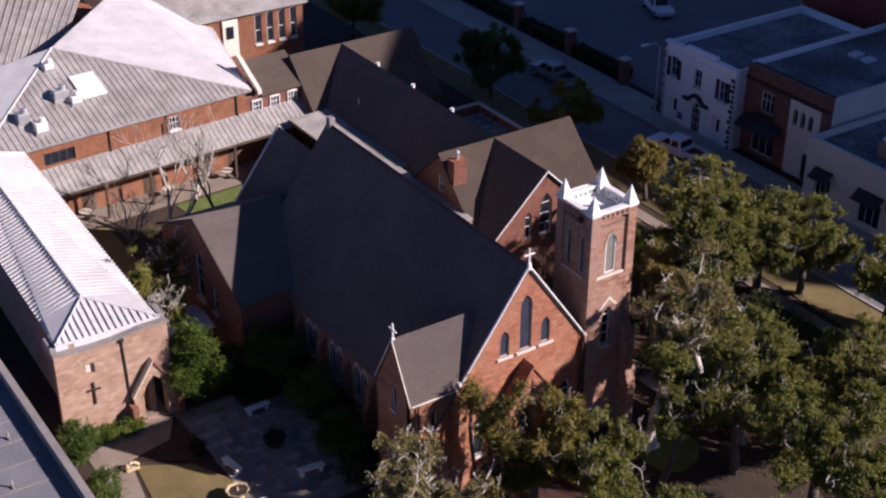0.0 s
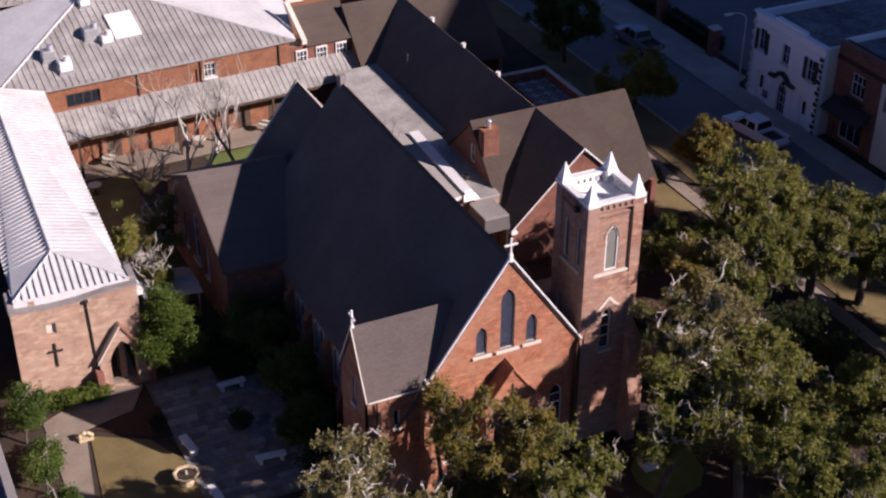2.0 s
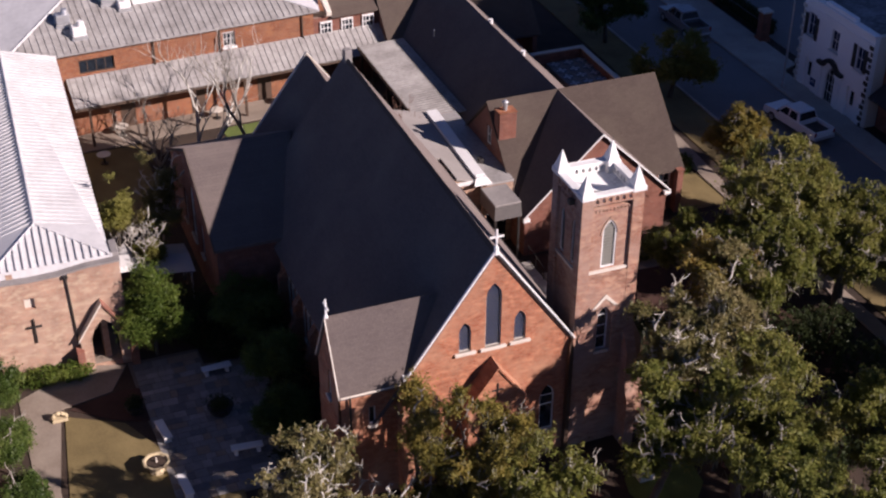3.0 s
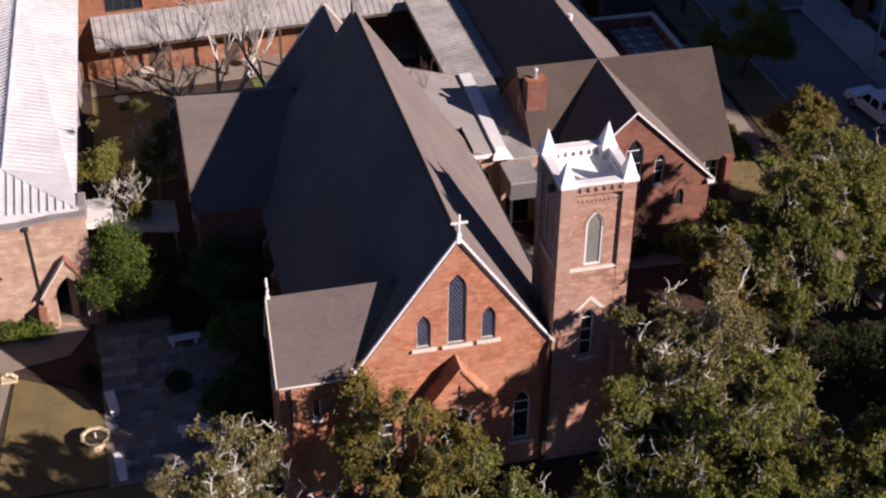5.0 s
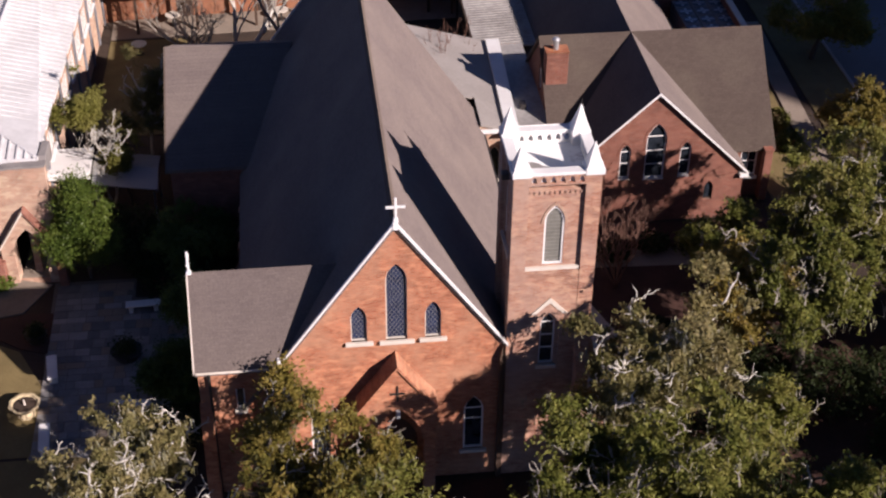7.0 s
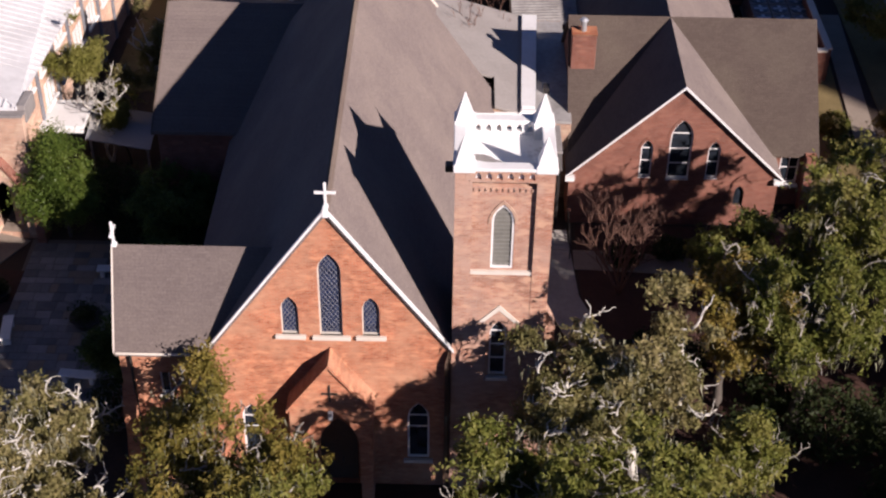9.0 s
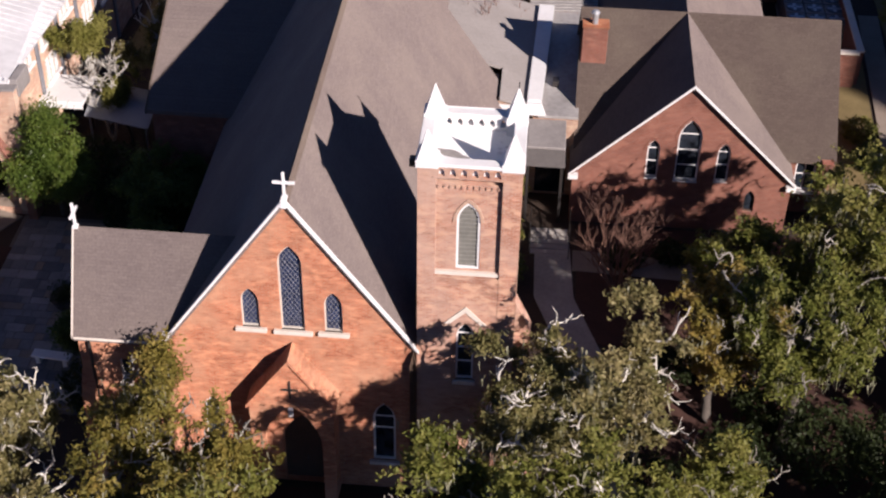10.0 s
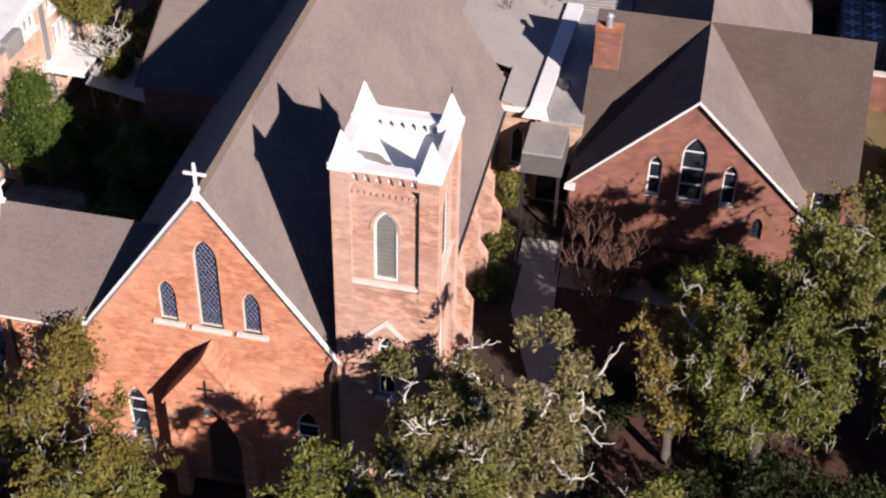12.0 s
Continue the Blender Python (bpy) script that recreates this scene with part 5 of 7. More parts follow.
part("hip_cap", rod(E1, PK, 0.1, sides=6), "zinc", bb)
part("right_wall", prism([B, Vector((8.2, 60.5, 0)), Vector((8.2, 60.5, EH)), B + Z * EH], (-0.3, 0, 0)), "back", bb)


def on_roof(u, k):
    """A place on the front slope: u along the eave, k the share of the way up."""
    foot = E0 + U * u
    up = PK - (E1 + U * (PK - E1).dot(U))
    return foot + up * k


def roof_unit(u, k, w, d, h, name, mat, lab):
    t = thing(name, lab, "roof fixture", on_roof(u, k), "fixtures on the grey roof", turn=3.9, local=True)
    part("curb", box(-w / 2 - 0.06, w / 2 + 0.06, -d / 2 - 0.06, d / 2 + 0.06, -0.5, 0.1 * h), "galv", t)
    part("body", box(-w / 2, w / 2, -d / 2, d / 2, 0.1 * h, h, bevel=0.06), mat, t)
    if name == "roof_ventilator":
        part("cowl", rod((w * 0.2, 0, h), (w * 0.2, 0, h + 0.35), 0.3, 0.22, sides=14), mat, t)
        part("duct", rod((-w * 0.6, 0, 0.25), (-w * 0.1, 0, 0.4), 0.14), mat, t)
    return t


up = (PK - (E1 + U * (PK - E1).dot(U)))
sky_t = thing("skylight", "white flat rooflight on a grey metal roof", "skylight", on_roof(8, 0.5))
part("panel", prism([on_roof(6.6, 0.36) + Z * 0.2, on_roof(8.7, 0.36) + Z * 0.2, on_roof(8.7, 0.62) + Z * 0.2, on_roof(6.6, 0.62) + Z * 0.2], (0, 0, -0.12)), "white", sky_t)
part("curb", prism([on_roof(6.7, 0.37) + Z * 0.08, on_roof(8.6, 0.37) + Z * 0.08, on_roof(8.6, 0.61) + Z * 0.08, on_roof(6.7, 0.61) + Z * 0.08], (0, 0, -0.3)), "galv", sky_t)
roof_unit(5.0, 0.44, 1.3, 0.9, 0.8, "roof_ventilator", "galv", "galvanised roof ventilator with cowl")
roof_unit(5.9, 0.36, 0.9, 0.8, 0.6, "roof_ventilator", "white", "white roof ventilator with cowl")
roof_unit(1.2, 0.30, 1.0, 0.8, 0.8, "roof_ventilator", "galv", "galvanised roof ventilator with cowl")
roof_unit(2.0, 0.16, 1.0, 0.8, 0.8, "roof_ventilator", "white", "white roof ventilator with cowl")
roof_unit(5.6, 0.78, 0.8, 0.7, 0.5, "roof_ventilator", "white", "white roof ventilator with cowl")
# arcade: lean-to roof on posts
arc = thing("arcade", "brick-paved arcade with ribbed metal lean-to roof", "arcade", (-2, 43.6, 0))
a0, a1 = A + N * 2.3 + Z * 3.35, B + N * 2.3 + Z * 3.35 + U * 5.6
b0, b1 = A + N * 0.02 + Z * 4.75, B + N * 0.02 + Z * 4.75 + U * 5.6
ar = part("metal_roof", prism([a0, a1, b1, b0], (0, 0, -0.08)), "zinc_old", arc, "weathered ribbed metal roof")
ribs(ar, a0, a1, b0, b1, 52, "zinc_old", 0.03, 0.05)
part("fascia", prism([a0, a1, a1 - Z * 0.25, a0 - Z * 0.25], tuple(-N * 0.06)), "timber", arc)
for i in range(7):
    p = (a0 + U * (1.0 + 3.9 * i)).copy()
    part("post", box(p.x - 0.09, p.x + 0.09, p.y + 0.1, p.y + 0.28, 0, 3.3), "timber", arc)
for c in (4.2, 9.6, 14.9, 17.6):
    part("garden_door", wall_mesh(A + N * 0.03, U, rect(c, 1.1, 0.05, 2.2), (), 0.025), "timber", arc, "dark timber arcade door")
part("back_wall", prism([B, B + U * 5.6, B + U * 5.6 + Z * 6.0, B + Z * 6.0], tuple(-N * 0.3)), "wing", arc)
for c in (1.0, 2.75, 4.5):
    window(arc, B, U, c, 0.95, 4.55, 5.65, pointed=False, bars=(0.5,), mullions=(0.33, 0.66), sill=0.1, sill_mat="white", proud=0.02, back=-0.12, label="white sash window")
lean = part("rear_roof", prism([B + N * 0.3 + Z * 6.0 + U * 1.4, B + N * 0.3 + Z * 6.0 + U * 5.8, B - N * 3.0 + Z * 8.1 + U * 5.8, B - N * 3.0 + Z * 8.1 + U * 1.4], (0, 0, -0.1)), "shingle_dark", arc, "brown shingle slope")
part("parapet_gable", prism([B + N * 0.35 + Z * 6.2 + U * 1.0, B + N * 0.35 + Z * 6.55 + U * 1.0, B - N * 3.0 + Z * 8.7 + U * 1.0, B - N * 3.0 + Z * 8.2 + U * 1.0], tuple(U * 0.4)), "stone", arc, "pale sloping parapet coping")
# rear two-storey wing
tw = thing("rear_wing", "tall orange brick rear wing with metal roof", "building", (10, 60.5, 0))
part("front_wall", wall_mesh((0, 60.5, 0), X, [(5.0, 0), (18.0, 0), (18.0, 7.6), (5.0, 7.6)], [rect(13.2 + 1.25 * i, 0.7, 4.2, 7.2) for i in range(4)], 0.35), "back", tw)
for i in range(4):
    window(tw, (0, 60.5, 0), X, 13.2 + 1.25 * i, 0.7, 4.2, 7.2, pointed=False, bars=(0.45,), sill=0.05, sill_mat="white", label="tall narrow window with white panel")
part("white_panel", box(9.4, 11.0, 60.3, 60.45, 3.6, 7.2, bevel=0.03), "cream", tw, "cream wall panel")
part("panel_window", box(9.75, 10.5, 60.24, 60.29, 5.4, 6.6), "glass", tw)
part("roof", prism([(4.6, 60.1, 7.6), (18.4, 60.1, 7.6), (18.4, 68, 10.8), (2.5, 68, 10.8)], (0, 0, -0.12)), "zinc_old", tw, "grey ribbed metal slope")
part("side_wall", box(17.65, 18.0, 60.9, 70, 0, 7.6), "back", tw)
rb = thing("rear_roof_block", "long grey ribbed metal roof behind", "building", (-14, 66, 0))
part("wall", box(-45, 0, 63, 75, 0, 8.0), "back", rb)
rbs = part("roof", prism([(-45, 60, 8.2), (-7, 58, 8.2), (0.5, 69, 11.6), (-45, 70, 11.6)], (0, 0, -0.12)), "zinc_old", rb)
ribs(rbs, (-45, 60, 8.2), (-7, 58, 8.2), (-45, 70, 11.6), (0.5, 69, 11.6), 60, "zinc_old", 0.035, 0.07)

# ---- flat-roofed building at the garden's edge ----
fb = thing("flat_roof_building", "flat-roofed building with a grey rendered parapet", "building", (-33, 5, 0))
part("body", box(-45, -25.6, -20, 21.5, 0, 5.3), "pale", fb)
part("roof_membrane", box(-44.6, -25.9, -19.6, 21.1, 5.3, 5.36), "roof_grey", fb, "grey roof membrane with seams")
for b in ((-25.9, -25.45, -20, 21.6), (-45, -25.9, 21.15, 21.6)):
    part("parapet", box(b[0], b[1], b[2], b[3], 4.9, 6.05, bevel=0.02), "render", fb, "weathered grey parapet")
for i in range(18):
    part("roof_seam", box(-44.6, -25.95, -18.4 + 2.1 * i, -18.32 + 2.1 * i, 5.36, 5.385), "render", fb)
for x, y in ((-28.6, 7.2), (-28.2, 4.6), (-29.6, 4.0), (-27.4, 11.5), (-30.6, 9.0)):
    pv = thing("vent_pipe", "short grey roof vent pipe on a boot", "vent", (x, y, 5.36), "roof vents", local=True)
    part("pipe", rod((0, 0, 0), (0, 0, 0.5), 0.07), "galv", pv)
    part("boot", rod((0, 0, 0), (0, 0, 0.12), 0.2, 0.09), "iron", pv)

# ---- street side ----
wb = thing("white_building", "white stucco two-storey building with flat dark roof", "building", (48, 29.5, 0))
WX, WY0, WY1, WH = 40.9, 24.9, 33.8, 7.45
wd = [rect(-26.3, 0.95, 4.2, 6.1), rect(-29.5, 0.95, 4.4, 6.1), rect(-32.6, 0.95, 4.4, 6.3), rect(-26.6, 1.1, 0.05, 2.6), rect(-32.2, 1.1, 0.05, 2.6), lancet(-29.4, 1.2, 0.05, 3.1)]
part("facade", wall_mesh((WX, 0, 0), -Y, [(-WY1, 0), (-WY0, 0), (-WY0, WH), (-WY1, WH)], wd, 0.4), "stucco", wb, "white stucco street front")
for u, z0, z1 in ((-26.3, 4.2, 6.1), (-29.5, 4.4, 6.1), (-32.6, 4.4, 6.3)):
    window(wb, (WX, 0, 0), -Y, u, 0.95, z0, z1, pointed=False, bars=(0.5,), mullions=(0.5,), sill=0.1, sill_mat="white", pane_mat="leaded", label="white sash window")
for u in (-26.3, -32.6):
    for d in (-0.68, 0.68):
        part("shutter", box(WX - 0.06, WX - 0.005, -u + d - 0.2, -u + d + 0.2, 4.25, 6.1, bevel=0.01), "iron", wb, "dark louvred shutter")
for u in (-26.6, -32.2):
    d = part("door", wall_mesh((WX + 0.2, 0, 0), -Y, rect(u, 1.1, 0.05, 2.6), (), 0.06), "stucco", wb, "pale panelled street door")
    part("glazing", box(WX + 0.12, WX + 0.16, -u - 0.15, -u + 0.15, 1.2, 2.3), "glass", d)
window(wb, (WX, 0, 0), -Y, -29.4, 1.2, 0.05, 3.1, bars=(0.3, 0.55, 0.78), mullions=(0.33, 0.66), frame_w=0.1, label="arched glazed entrance")
hood = [(-31.0, 2.9), (-30.2, 2.9), (-29.8, 3.35), (-29.4, 3.5), (-29.0, 3.35), (-28.6, 2.9), (-27.8, 2.9), (-27.8, 3.15), (-28.4, 3.2), (-28.9, 3.65), (-29.4, 3.8), (-29.9, 3.65), (-30.4, 3.2), (-31.0, 3.15)]
part("door_hood", wall_mesh((WX - 0.3, 0, 0), -Y, hood, (), 0.3), "iron", wb, "dark curved door hood")
for y in (28.2, 30.6):
    part("pilaster", box(WX - 0.1, WX + 0.02, y - 0.14, y + 0.14, 0, 2.9, bevel=0.02), "stucco", wb)
part("side_wall_south", box(WX + 0.4, 58, WY0, WY0 + 0.35, 0, WH), "cream", wb)
part("side_wall_north", box(WX + 0.4, 58, WY1 - 0.35, WY1, 0, WH), "stucco", wb)
part("rear_wall", box(57.6, 58, WY0 + 0.35, WY1 - 0.35, 0, WH), "stucco", wb)
part("roof", box(WX + 0.4, 57.6, WY0 + 0.35, WY1 - 0.35, 6.7, 6.85), "dark_roof", wb, "dark flat roof with puddle stains")
part("cornice", box(WX - 0.22, WX + 0.42, WY0 - 0.1, WY1 + 0.1, WH - 0.05, WH + 0.14, bevel=0.04), "stucco", wb)
part("cornice_band", box(WX - 0.1, WX, WY0, WY1, WH - 0.75, WH - 0.62, bevel=0.02), "stucco", wb)
part("parapet_raise", box(WX - 0.05, WX + 0.4, WY0 + 2.6, WY1 - 2.6, WH + 0.14, WH + 0.42, bevel=0.03), "stucco", wb)
for i in range(14):
    for y in (WY0 + 0.02, WY1 - 0.3):
        part("quoin", box(WX - 0.05, WX + 0.0, y, y + (0.5 if i % 2 else 0.28), 0.1 + 0.48 * i, 0.44 + 0.48 * i, bevel=0.012), "stone" if y > 30 else "iron", wb)
part("sign", box(WX - 0.12, WX - 0.06, 31.0, 31.6, 0.7, 1.3), "sign", wb, "small blue sign with white bars")
part("sign_bar", box(WX - 0.125, WX - 0.12, 31.08, 31.52, 1.05, 1.12), "white", wb)
br = thing("brick_shop", "dark brick two-storey shop with awning and balcony", "building", (48, 20, 0))
BX = 42.2
bho = [rect(-22.2, 1.5, 4.3, 6.2)] + [lancet(-18.9 + 0.85 * i, 0.5, 4.5, 6.0) for i in range(3)] + [rect(-22.3, 2.6, 0.4, 2.5), rect(-17.0, 1.1, 0.05, 2.4)]
part("facade", wall_mesh((BX, 0, 0), -Y, [(-24.85, 0), (-15.4, 0), (-15.4, 8.1), (-24.85, 8.1)], bho, 0.4), "wing", br)
part("cream_bay", wall_mesh((BX - 0.06, 0, 0), -Y, [(-19.6, 0), (-16.2, 0), (-16.2, 6.68), (-19.6, 6.68)], bho[1:4] + bho[5:], 0.057), "cream", br, "cream stucco bay")
window(br, (BX, 0, 0), -Y, -22.2, 1.5, 4.3, 6.2, pointed=False, mullions=(0.33, 0.66), bars=(0.6,), label="white-framed balcony window")
for i in range(3):
    window(br, (BX, 0, 0), -Y, -18.9 + 0.85 * i, 0.5, 4.5, 6.0, label="narrow arched window", frame_mat="stone")
window(br, (BX, 0, 0), -Y, -22.3, 2.6, 0.4, 2.5, pointed=False, mullions=(0.33, 0.66), label="shop window")
part("shop_door", wall_mesh((BX + 0.2, 0, 0), -Y, rect(-17.0, 1.1, 0.05, 2.4), (), 0.06), "timber", br)
part("awning", prism([(BX, 20.2, 3.7), (BX, 24.6, 3.7), (BX - 1.3, 24.6, 2.8), (BX - 1.3, 20.2, 2.8)], (0, 0, -0.1)), "awning", br, "dark cloth awning")
part("balcony", box(BX - 0.7, BX, 21.2, 23.2, 4.0, 4.12), "iron", br)
for i in range(12):
    part("balcony_rail", rod((BX - 0.68, 21.22 + 0.178 * i, 4.1), (BX - 0.68, 21.22 + 0.178 * i, 4.9), 0.015, sides=5), "iron", br)
part("mansard", prism([(BX - 0.15, 15.4, 6.7), (BX - 0.15, 24.85, 6.7), (BX + 0.5, 24.85, 8.15), (BX + 0.5, 15.4, 8.15)], (0.1, 0, 0)), "mulch", br, "dark red-brown mansard band")
part("body", box(BX + 0.4, 60, 15.4, 24.85, 0, 7.6), "cream", br)
part("roof", box(BX + 0.4, 60, 15.4, 24.85, 7.6, 7.7), "dark_roof", br, "dark flat roof with pale streaks")
part("parapet", box(BX + 0.4, 60, 15.3, 15.6, 7.3, 8.05), "cream", br)
part("parapet", box(BX + 0.4, 60, 24.6, 24.9, 7.7, 8.15), "stucco", br)
for y in (19.6, 21.0):
    part("rooflight", box(51.2, 52.4, y, y + 0.95, 7.7, 8.0, bevel=0.05), "white", br, "white domed rooflight")
cb = thing("cream_building", "cream stucco building with dark awnings", "building", (47, 8, 0))
part("facade", wall_mesh((39.6, 0, 0), -Y, [(-14.9, 0), (20, 0), (20, 5.7), (-14.9, 5.7)], [rect(-12.9, 1.6, 0.6, 2.7), rect(-8.0, 2.2, 0.6, 2.7), rect(-3.0, 1.6, 0.6, 2.7)], 0.4), "cream", cb)
for u, w in ((-12.9, 1.6), (-8.0, 2.2), (-3.0, 1.6)):
    window(cb, (39.6, 0, 0), -Y, u, w, 0.6, 2.7, pointed=False, mullions=(0.33, 0.66), label="shop window")
    part("awning", prism([(39.6, -u - w * 0.6, 3.5), (39.6, -u + w * 0.6, 3.5), (38.7, -u + w * 0.6, 2.8), (38.7, -u - w * 0.6, 2.8)], (0, 0, -0.08)), "awning", cb, "dark cloth awning")
part("body", box(40.0, 60, -20, 14.9, 0, 5.1), "cream", cb)
part("roof", box(40.0, 60, -20, 14.9, 5.1, 5.2), "dark_roof", cb, "dark flat roof with pale streaks")
part("parapet", box(40.0, 60, 14.6, 14.9, 5.2, 5.7), "cream", cb)
part("chimney", box(42.0, 42.8, 9.2, 10.0, 5.2, 6.6, bevel=0.03), "pale", cb)
part("chimney_pot", box(42.15, 42.65, 9.35, 9.85, 6.6, 6.95, bevel=0.08), "white", cb)
rd = thing("red_building", "dark red painted building behind the shops", "building", (78, 18, 0))
part("wall", box(60.5, 96, 0, 36, 0, 12), "red_wall", rd)
part("parapet_cap", box(60.3, 96.2, -0.2, 36.2, 12, 12.4), "render", rd)
# tall blocks added further off, out of view, to lay shade over the street
for x0, x1, y0, y1, h in ((100, 122, -44.0, 6, 69), (100, 122, -66.0, -44.1, 55)):
    tb = thing("tower_block", "unseen tall red block added to shade the street", "building", ((x0 + x1) / 2, (y0 + y1) / 2, 0), "tall blocks beyond the street")
    part("wall", box(x0, x1, y0, y1, 0, h), "red_wall", tb)
    part("parapet_cap", box(x0 - 0.2, x1 + 0.2, y0, y1, h, h + 0.6), "render", tb)
# lot boundary: hedge, pillars, rail
for x, y in ((42.7, 41.4), (43.1, 50.4), (43.3, 59.5)):
    pl = thing("gate_pillar", "square dark brick gate pillar with stone cap", "pillar", (x, y, 0), "pillars along the lot", local=True)
    part("shaft", box(-0.4, 0.4, -0.4, 0.4, 0, 2.6, bevel=0.02), "wing", pl)
    part("cap", box(-0.5, 0.5, -0.5, 0.5, 2.6, 2.78, bevel=0.03), "stone", pl)
    part("base", box(-0.5, 0.5, -0.5, 0.5, 0, 0.35, bevel=0.02), "wing", pl)
rail = thing("lot_railing", "dark iron railing along the parking lot", "railing", (43, 50, 0))
for z in (0.3, 1.3):
    part("rail", box(42.95, 43.0, 41.9, 75, z, z + 0.05), "iron", rail)
for i in range(56):
    part("bar", box(42.96, 42.99, 42.0 + 0.6 * i, 42.03 + 0.6 * i, 0, 1.45), "iron", rail)


def street_lamp(x, y, turn):
    t = thing("street_lamp", "tall grey steel street lamp with curved arm", "street lamp", (x, y, 0.1), "street lamps", turn=turn, local=True)
    part("pole", rod((0, 0, 0), (0, 0, 7.2), 0.1, 0.06, sides=10), "galv", t)
    part("base", rod((0, 0, 0), (0, 0, 0.4), 0.2, 0.16, sides=10), "galv", t)
    bm = bmesh.new()
    prev = Vector((0, 0, 7.1))
    for i in range(1, 7):
        a = i / 6 * math.pi / 2
        q = Vector((-1.5 * (1 - math.cos(a)) , 0, 7.1 + 0.8 * math.sin(a)))
        rod(prev, q, 0.05, sides=6, bm=bm)
        prev = q
    arm = part("arm", bm, "galv", t)
    part("lamp_head", box(-2.2, -1.45, -0.16, 0.16, 7.8, 7.95, bevel=0.05), "white", t, "pale lamp head")
    return t


street_lamp(39.3, 33.0, 0)


def pickup(name, x, y, turn, paint, lab):
    """A crew-cab pickup: length along local y, nose at -y."""
    t = thing(name, lab, "car", (x, y, 0.03), "parked cars", turn=turn, local=True)
    prof = [(-2.85, 0.45), (-2.9, 0.75), (-2.8, 1.0), (-1.55, 1.12), (-1.5, 1.14), (-0.85, 1.76), (0.75, 1.82), (1.0, 1.15), (2.85, 1.13), (2.88, 0.5)]
    low = [(-2.85, 0.45), (-2.9, 0.75), (-2.8, 1.0), (-1.55, 1.1), (0.98, 1.1), (0.98, 0.78), (2.86, 0.78), (2.88, 0.5)]
    bm = prism([(-0.97, a, b) for a, b in low], (1.94, 0, 0))
    body = part("body", bm, paint, t)
    cab = bmesh.new()
    lo = [(-0.93, -1.5, 1.1), (0.93, -1.5, 1.1), (0.93, 1.0, 1.1), (-0.93, 1.0, 1.1)]
    hi = [(-0.72, -0.8, 1.78), (0.72, -0.8, 1.78), (0.72, 0.72, 1.82), (-0.72, 0.72, 1.82)]
    a, b = [cab.verts.new(p) for p in lo], [cab.verts.new(p) for p in hi]
    cab.faces.new(a), cab.faces.new(b)
    for i in range(4):
        cab.faces.new((a[i], a[(i + 1) % 4], b[(i + 1) % 4], b[i]))
    part("cab", cab, paint, t)

    def glass_quad(p, q, r, s, push):
        return prism([Vector(v) + Vector(push) for v in (p, q, r, s)], Vector(push) * 0.3)
    part("windscreen", glass_quad((-0.82, -1.42, 1.18), (0.82, -1.42, 1.18), (0.67, -0.88, 1.71), (-0.67, -0.88, 1.71), (0, -0.025, 0.02)), "glass", t, "dark windscreen")
    part("rear_glass", glass_quad((-0.8, 0.94, 1.22), (0.8, 0.94, 1.22), (0.66, 0.77, 1.72), (-0.66, 0.77, 1.72), (0, 0.03, 0.01)), "glass", t)
    for s in (-1, 1):
        for y0, y1, z0, z1 in ((-1.2, -0.25, -0.72, -0.25), (-0.12, 0.72, -0.12, 0.62)):
            part("side_glass", glass_quad((s * 0.9, y0, 1.17), (s * 0.9, y1, 1.17), (s * 0.755, z1, 1.69), (s * 0.755, z0 + 0.05, 1.69), (s * 0.02, 0, 0.006)), "glass", t)
        part("bed_side", box(min(s * 0.97, s * 0.85), max(s * 0.97, s * 0.85), 1.0, 2.85, 0.78, 1.16, bevel=0.02), paint, t)
        for y0 in (-1.9, 1.85):
            wl = part("wheel", rod((s * 0.74, y0, 0.38), (s * 1.0, y0, 0.38), 0.38, sides=18), "tyre", t, "black tyre")
            part("rim", rod((s * 0.98, y0, 0.38), (s * 1.01, y0, 0.38), 0.22, sides=12), "galv", wl)
        part("tail_lamp", box(min(s * 0.95, s * 0.8), max(s * 0.95, s * 0.8), 2.85, 2.9, 0.8, 1.1), "lamp_red", t)
        part("headlight", box(min(s * 0.92, s * 0.6), max(s * 0.92, s * 0.6), -2.9, -2.84, 0.78, 0.95), "white", t)
        part("mirror", box(min(s * 1.0, s * 1.16), max(s * 1.0, s * 1.16), -1.25, -1.12, 1.12, 1.3, bevel=0.02), "iron", t)
    part("tailgate", box(-0.86, 0.86, 2.79, 2.88, 0.78, 1.14, bevel=0.02), paint, t)
    part("bed_floor", box(-0.85, 0.85, 1.0, 2.8, 0.78, 0.84), "iron", t, "dark lined cargo bed")
    part("bumper", box(-0.95, 0.95, 2.88, 3.0, 0.45, 0.65, bevel=0.03), "galv", t)
    part("bumper", box(-0.95, 0.95, -3.0, -2.86, 0.42, 0.65, bevel=0.03), "galv", t)
    return t


pickup("pickup_truck", 36.5, 26.6, 187, "car_white", "white crew-cab pickup parked at the kerb")
pickup("pickup_truck", 37.7, 46.0, 180, "car_grey", "silver-grey pickup parked along the street")
pickup("pickup_truck", 59.0, 55.2, -20, "car_white", "white truck parked on the far lot")

# ---- trees and shrubs ----


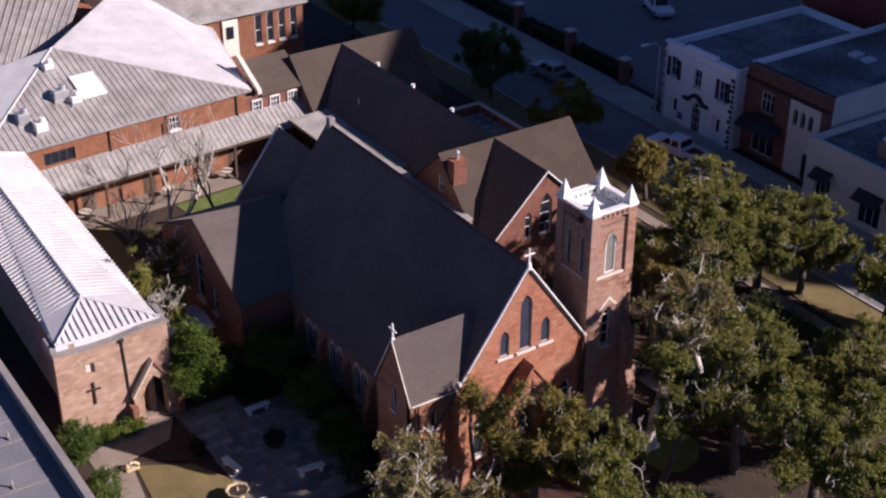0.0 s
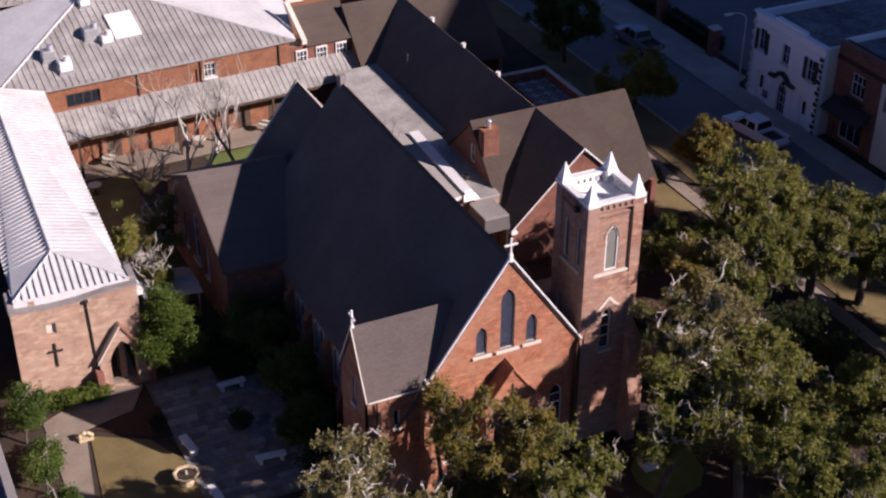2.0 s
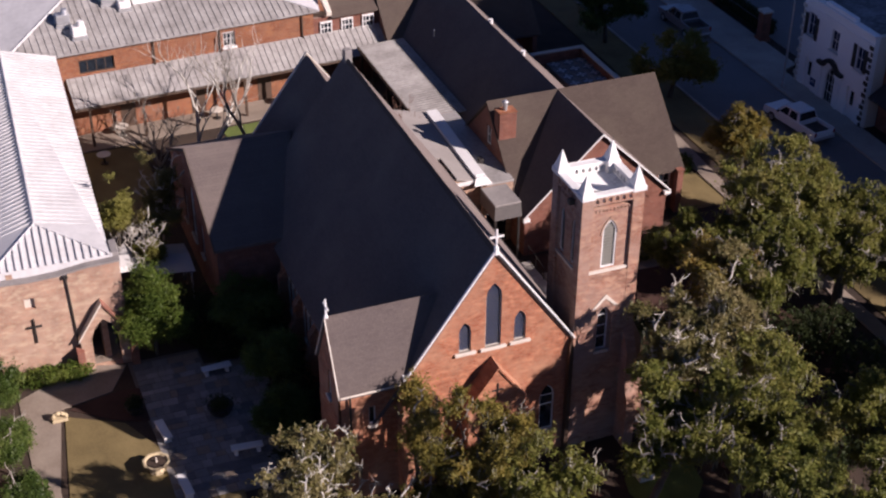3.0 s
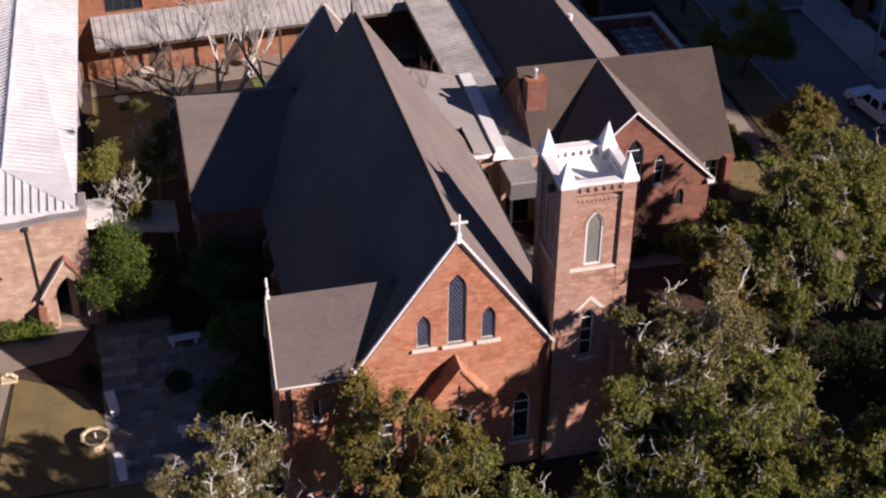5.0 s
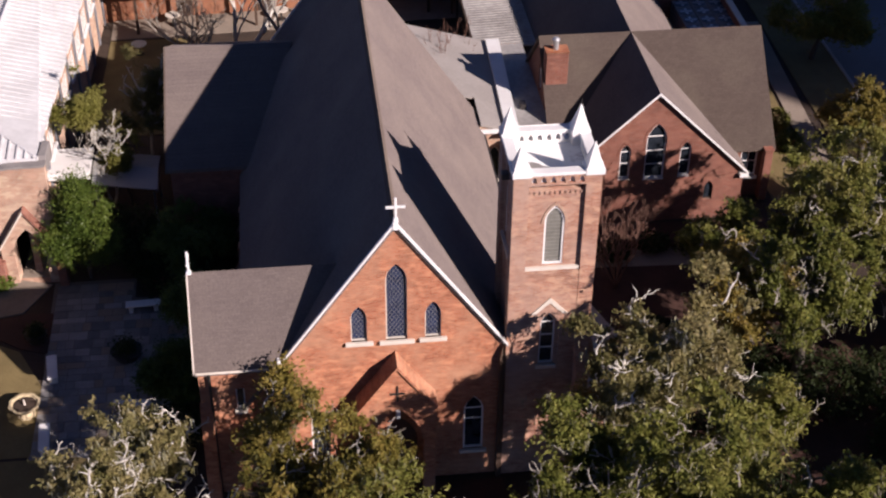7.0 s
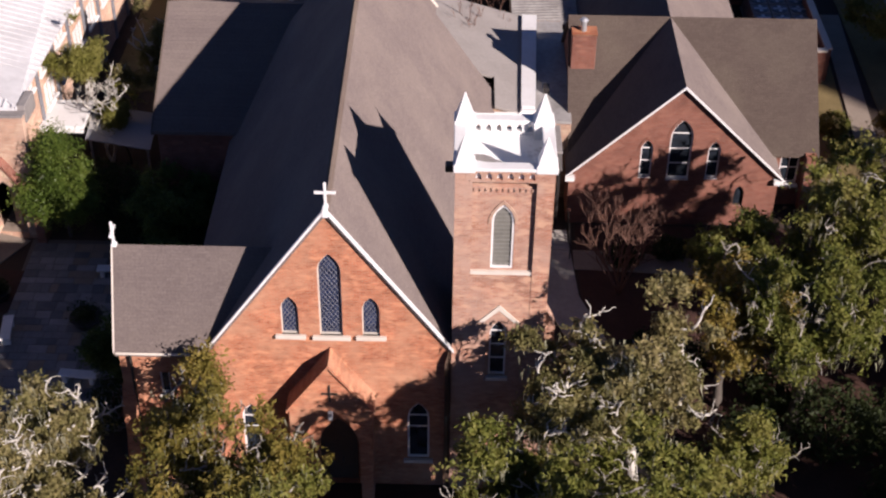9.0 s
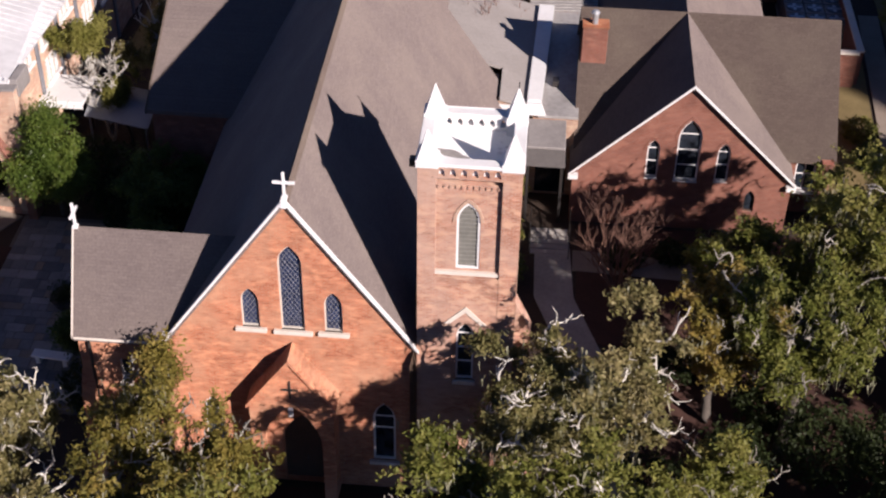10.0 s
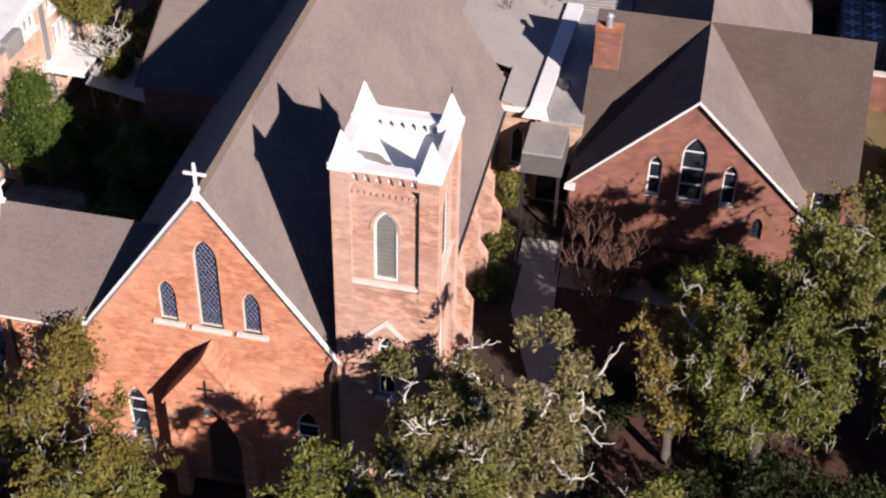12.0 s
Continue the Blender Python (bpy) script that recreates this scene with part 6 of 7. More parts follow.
def quads_mesh(name, centres, size, rng, mat, stretch=1.6, lie=1.0):
    """Leaves: one small pointed blade at each centre, turned at random but mostly face up."""
    n = len(centres)
    up = rng.normal(size=(n, 3)) + np.array([0, 0, lie])
    ax = np.cross(up, rng.normal(size=(n, 3)))
    ax /= np.linalg.norm(ax, axis=1, keepdims=True) + 1e-9
    side = np.cross(ax, up)
    side /= np.linalg.norm(side, axis=1, keepdims=True) + 1e-9
    s = size * rng.uniform(0.6, 1.35, (n, 1))
    a, b = ax * s * stretch * 0.5, side * s * 0.5
    v = np.stack([centres - a, centres + b, centres + a - 0.4 * b], 1).reshape(-1, 3)
    me = bpy.data.meshes.new(name)
    me.vertices.add(3 * n)
    me.vertices.foreach_set("co", v.astype(np.float32).ravel())
    me.loops.add(3 * n)
    me.loops.foreach_set("vertex_index", np.arange(3 * n, dtype=np.int32))
    me.polygons.add(n)
    me.polygons.foreach_set("loop_start", np.arange(0, 3 * n, 3, dtype=np.int32))
    me.materials.append(M[mat])
    me.update()
    me.validate()
    return me


def strands_mesh(name, tops, rng):
    """Hanging moss: at each place a tuft of four thin tapering strands."""
    n = 4
    c = np.repeat(tops, n, axis=0)
    k = len(c)
    a = rng.uniform(0, 2 * np.pi, k)
    w = rng.uniform(0.015, 0.04, (k, 1)) * np.stack([np.cos(a), np.sin(a), np.zeros(k)], 1)
    c = c + rng.normal(0, 0.09, (k, 3))
    end = c + np.stack([rng.normal(0, 0.07, k), rng.normal(0, 0.07, k), -rng.uniform(0.2, 0.65, k)], 1)
    v = np.stack([c - w, c + w, end], 1).reshape(-1, 3)
    me = bpy.data.meshes.new(name)
    me.from_pydata(v.tolist(), [], np.arange(3 * k).reshape(-1, 3).tolist())
    me.materials.append(M["moss"])
    return me


def limb_path(p, d, length, rng, wobble, lift, steps=6):
    pts = [np.array(p, float)]
    d = np.array(d, float)
    for _ in range(steps):
        d = d + rng.normal(0, wobble, 3) + np.array([0, 0, lift])
        d /= np.linalg.norm(d)
        pts.append(pts[-1] + d * length / steps)
    return pts, d


def tube(bm, pts, r0, r1, sides=6):
    """A tapering limb along a path."""
    rings = []
    k = len(pts) - 1
    for i, p in enumerate(pts):
        d = Vector(pts[min(i + 1, k)]) - Vector(pts[max(i - 1, 0)])
        q = d.to_track_quat("Z", "Y")
        r = r0 + (r1 - r0) * i / k
        rings.append([bm.verts.new(Vector(p) + q @ Vector((r * math.cos(t), r * math.sin(t), 0))) for t in [2 * math.pi * j / sides for j in range(sides)]])
    for a, b in zip(rings, rings[1:]):
        for j in range(sides):
            bm.faces.new((a[j], a[(j + 1) % sides], b[(j + 1) % sides], b[j]))
    bm.faces.new(rings[-1])
    bm.faces.new(rings[0][::-1])


def oak(name, seed, at, height, spread, leaf="oak", density=1.0, bare=0.25, label="", leaf_size=0.125, trunk_r=0.42, clump=0.62, squash=0.7, group="oaks round the church", cat="tree", fill=1.0, low=0.3, moss=0.0):
    """A spreading tree: trunk, limbs, branches, leaf clumps at the tips, and pale bare twigs standing out of the crown."""
    rng = np.random.default_rng(seed)
    t = thing(name, label, cat, at, group, local=True)
    wood, twigs = bmesh.new(), bmesh.new()
    trunk_h = height * low
    tp, _ = limb_path((0, 0, -0.1), (0.05, 0.0, 1), trunk_h + 0.1, rng, 0.08, 0.1, 5)
    tube(wood, tp, trunk_r, trunk_r * 0.75, 9)
    tips = []
    nl = int(6 + spread * 0.5)
    for i in range(nl):
        a = 2 * math.pi * (i + rng.uniform(-0.35, 0.35)) / nl
        out = spread * rng.uniform(0.62, 1.0)
        rise = (height - trunk_h) * rng.uniform(0.45, 0.95)
        d = np.array([math.cos(a) * out, math.sin(a) * out, rise * 0.75])
        length = np.linalg.norm([out, rise * 0.8])
        lp, ld = limb_path(tp[-1], d / np.linalg.norm(d), length * 0.82, rng, 0.2, 0.02, 8)
        tube(wood, lp, trunk_r * 0.45, 0.06, 6)
        for j in range(2, 9):
            for _ in range(2 if j > 3 else 1):
                b = rng.uniform(0, 2 * math.pi)
                bd = ld * 0.5 + np.array([math.cos(b), math.sin(b), rng.uniform(0.0, 0.7)])
                bp, be = limb_path(lp[j], bd / np.linalg.norm(bd), spread * rng.uniform(0.2, 0.42), rng, 0.3, 0.06, 5)
                tube(wood, bp, 0.075, 0.025, 4)
                tips += bp[2:]
                if rng.random() < bare * 0.6:
                    q, qe = limb_path(bp[-1], be + np.array([0, 0, 0.5]), rng.uniform(0.8, 1.7), rng, 0.45, 0.12, 6)
                    tube(twigs, q, 0.07 if leaf == "oak_grey" else 0.055, 0.02, 4)
                    for m in range(2, 6):
                        c = rng.uniform(0, 2 * math.pi)
                        q2, _ = limb_path(q[m], (math.cos(c), math.sin(c), 0.6), rng.uniform(0.3, 0.7), rng, 0.5, 0.05, 4)
                        tube(twigs, q2, 0.034, 0.012, 3)
        tips += lp[4:]
    tips = np.array(tips)
    # extra clumps spread over the upper dome of the crown
    k = int(13 * spread * fill)
    a, r = rng.uniform(0, 2 * np.pi, k), spread * np.sqrt(rng.uniform(0.0, 1.0, k)) * 0.98
    wav = 0.86 + 0.1 * np.sin(3 * a + seed) + 0.07 * np.sin(7 * a + 2 * seed)
    r = r * wav
    dome = trunk_h * 1.15 + (height - trunk_h * 1.15) * np.sqrt(np.clip(1 - (r / (spread * 1.02)) ** 2, 0.0, 1)) * rng.uniform(0.72, 1.0, k)
    tips = np.vstack([tips, np.stack([r * np.cos(a), r * np.sin(a), dome], 1)])
    # draw the sprays together into separate puffs with gaps between them
    hubs = tips[rng.choice(len(tips), max(12, int(len(tips) * 0.2)), replace=False)]
    near = np.argmin(((tips[:, None, :] - hubs[None, :, :]) ** 2).sum(2), axis=1)
    tips = tips + (hubs[near] - tips) * rng.uniform(0.35, 0.8, (len(tips), 1))
    # each clump is a handful of feathery sprays, set with leaves from base to end
    per = max(4, int(250 * density))
    leaves = []
    for c in tips:
        m = int(per * rng.uniform(0.3, 1.6))
        rad = clump * rng.uniform(0.5, 1.5)
        k = max(5, m // 16)
        d = rng.normal(size=(k, 3))
        d[:, 2] = d[:, 2] * squash + 0.15
        d /= np.linalg.norm(d, axis=1, keepdims=True)
        d *= rad * rng.uniform(0.5, 1.35, (k, 1))
        w = rng.integers(0, k, m)
        u = rng.uniform(0.12, 1.0, (m, 1))
        p = d[w] * u - np.array([0, 0, 0.18]) * rad * u ** 2 + rng.normal(0, 0.07, (m, 3))
        leaves.append(c + p)
    leaves = np.vstack(leaves)
    leaves = leaves[leaves[:, 2] > trunk_h * (0.55 if low < 0.5 else 0.98)]
    part("trunk", wood, "bare_pale" if leaf == "oak_grey" else "bark", t, "grey forked trunk and limbs", smooth=True)
    if bare > 0:
        tagged(part("twig_growth", twigs, "bare_pale" if leaf in ("oak_grey", "lime") else "bare", t, "pale lichened bare wood", smooth=True), kind="stuff")
    if moss > 0:
        # tufts of grey moss hanging from the sprays
        k = int(len(tips) * 5 * moss)
        top = tips[rng.integers(0, len(tips), k)] + rng.normal(0, 0.28, (k, 3)) * np.array([1, 1, 0.6])
        mo = new("hanging_moss", strands_mesh("hanging_moss", top, rng))
        mo.parent = t
        tagged(mo, "grey hanging moss", kind="stuff")
    crown = new("crown", quads_mesh("crown", leaves, leaf_size, rng, leaf))
    crown.parent = t
    tagged(crown, "dense small leaves in uneven clumps")
    return t


OAKS = [
    # seed, place, height, spread, leaf, density, bare, share of bare trunk
    (11, (-10.6, -4.2), 10.4, 3.3, "oak_grey", 0.5, 0.75, 0.3),
    (12, (-3.3, -5.7), 10.0, 3.9, "oak_gold", 0.55, 0.6, 0.3),
    (35, (-4.5, -1.7), 8.7, 0.9, "oak_gold", 0.07, 0.0, 0.68),
    (13, (5.3, -6.9), 9.9, 2.3, "oak", 0.6, 0.8, 0.5),
    (25, (-1.0, -8.2), 9.0, 3.0, "oak", 0.7, 0.5, 0.3),
    (26, (8.2, -2.7), 11.2, 2.3, "oak_grey", 0.6, 0.8, 0.55),
    (14, (11.3, -3.4), 13.7, 2.7, "oak_grey", 0.72, 0.75, 0.4),
    (15, (9.8, -8.4), 12.0, 3.6, "oak", 0.7, 0.8, 0.3),
    (29, (28.4, 4.2), 7.8, 3.8, "oak", 0.75, 0.3, 0.3),
    (30, (9.6, -14.6), 10.4, 5.0, "oak", 0.75, 0.4, 0.3),
    (16, (18.6, 3.4), 9.9, 3.3, "oak", 0.6, 0.5, 0.33),
    (51, (15.6, -1.9), 6.4, 1.1, "oak", 0.6, 0.2, 0.4),
    (52, (13.2, -4.6), 6.3, 1.2, "oak", 0.6, 0.2, 0.4),
    (17, (22.4, 9.2), 10.9, 4.2, "oak", 0.7, 0.4, 0.35),
    (36, (17.8, 9.4), 6.6, 2.9, "oak", 0.7, 0.2, 0.3),
    (18, (15.7, 4.8), 8.5, 2.3, "oak_gold", 0.6, 0.4, 0.3),
    (19, (27.3, 13.0), 6.2, 3.2, "oak", 0.8, 0.3, 0.3),
    (20, (16.4, -12.6), 11.4, 4.8, "oak", 0.75, 0.4, 0.3),
    (21, (30.2, -2.2), 7.4, 3.0, "oak", 0.75, 0.3, 0.3),
    (28, (25.8, 6.0), 8.9, 4.5, "oak", 0.7, 0.35, 0.3),
    (22, (28.5, 21.6), 5.7, 2.2, "oak_gold", 0.9, 0.15, 0.3),
    (23, (-13.5, -13.0), 8.5, 4.4, "oak", 0.65, 0.4, 0.3),
    # 37 and 38: unseen oaks, added to throw shade over the tree bed
    (37, (27.0, -11.0), 10.5, 4.6, "oak", 0.6, 0.3, 0.3),
    (38, (31.2, -9.6), 11.4, 4.4, "oak", 0.7, 0.3, 0.3),
    (24, (-3.0, -15.0), 8.6, 4.8, "oak", 0.7, 0.4, 0.3),
]
for seed, (x, y), h, r, leaf, den, bare, low in OAKS:
    word = {"oak": "olive-green", "oak_grey": "grey-green lichened", "oak_gold": "yellowish-green"}[leaf]
    oak("oak_tree", seed, (x, y, 0), h, r, leaf, den, bare, "spreading %s live oak near the church" % word, trunk_r=0.09 + 0.06 * r, low=low, moss=0.3 if bare else 0.0,
        clump=0.52 if leaf == "oak_grey" else 0.6, fill=0.4 if leaf == "oak_grey" else 0.85)
# street trees in the shade, small and round
oak("street_tree", 31, (29.9, 45.6, 0), 7.4, 4.0, "shrub", 0.8, 0.0, "dark round street tree in shade", trunk_r=0.2, group="street trees")
oak("street_tree", 32, (30.0, 34.6, 0), 5.8, 3.3, "oak", 0.8, 0.1, "dark round street tree in shade", trunk_r=0.2, group="street trees")
oak("street_tree", 33, (26.5, 66.0, 0), 7.0, 3.6, "oak", 0.7, 0.0, "dark round street tree in shade", trunk_r=0.2, group="street trees")
oak("street_tree", 34, (42.0, 78.0, 0), 7.0, 3.8, "oak", 0.7, 0.0, "dark round street tree in shade", trunk_r=0.2, group="street trees")
# garden trees
oak("garden_tree", 41, (-14.3, 15.8, 0), 6.3, 1.55, "laurel", 1.5, 0.0, "rounded glossy green tree beside the pale hall", leaf_size=0.09, trunk_r=0.12, clump=0.72, squash=0.9, group="garden trees", fill=2.6, low=0.25)
oak("garden_tree", 42, (-9.2, 15.4, 0), 4.2, 2.2, "shrub", 0.9, 0.0, "dark green garden tree in church shade", leaf_size=0.09, trunk_r=0.12, clump=0.6, group="garden trees")
oak("garden_tree", 43, (-8.8, 10.6, 0), 3.6, 2.0, "shrub", 0.9, 0.0, "dark green garden tree in church shade", leaf_size=0.09, trunk_r=0.12, clump=0.6, group="garden trees")
oak("garden_tree", 44, (-9.6, 5.6, 0), 3.4, 1.8, "shrub", 0.9, 0.0, "dark green garden tree in church shade", leaf_size=0.09, trunk_r=0.12, clump=0.6, group="garden trees")
oak("garden_tree", 45, (-15.0, 23.4, 0), 8.7, 0.7, "lime", 0.3, 0.0, "yellow-green leaved slender courtyard tree", leaf_size=0.1, trunk_r=0.1, clump=0.45, squash=0.9, group="garden trees", fill=0.3, low=0.5)
oak("garden_tree", 46, (-11.7, 26.0, 0), 8.2, 1.6, "oak_grey", 0.35, 0.5, "grey-leaved thin courtyard tree", leaf_size=0.09, trunk_r=0.1, clump=0.5, group="garden trees", fill=0.5)
oak("garden_tree", 47, (-12.6, 22.2, 0), 4.9, 0.9, "lime", 0.4, 0.0, "pale yellow-green young tree", leaf_size=0.1, trunk_r=0.08, clump=0.38, group="garden trees", fill=0.5, low=0.5)
oak("garden_tree", 48, (-23.6, 12.8, 0), 4.4, 1.0, "shrub", 0.8, 0.1, "narrow green tree against a parapet wall", leaf_size=0.09, trunk_r=0.08, clump=0.45, squash=1.0, group="garden trees")
oak("garden_tree", 49, (-23.4, 8.0, 0), 4.0, 1.2, "shrub", 0.8, 0.1, "narrow green tree against a parapet wall", leaf_size=0.09, trunk_r=0.08, clump=0.5, squash=1.0, group="garden trees")
oak("garden_tree", 50, (-23.3, 3.4, 0), 4.0, 1.3, "shrub", 0.8, 0.1, "narrow green tree against a parapet wall", leaf_size=0.09, trunk_r=0.08, clump=0.5, squash=1.0, group="garden trees")


def bare_tree(name, seed, at, height, spread, mat, label, stems=3, twig=0.018, group="leafless trees"):
    """A leafless tree: several stems, each forking three times."""
    rng = np.random.default_rng(seed)
    t = thing(name, label, "tree", at, group, local=True)
    wood, fine = bmesh.new(), bmesh.new()

    def grow(p, d, length, r, depth):
        pts, e = limb_path(p, d, length, rng, 0.13, 0.07, 5)
        tube(wood if depth < 2 else fine, pts, r, r * 0.55, 6 if depth < 2 else 4)
        if depth < 4:
            for j in ((3, 4, 5) if depth else (2, 3, 4, 5)):
                b = rng.uniform(0, 2 * math.pi)
                nd = e + 0.75 * np.array([math.cos(b), math.sin(b), rng.uniform(-0.1, 0.5)]) * spread
                grow(pts[j], nd / np.linalg.norm(nd), length * rng.uniform(0.45, 0.68), max(r * 0.5, twig * 0.6), depth + 1)
    for i in range(stems):
        a = 2 * math.pi * i / stems + rng.uniform(-0.4, 0.4)
        d = np.array([0.3 * spread * math.cos(a), 0.35 * spread * math.sin(a), 1.0])
        grow((0, 0, -0.05), d / np.linalg.norm(d), height * 0.46, 0.013 * height, 0)
    tagged(part("trunk", wood, mat, t, smooth=True), kind="stuff")
    tagged(part("twig_growth", fine, mat, t, smooth=True), kind="stuff")
    return t


bare_tree("courtyard_tree", 451, (-13.6, 22.3, 0), 6.6, 1.5, "bare_pale", "pale crooked leafless courtyard tree", stems=2, twig=0.034)
bare_tree("bare_tree", 61, (-6.8, 36.2, 0), 12.5, 0.75, "bare_pale", "pale leafless courtyard tree", 2)
bare_tree("bare_tree", 62, (-3.4, 35.4, 0), 13.0, 0.5, "bare", "slender leafless courtyard tree", 1)
bare_tree("bare_tree", 63, (-9.6, 37.8, 0), 6.4, 1.1, "bare", "low twiggy leafless tree", 4)
bare_tree("crape_myrtle", 64, (12.2, 12.2, 0), 5.6, 0.85, "brown_bark", "red-brown leafless crape myrtle", 6)
bare_tree("crape_myrtle", 65, (8.9, 2.6, 0), 4.6, 0.55, "brown_bark", "brown leafless shrub beside the tower", 6)
bare_tree("bare_tree", 66, (5.4, 28.9, 0), 6.4, 0.5, "brown_bark", "leafless shrub behind the chancel", 5)


def bush(name, seed, at, rx, ry, h, leaf, label, count=2600, size=0.11, cat="shrub", group="garden shrubs"):
    """A low shrub: short stems and a shell of leaves with a ragged top."""
    rng = np.random.default_rng(seed)
    t = thing(name, label, cat, at, group, local=True)
    wood = bmesh.new()
    for _ in range(7):
        a = rng.uniform(0, 2 * math.pi)
        pts, _e = limb_path((0, 0, 0), (0.5 * math.cos(a), 0.5 * math.sin(a), 1), h * 0.75, rng, 0.15, 0.1, 4)
        tube(wood, pts, 0.035, 0.012, 4)
    part("woody_base", wood, "brown_bark", t)
    p = rng.normal(size=(count, 3))
    p /= np.linalg.norm(p, axis=1, keepdims=True)
    p *= rng.uniform(0.45, 1.0, (count, 1)) ** 0.4
    lump = 1 + 0.24 * np.sin(5 * p[:, :1] * 2 + seed) * np.cos(4 * p[:, 1:2] * 2 + 0.5 * seed) + 0.12 * np.sin(9 * p[:, 2:] + seed)
    p = p * lump * np.array([rx, ry, h * 0.55]) + np.array([0, 0, h * 0.5])
    p = p[p[:, 2] > 0.04]
    ob = new("leaves", quads_mesh("leaves", p, size, rng, leaf))
    ob.parent = t
    return t


bush("shrub", 71, (7.05, 19.4, 0), 0.75, 0.7, 1.7, "lime", "bright yellow-green clipped shrub by the link", 2600, 0.1)
bush("shrub", 72, (7.2, 16.2, 0), 0.6, 1.2, 0.9, "oak", "low dark shrub in the bed", 1800)
bush("shrub", 73, (7.3, 13.2, 0), 0.7, 1.1, 1.1, "shrub", "low green shrub in the bed", 1800)
bush("shrub", 74, (-20.9, 15.4, 0), 1.3, 0.65, 0.95, "laurel", "low green foundation shrub before the hall", 2600)
bush("shrub", 75, (-19.1, 15.35, 0), 1.0, 0.6, 0.9, "laurel", "low green foundation shrub before the hall", 2600)
bush("shrub", 76, (25.0, 26.6, 0), 0.9, 0.9, 1.1, "oak", "round clipped dark shrub by the hall end", 2200)
bush("shrub", 77, (25.1, 24.0, 0), 0.8, 0.8, 1.2, "shrub", "round clipped green shrub by the hall end", 2200)
for i, (x, y) in enumerate(((-22.6, 5.6), (-22.8, 10.4), (-22.5, 0.6), (-23.0, 14.6))):
    bush("shrub", 80 + i, (x, y, 0), 0.8, 1.2, 1.3, "shrub", "ragged green shrub along the garden path", 2200)
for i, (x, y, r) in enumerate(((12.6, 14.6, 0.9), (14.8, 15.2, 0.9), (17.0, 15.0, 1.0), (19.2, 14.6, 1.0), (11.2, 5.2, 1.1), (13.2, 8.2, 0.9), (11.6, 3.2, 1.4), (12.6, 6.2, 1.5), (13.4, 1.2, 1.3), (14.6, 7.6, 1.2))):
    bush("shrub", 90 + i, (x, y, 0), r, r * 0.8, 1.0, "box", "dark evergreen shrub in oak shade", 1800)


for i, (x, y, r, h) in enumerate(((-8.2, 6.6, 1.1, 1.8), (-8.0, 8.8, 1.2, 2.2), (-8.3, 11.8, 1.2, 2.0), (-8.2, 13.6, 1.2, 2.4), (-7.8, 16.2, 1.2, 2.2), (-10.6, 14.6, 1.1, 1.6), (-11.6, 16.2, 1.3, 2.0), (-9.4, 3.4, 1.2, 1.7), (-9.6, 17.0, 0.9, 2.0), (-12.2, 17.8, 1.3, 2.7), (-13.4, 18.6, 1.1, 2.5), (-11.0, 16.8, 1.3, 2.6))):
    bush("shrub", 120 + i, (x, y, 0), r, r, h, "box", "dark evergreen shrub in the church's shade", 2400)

# undergrowth all in the darkest leaves, which stand for deep canopy shade
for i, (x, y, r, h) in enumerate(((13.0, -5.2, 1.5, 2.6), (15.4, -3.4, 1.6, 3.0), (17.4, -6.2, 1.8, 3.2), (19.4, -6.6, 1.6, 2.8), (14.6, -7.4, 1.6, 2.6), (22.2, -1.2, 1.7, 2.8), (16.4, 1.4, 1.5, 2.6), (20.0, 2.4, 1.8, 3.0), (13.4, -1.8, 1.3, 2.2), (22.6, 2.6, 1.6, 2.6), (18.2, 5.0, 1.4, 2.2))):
    bush("shrub", 140 + i, (x, y, 0), r, r * 0.9, h, "box", "tall undergrowth shrub, leaves darkened for oak shade", 3200, 0.13)


def hedge(x0, x1, y0, y1, h, seed, label):
    rng = np.random.default_rng(seed)
    t = thing("hedge", label, "hedge", ((x0 + x1) / 2, (y0 + y1) / 2, 0))
    n = int(900 * (x1 - x0) * (y1 - y0) ** 0.8)
    n = min(n, 26000)
    p = rng.uniform(0, 1, (n, 3))
    face = rng.integers(0, 3, n)
    p[face == 0, 2] = 1
    p[face == 1, 0] = (rng.random((face == 1).sum()) > 0.5)
    p = p * np.array([x1 - x0, y1 - y0, h]) + np.array([x0, y0, 0.03]) + rng.normal(0, 0.06, (n, 3))
    p[:, 2] = np.abs(p[:, 2]) + 0.01
    ob = new("leaves", quads_mesh("leaves", p, 0.13, rng, "box"))
    ob.parent = t
    ob.matrix_parent_inverse = t.matrix_basis.inverted()
    part("core", box(x0 + 0.1, x1 - 0.1, y0 + 0.1, y1 - 0.1, 0.0, h - 0.1), "box", t)
    return t


hedge(43.2, 44.4, 42.0, 50.0, 1.1, 101, "dark clipped hedge along the parking lot")
hedge(43.3, 44.5, 50.9, 59.0, 1.1, 102, "dark clipped hedge along the parking lot")
hedge(43.4, 44.6, 60.0, 76.0, 1.1, 103, "dark clipped hedge along the parking lot")


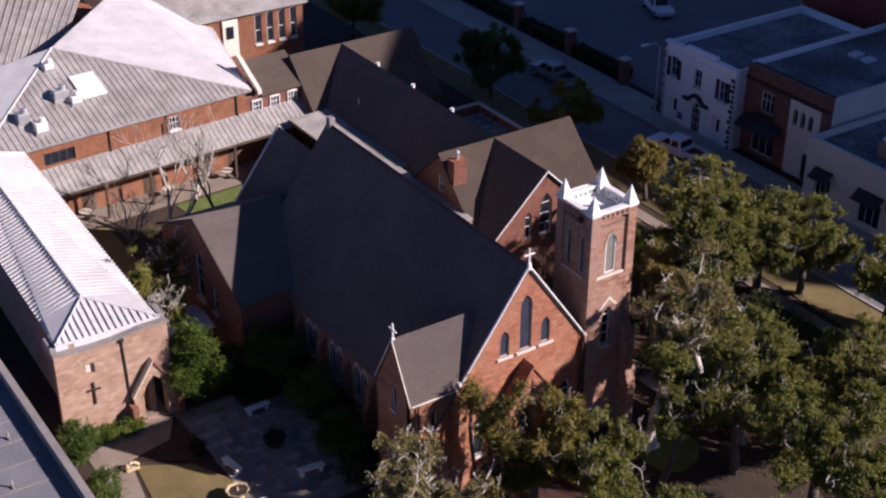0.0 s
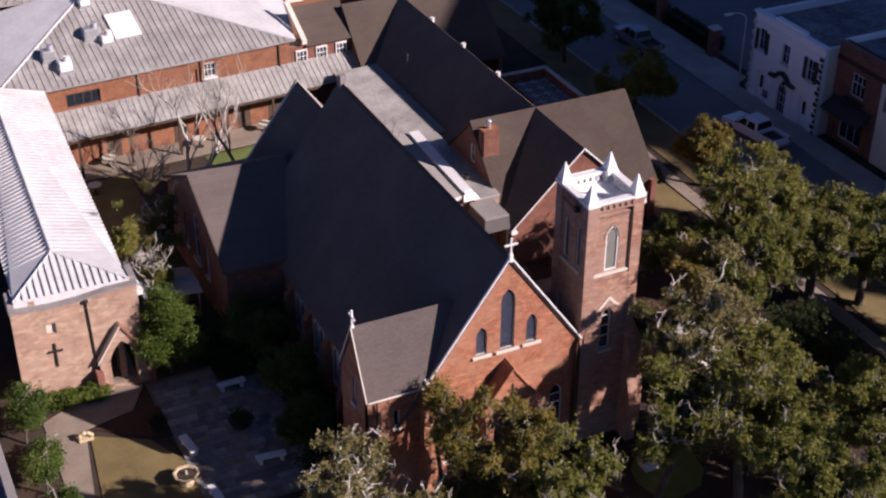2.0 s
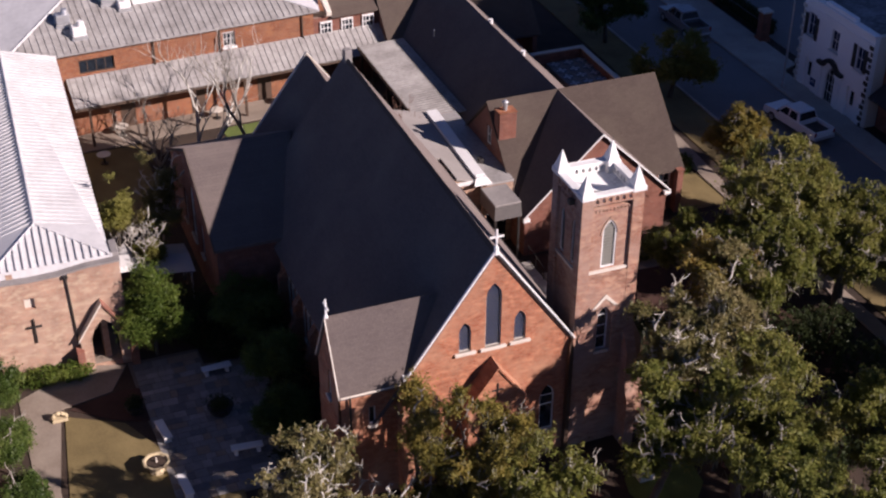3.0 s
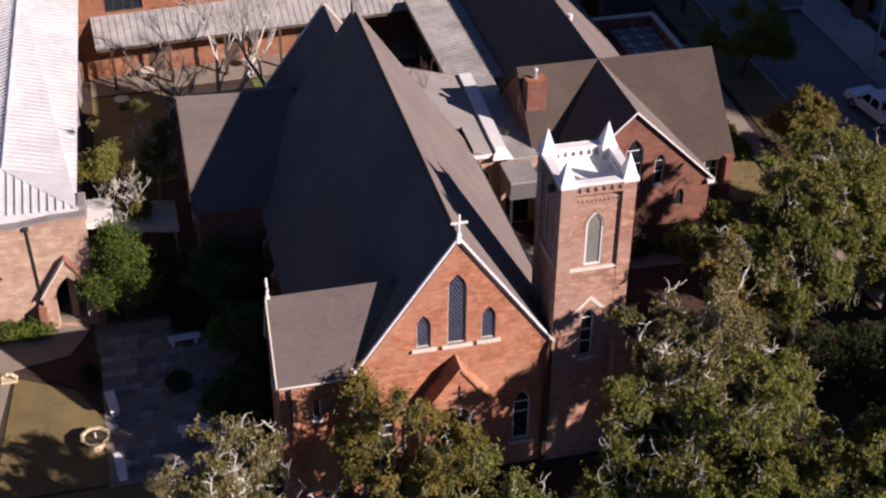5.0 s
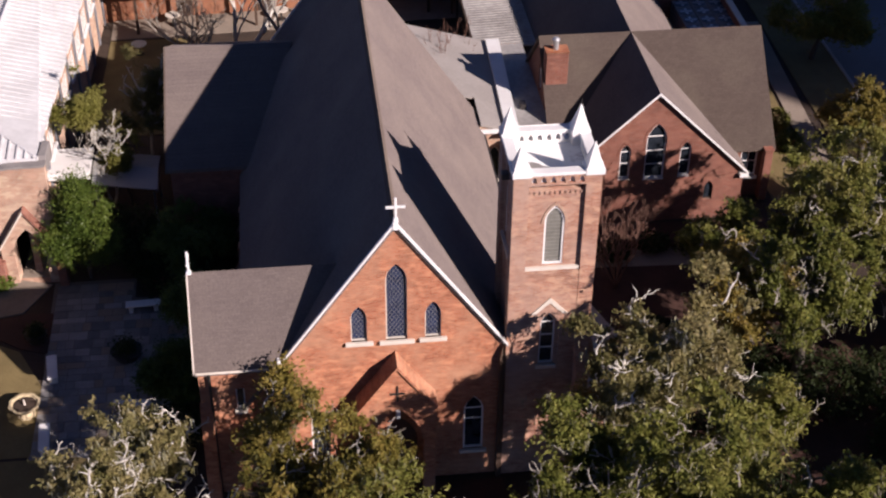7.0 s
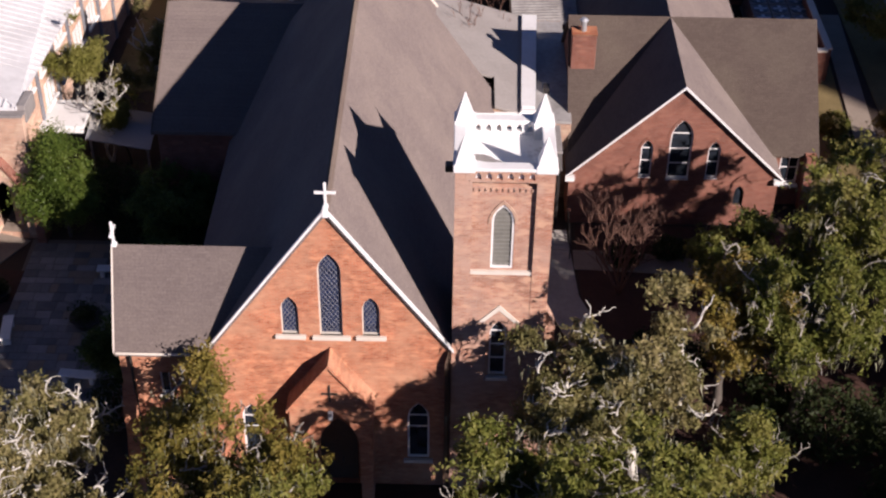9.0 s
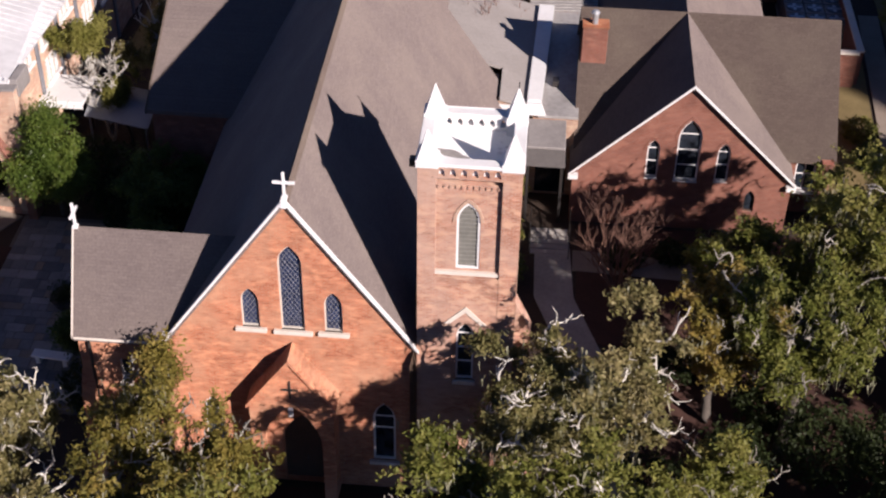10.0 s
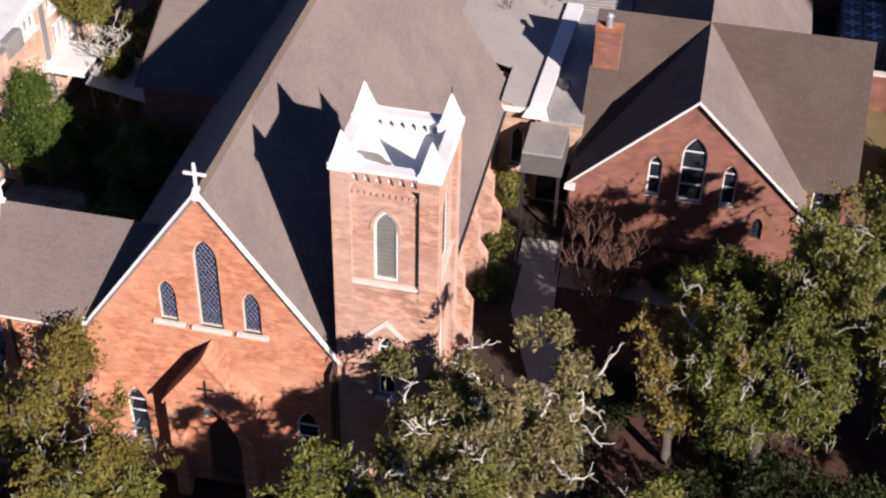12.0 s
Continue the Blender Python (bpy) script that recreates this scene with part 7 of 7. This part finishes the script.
def palm(at, seed):
    rng = np.random.default_rng(seed)
    t = thing("palm", "small dark fan palm in the courtyard", "palm", at, "", local=True)
    tp, _ = limb_path((0, 0, -0.05), (0, 0, 1), 1.4, rng, 0.03, 0.1, 4)
    bm = bmesh.new()
    tube(bm, tp, 0.16, 0.13, 8)
    part("trunk", bm, "brown_bark", t)
    for i in range(26):
        a, e = rng.uniform(0, 2 * math.pi), rng.uniform(-0.2, 1.2)
        bm = bmesh.new()
        d = Vector((math.cos(a) * math.cos(e), math.sin(a) * math.cos(e), math.sin(e)))
        s = d.cross(Z).normalized()
        prev = None
        for k in range(6):
            q = Vector((0, 0, 1.4)) + d * (0.28 * k) - Z * (0.035 * k * k)
            w = 0.16 * math.sin(math.pi * (k + 0.5) / 6.2)
            row = (bm.verts.new(q - s * w), bm.verts.new(q + Z * 0.04), bm.verts.new(q + s * w))
            if prev:
                bm.faces.new((prev[0], prev[1], row[1], row[0]))
                bm.faces.new((prev[1], prev[2], row[2], row[1]))
            prev = row
        part("frond", bm, "box", t)
    return t


palm((-5.4, 33.2, 0), 111)
palm((3.6, 31.6, 0), 112)

# ---- garden furniture and patio ----


def bench(at, turn):
    t = thing("garden_bench", "pale stone slab bench on two block legs", "bench", at, "benches round the patio", turn=turn, local=True)
    part("seat", box(-0.85, 0.85, -0.24, 0.24, 0.38, 0.48, bevel=0.02), "white", t)
    for s in (-1, 1):
        part("leg", box(s * 0.6 - 0.1, s * 0.6 + 0.1, -0.19, 0.19, 0, 0.38, bevel=0.015), "white", t)
    return t


bench((-11.5, 12.8, 0.06), 2)
bench((-15.45, 8.4, 0.06), 98)
bench((-11.6, 5.5, 0.06), -5)
bench((-15.3, 3.7, 0.06), 95)


def planter(x, y, r, lab, leaf="box"):
    t = thing("planter", lab, "planter", (x, y, 0.05), "patio planters", local=True)
    bm = bmesh.new()
    bmesh.ops.create_cone(bm, cap_ends=True, segments=20, radius1=r * 0.7, radius2=r, depth=0.45, matrix=pose(0, 0, 0.225))
    part("pot", bm, "iron", t)
    rng = np.random.default_rng(int(abs(x * 10)))
    p = rng.normal(0, 0.4, (900, 3)) * np.array([r, r, r * 0.7]) + np.array([0, 0, 0.6])
    p = p[p[:, 2] > 0.4]
    ob = new("leaves", quads_mesh("leaves", p, 0.1, rng, leaf))
    ob.parent = t
    return t


planter(-12.1, 9.3, 0.75, "round dark planter with low foliage on the patio")
planter(-16.5, 11.0, 0.55, "dark urn planter with foliage at the bed")


def fountain(x, y):
    t = thing("fountain", "scalloped pale stone fountain basin with water", "fountain", (x, y, 0.05), local=True)
    n = 48
    prof = [(0.38, 0.0), (0.32, 0.3), (0.4, 0.42), (0.6, 0.58), (0.66, 0.68), (0.56, 0.68), (0.5, 0.58), (0.0, 0.54)]
    bm = bmesh.new()
    rings = []
    for i in range(n):
        a = 2 * math.pi * i / n
        k = 1 + 0.09 * abs(math.sin(4 * a))
        rings.append([bm.verts.new((r * k * math.cos(a), r * k * math.sin(a), z)) for r, z in prof[:-1]])
    for i in range(n):
        a, b = rings[i], rings[(i + 1) % n]
        for j in range(len(a) - 1):
            bm.faces.new((a[j], a[j + 1], b[j + 1], b[j]))
    bmesh.ops.holes_fill(bm, edges=bm.edges[:], sides=0)
    part("basin", bm, "sandstone", t, smooth=False)
    part("water", rod((0, 0, 0.5), (0, 0, 0.6), 0.53, sides=32), "soil", t, "brown still water")
    part("spout", rod((0, 0, 0.6), (0, 0, 0.9), 0.06, 0.03), "stone", t)
    return t


fountain(-16.35, 5.75)
st = thing("garden_ornament", "low weathered brown stone ornament beside the path", "ornament", (-20.5, 11.7, 0.05), local=True)
part("plinth", box(-0.42, 0.42, -0.22, 0.22, 0, 0.16, bevel=0.03), "sandstone", st)
bm = bmesh.new()
tube_pts = [(-0.4, 0, 0.2), (-0.2, 0.05, 0.42), (0.08, 0.04, 0.46), (0.3, 0, 0.34), (0.42, -0.04, 0.2)]
for p, q in zip(tube_pts, tube_pts[1:]):
    rod(p, q, 0.12, 0.1, sides=9, bm=bm)
part("ornament", bm, "sandstone", st, smooth=True)


def obelisk(x, y, h, lab):
    t = thing("obelisk", lab, "monument", (x, y, 0), local=True)
    part("base", box(-0.42, 0.42, -0.42, 0.42, 0, 0.4, bevel=0.03), "stone", t)
    part("die", box(-0.3, 0.3, -0.3, 0.3, 0.4, 0.8, bevel=0.02), "stone", t)
    bm = bmesh.new()
    bmesh.ops.create_cone(bm, cap_ends=True, segments=4, radius1=0.3, radius2=0.18, depth=h - 1.0, matrix=pose(0, 0, 0.8 + (h - 1.0) / 2, 0, 0, 45))
    bmesh.ops.create_cone(bm, cap_ends=True, segments=4, radius1=0.18, radius2=0.01, depth=0.2, matrix=pose(0, 0, h - 0.1, 0, 0, 45))
    part("shaft", bm, "stone", t)
    return t


obelisk(7.2, -3.7, 3.2, "weathered pale stone obelisk on the lawn")
for i, (x, y, turn) in enumerate(((10.6, -1.6, 12), (12.4, -6.2, 80), (11.8, -2.8, 40))):
    g = thing("memorial_stone", "dark upright memorial slab on the lawn", "monument", (x, y, 0), "churchyard stones", turn=turn, local=True)
    part("slab", box(-0.45, 0.45, -0.1, 0.1, 0.1, 1.1, bevel=0.04), "render", g)
    part("foot", box(-0.55, 0.55, -0.2, 0.2, 0, 0.14, bevel=0.02), "render", g)
sb = thing("bus_shelter", "dark framed street furniture by the footpath", "shelter", (26.9, -3.4, 0), turn=-20, local=True)
part("frame", box(-0.5, 0.5, -0.2, 0.2, 0.1, 1.6, bevel=0.04), "iron", sb)
part("shelf", box(-0.6, 0.6, -0.3, 0.3, 0, 0.12), "concrete", sb)
part("pale_end", box(-0.3, 0.3, -0.26, -0.21, 0.3, 0.6), "white", sb)
for x, y in ((-13.2, 39.6), (-11.2, 43.5), (-4.0, 43.6), (1.5, 44.0)):
    tb = thing("cafe_table", "small pale round table in the courtyard", "table", (x, y, 0.05), "courtyard tables", local=True)
    part("tabletop", rod((0, 0, 0.7), (0, 0, 0.75), 0.5, sides=20), "stone", tb)
    part("pedestal", rod((0, 0, 0), (0, 0, 0.7), 0.06), "iron", tb)
    part("foot", rod((0, 0, 0), (0, 0, 0.05), 0.3, sides=12), "iron", tb)

# ---- patio flagstones ----
setting("patio_bed", flat([(-16.0, 2.6), (-9.2, 2.6), (-9.0, 13.7), (-12.0, 13.9), (-12.0, 15.5), (-16.1, 15.5), (-16.0, 9.9), (-15.8, 7.4)], 0.005, 0.04), "joint", "sandy joints under the patio stones", "paving")
patio = thing("patio", "patio of mottled blue-grey and buff flagstones", "paving", (-12.5, 8.2, 0), kind="structure")
rng = random.Random(5)
flags = {}
tones = ("flag", "flag", "flag_dark", "flag_pale", "path", "flag", "flag_pale")
y = 2.75
while y < 15.0:
    d = rng.choice((0.45, 0.55, 0.65))
    x = -15.9
    while x < (-9.4 if y < 13.2 else -12.4):
        w = rng.choice((0.4, 0.55, 0.7, 0.9))
        mat = rng.choice(tones)
        key = (w, d, mat)
        if key not in flags:
            bm = box(-w / 2 + 0.015, w / 2 - 0.015, -d / 2 + 0.015, d / 2 - 0.015, -0.02, 0.02, bevel=0.008)
            me = bpy.data.meshes.new("flagstone")
            bm.to_mesh(me)
            bm.free()
            me.materials.append(M[mat])
            flags[key] = me
        ob = new("flagstone", flags[key])
        ob.parent = patio
        ob.matrix_parent_inverse = patio.matrix_basis.inverted()
        ob.matrix_basis = pose(x + w / 2, y + d / 2, 0.05 + rng.uniform(-0.004, 0.004), rng.uniform(-0.4, 0.4), rng.uniform(-0.4, 0.4), 0)
        x += w
    y += d
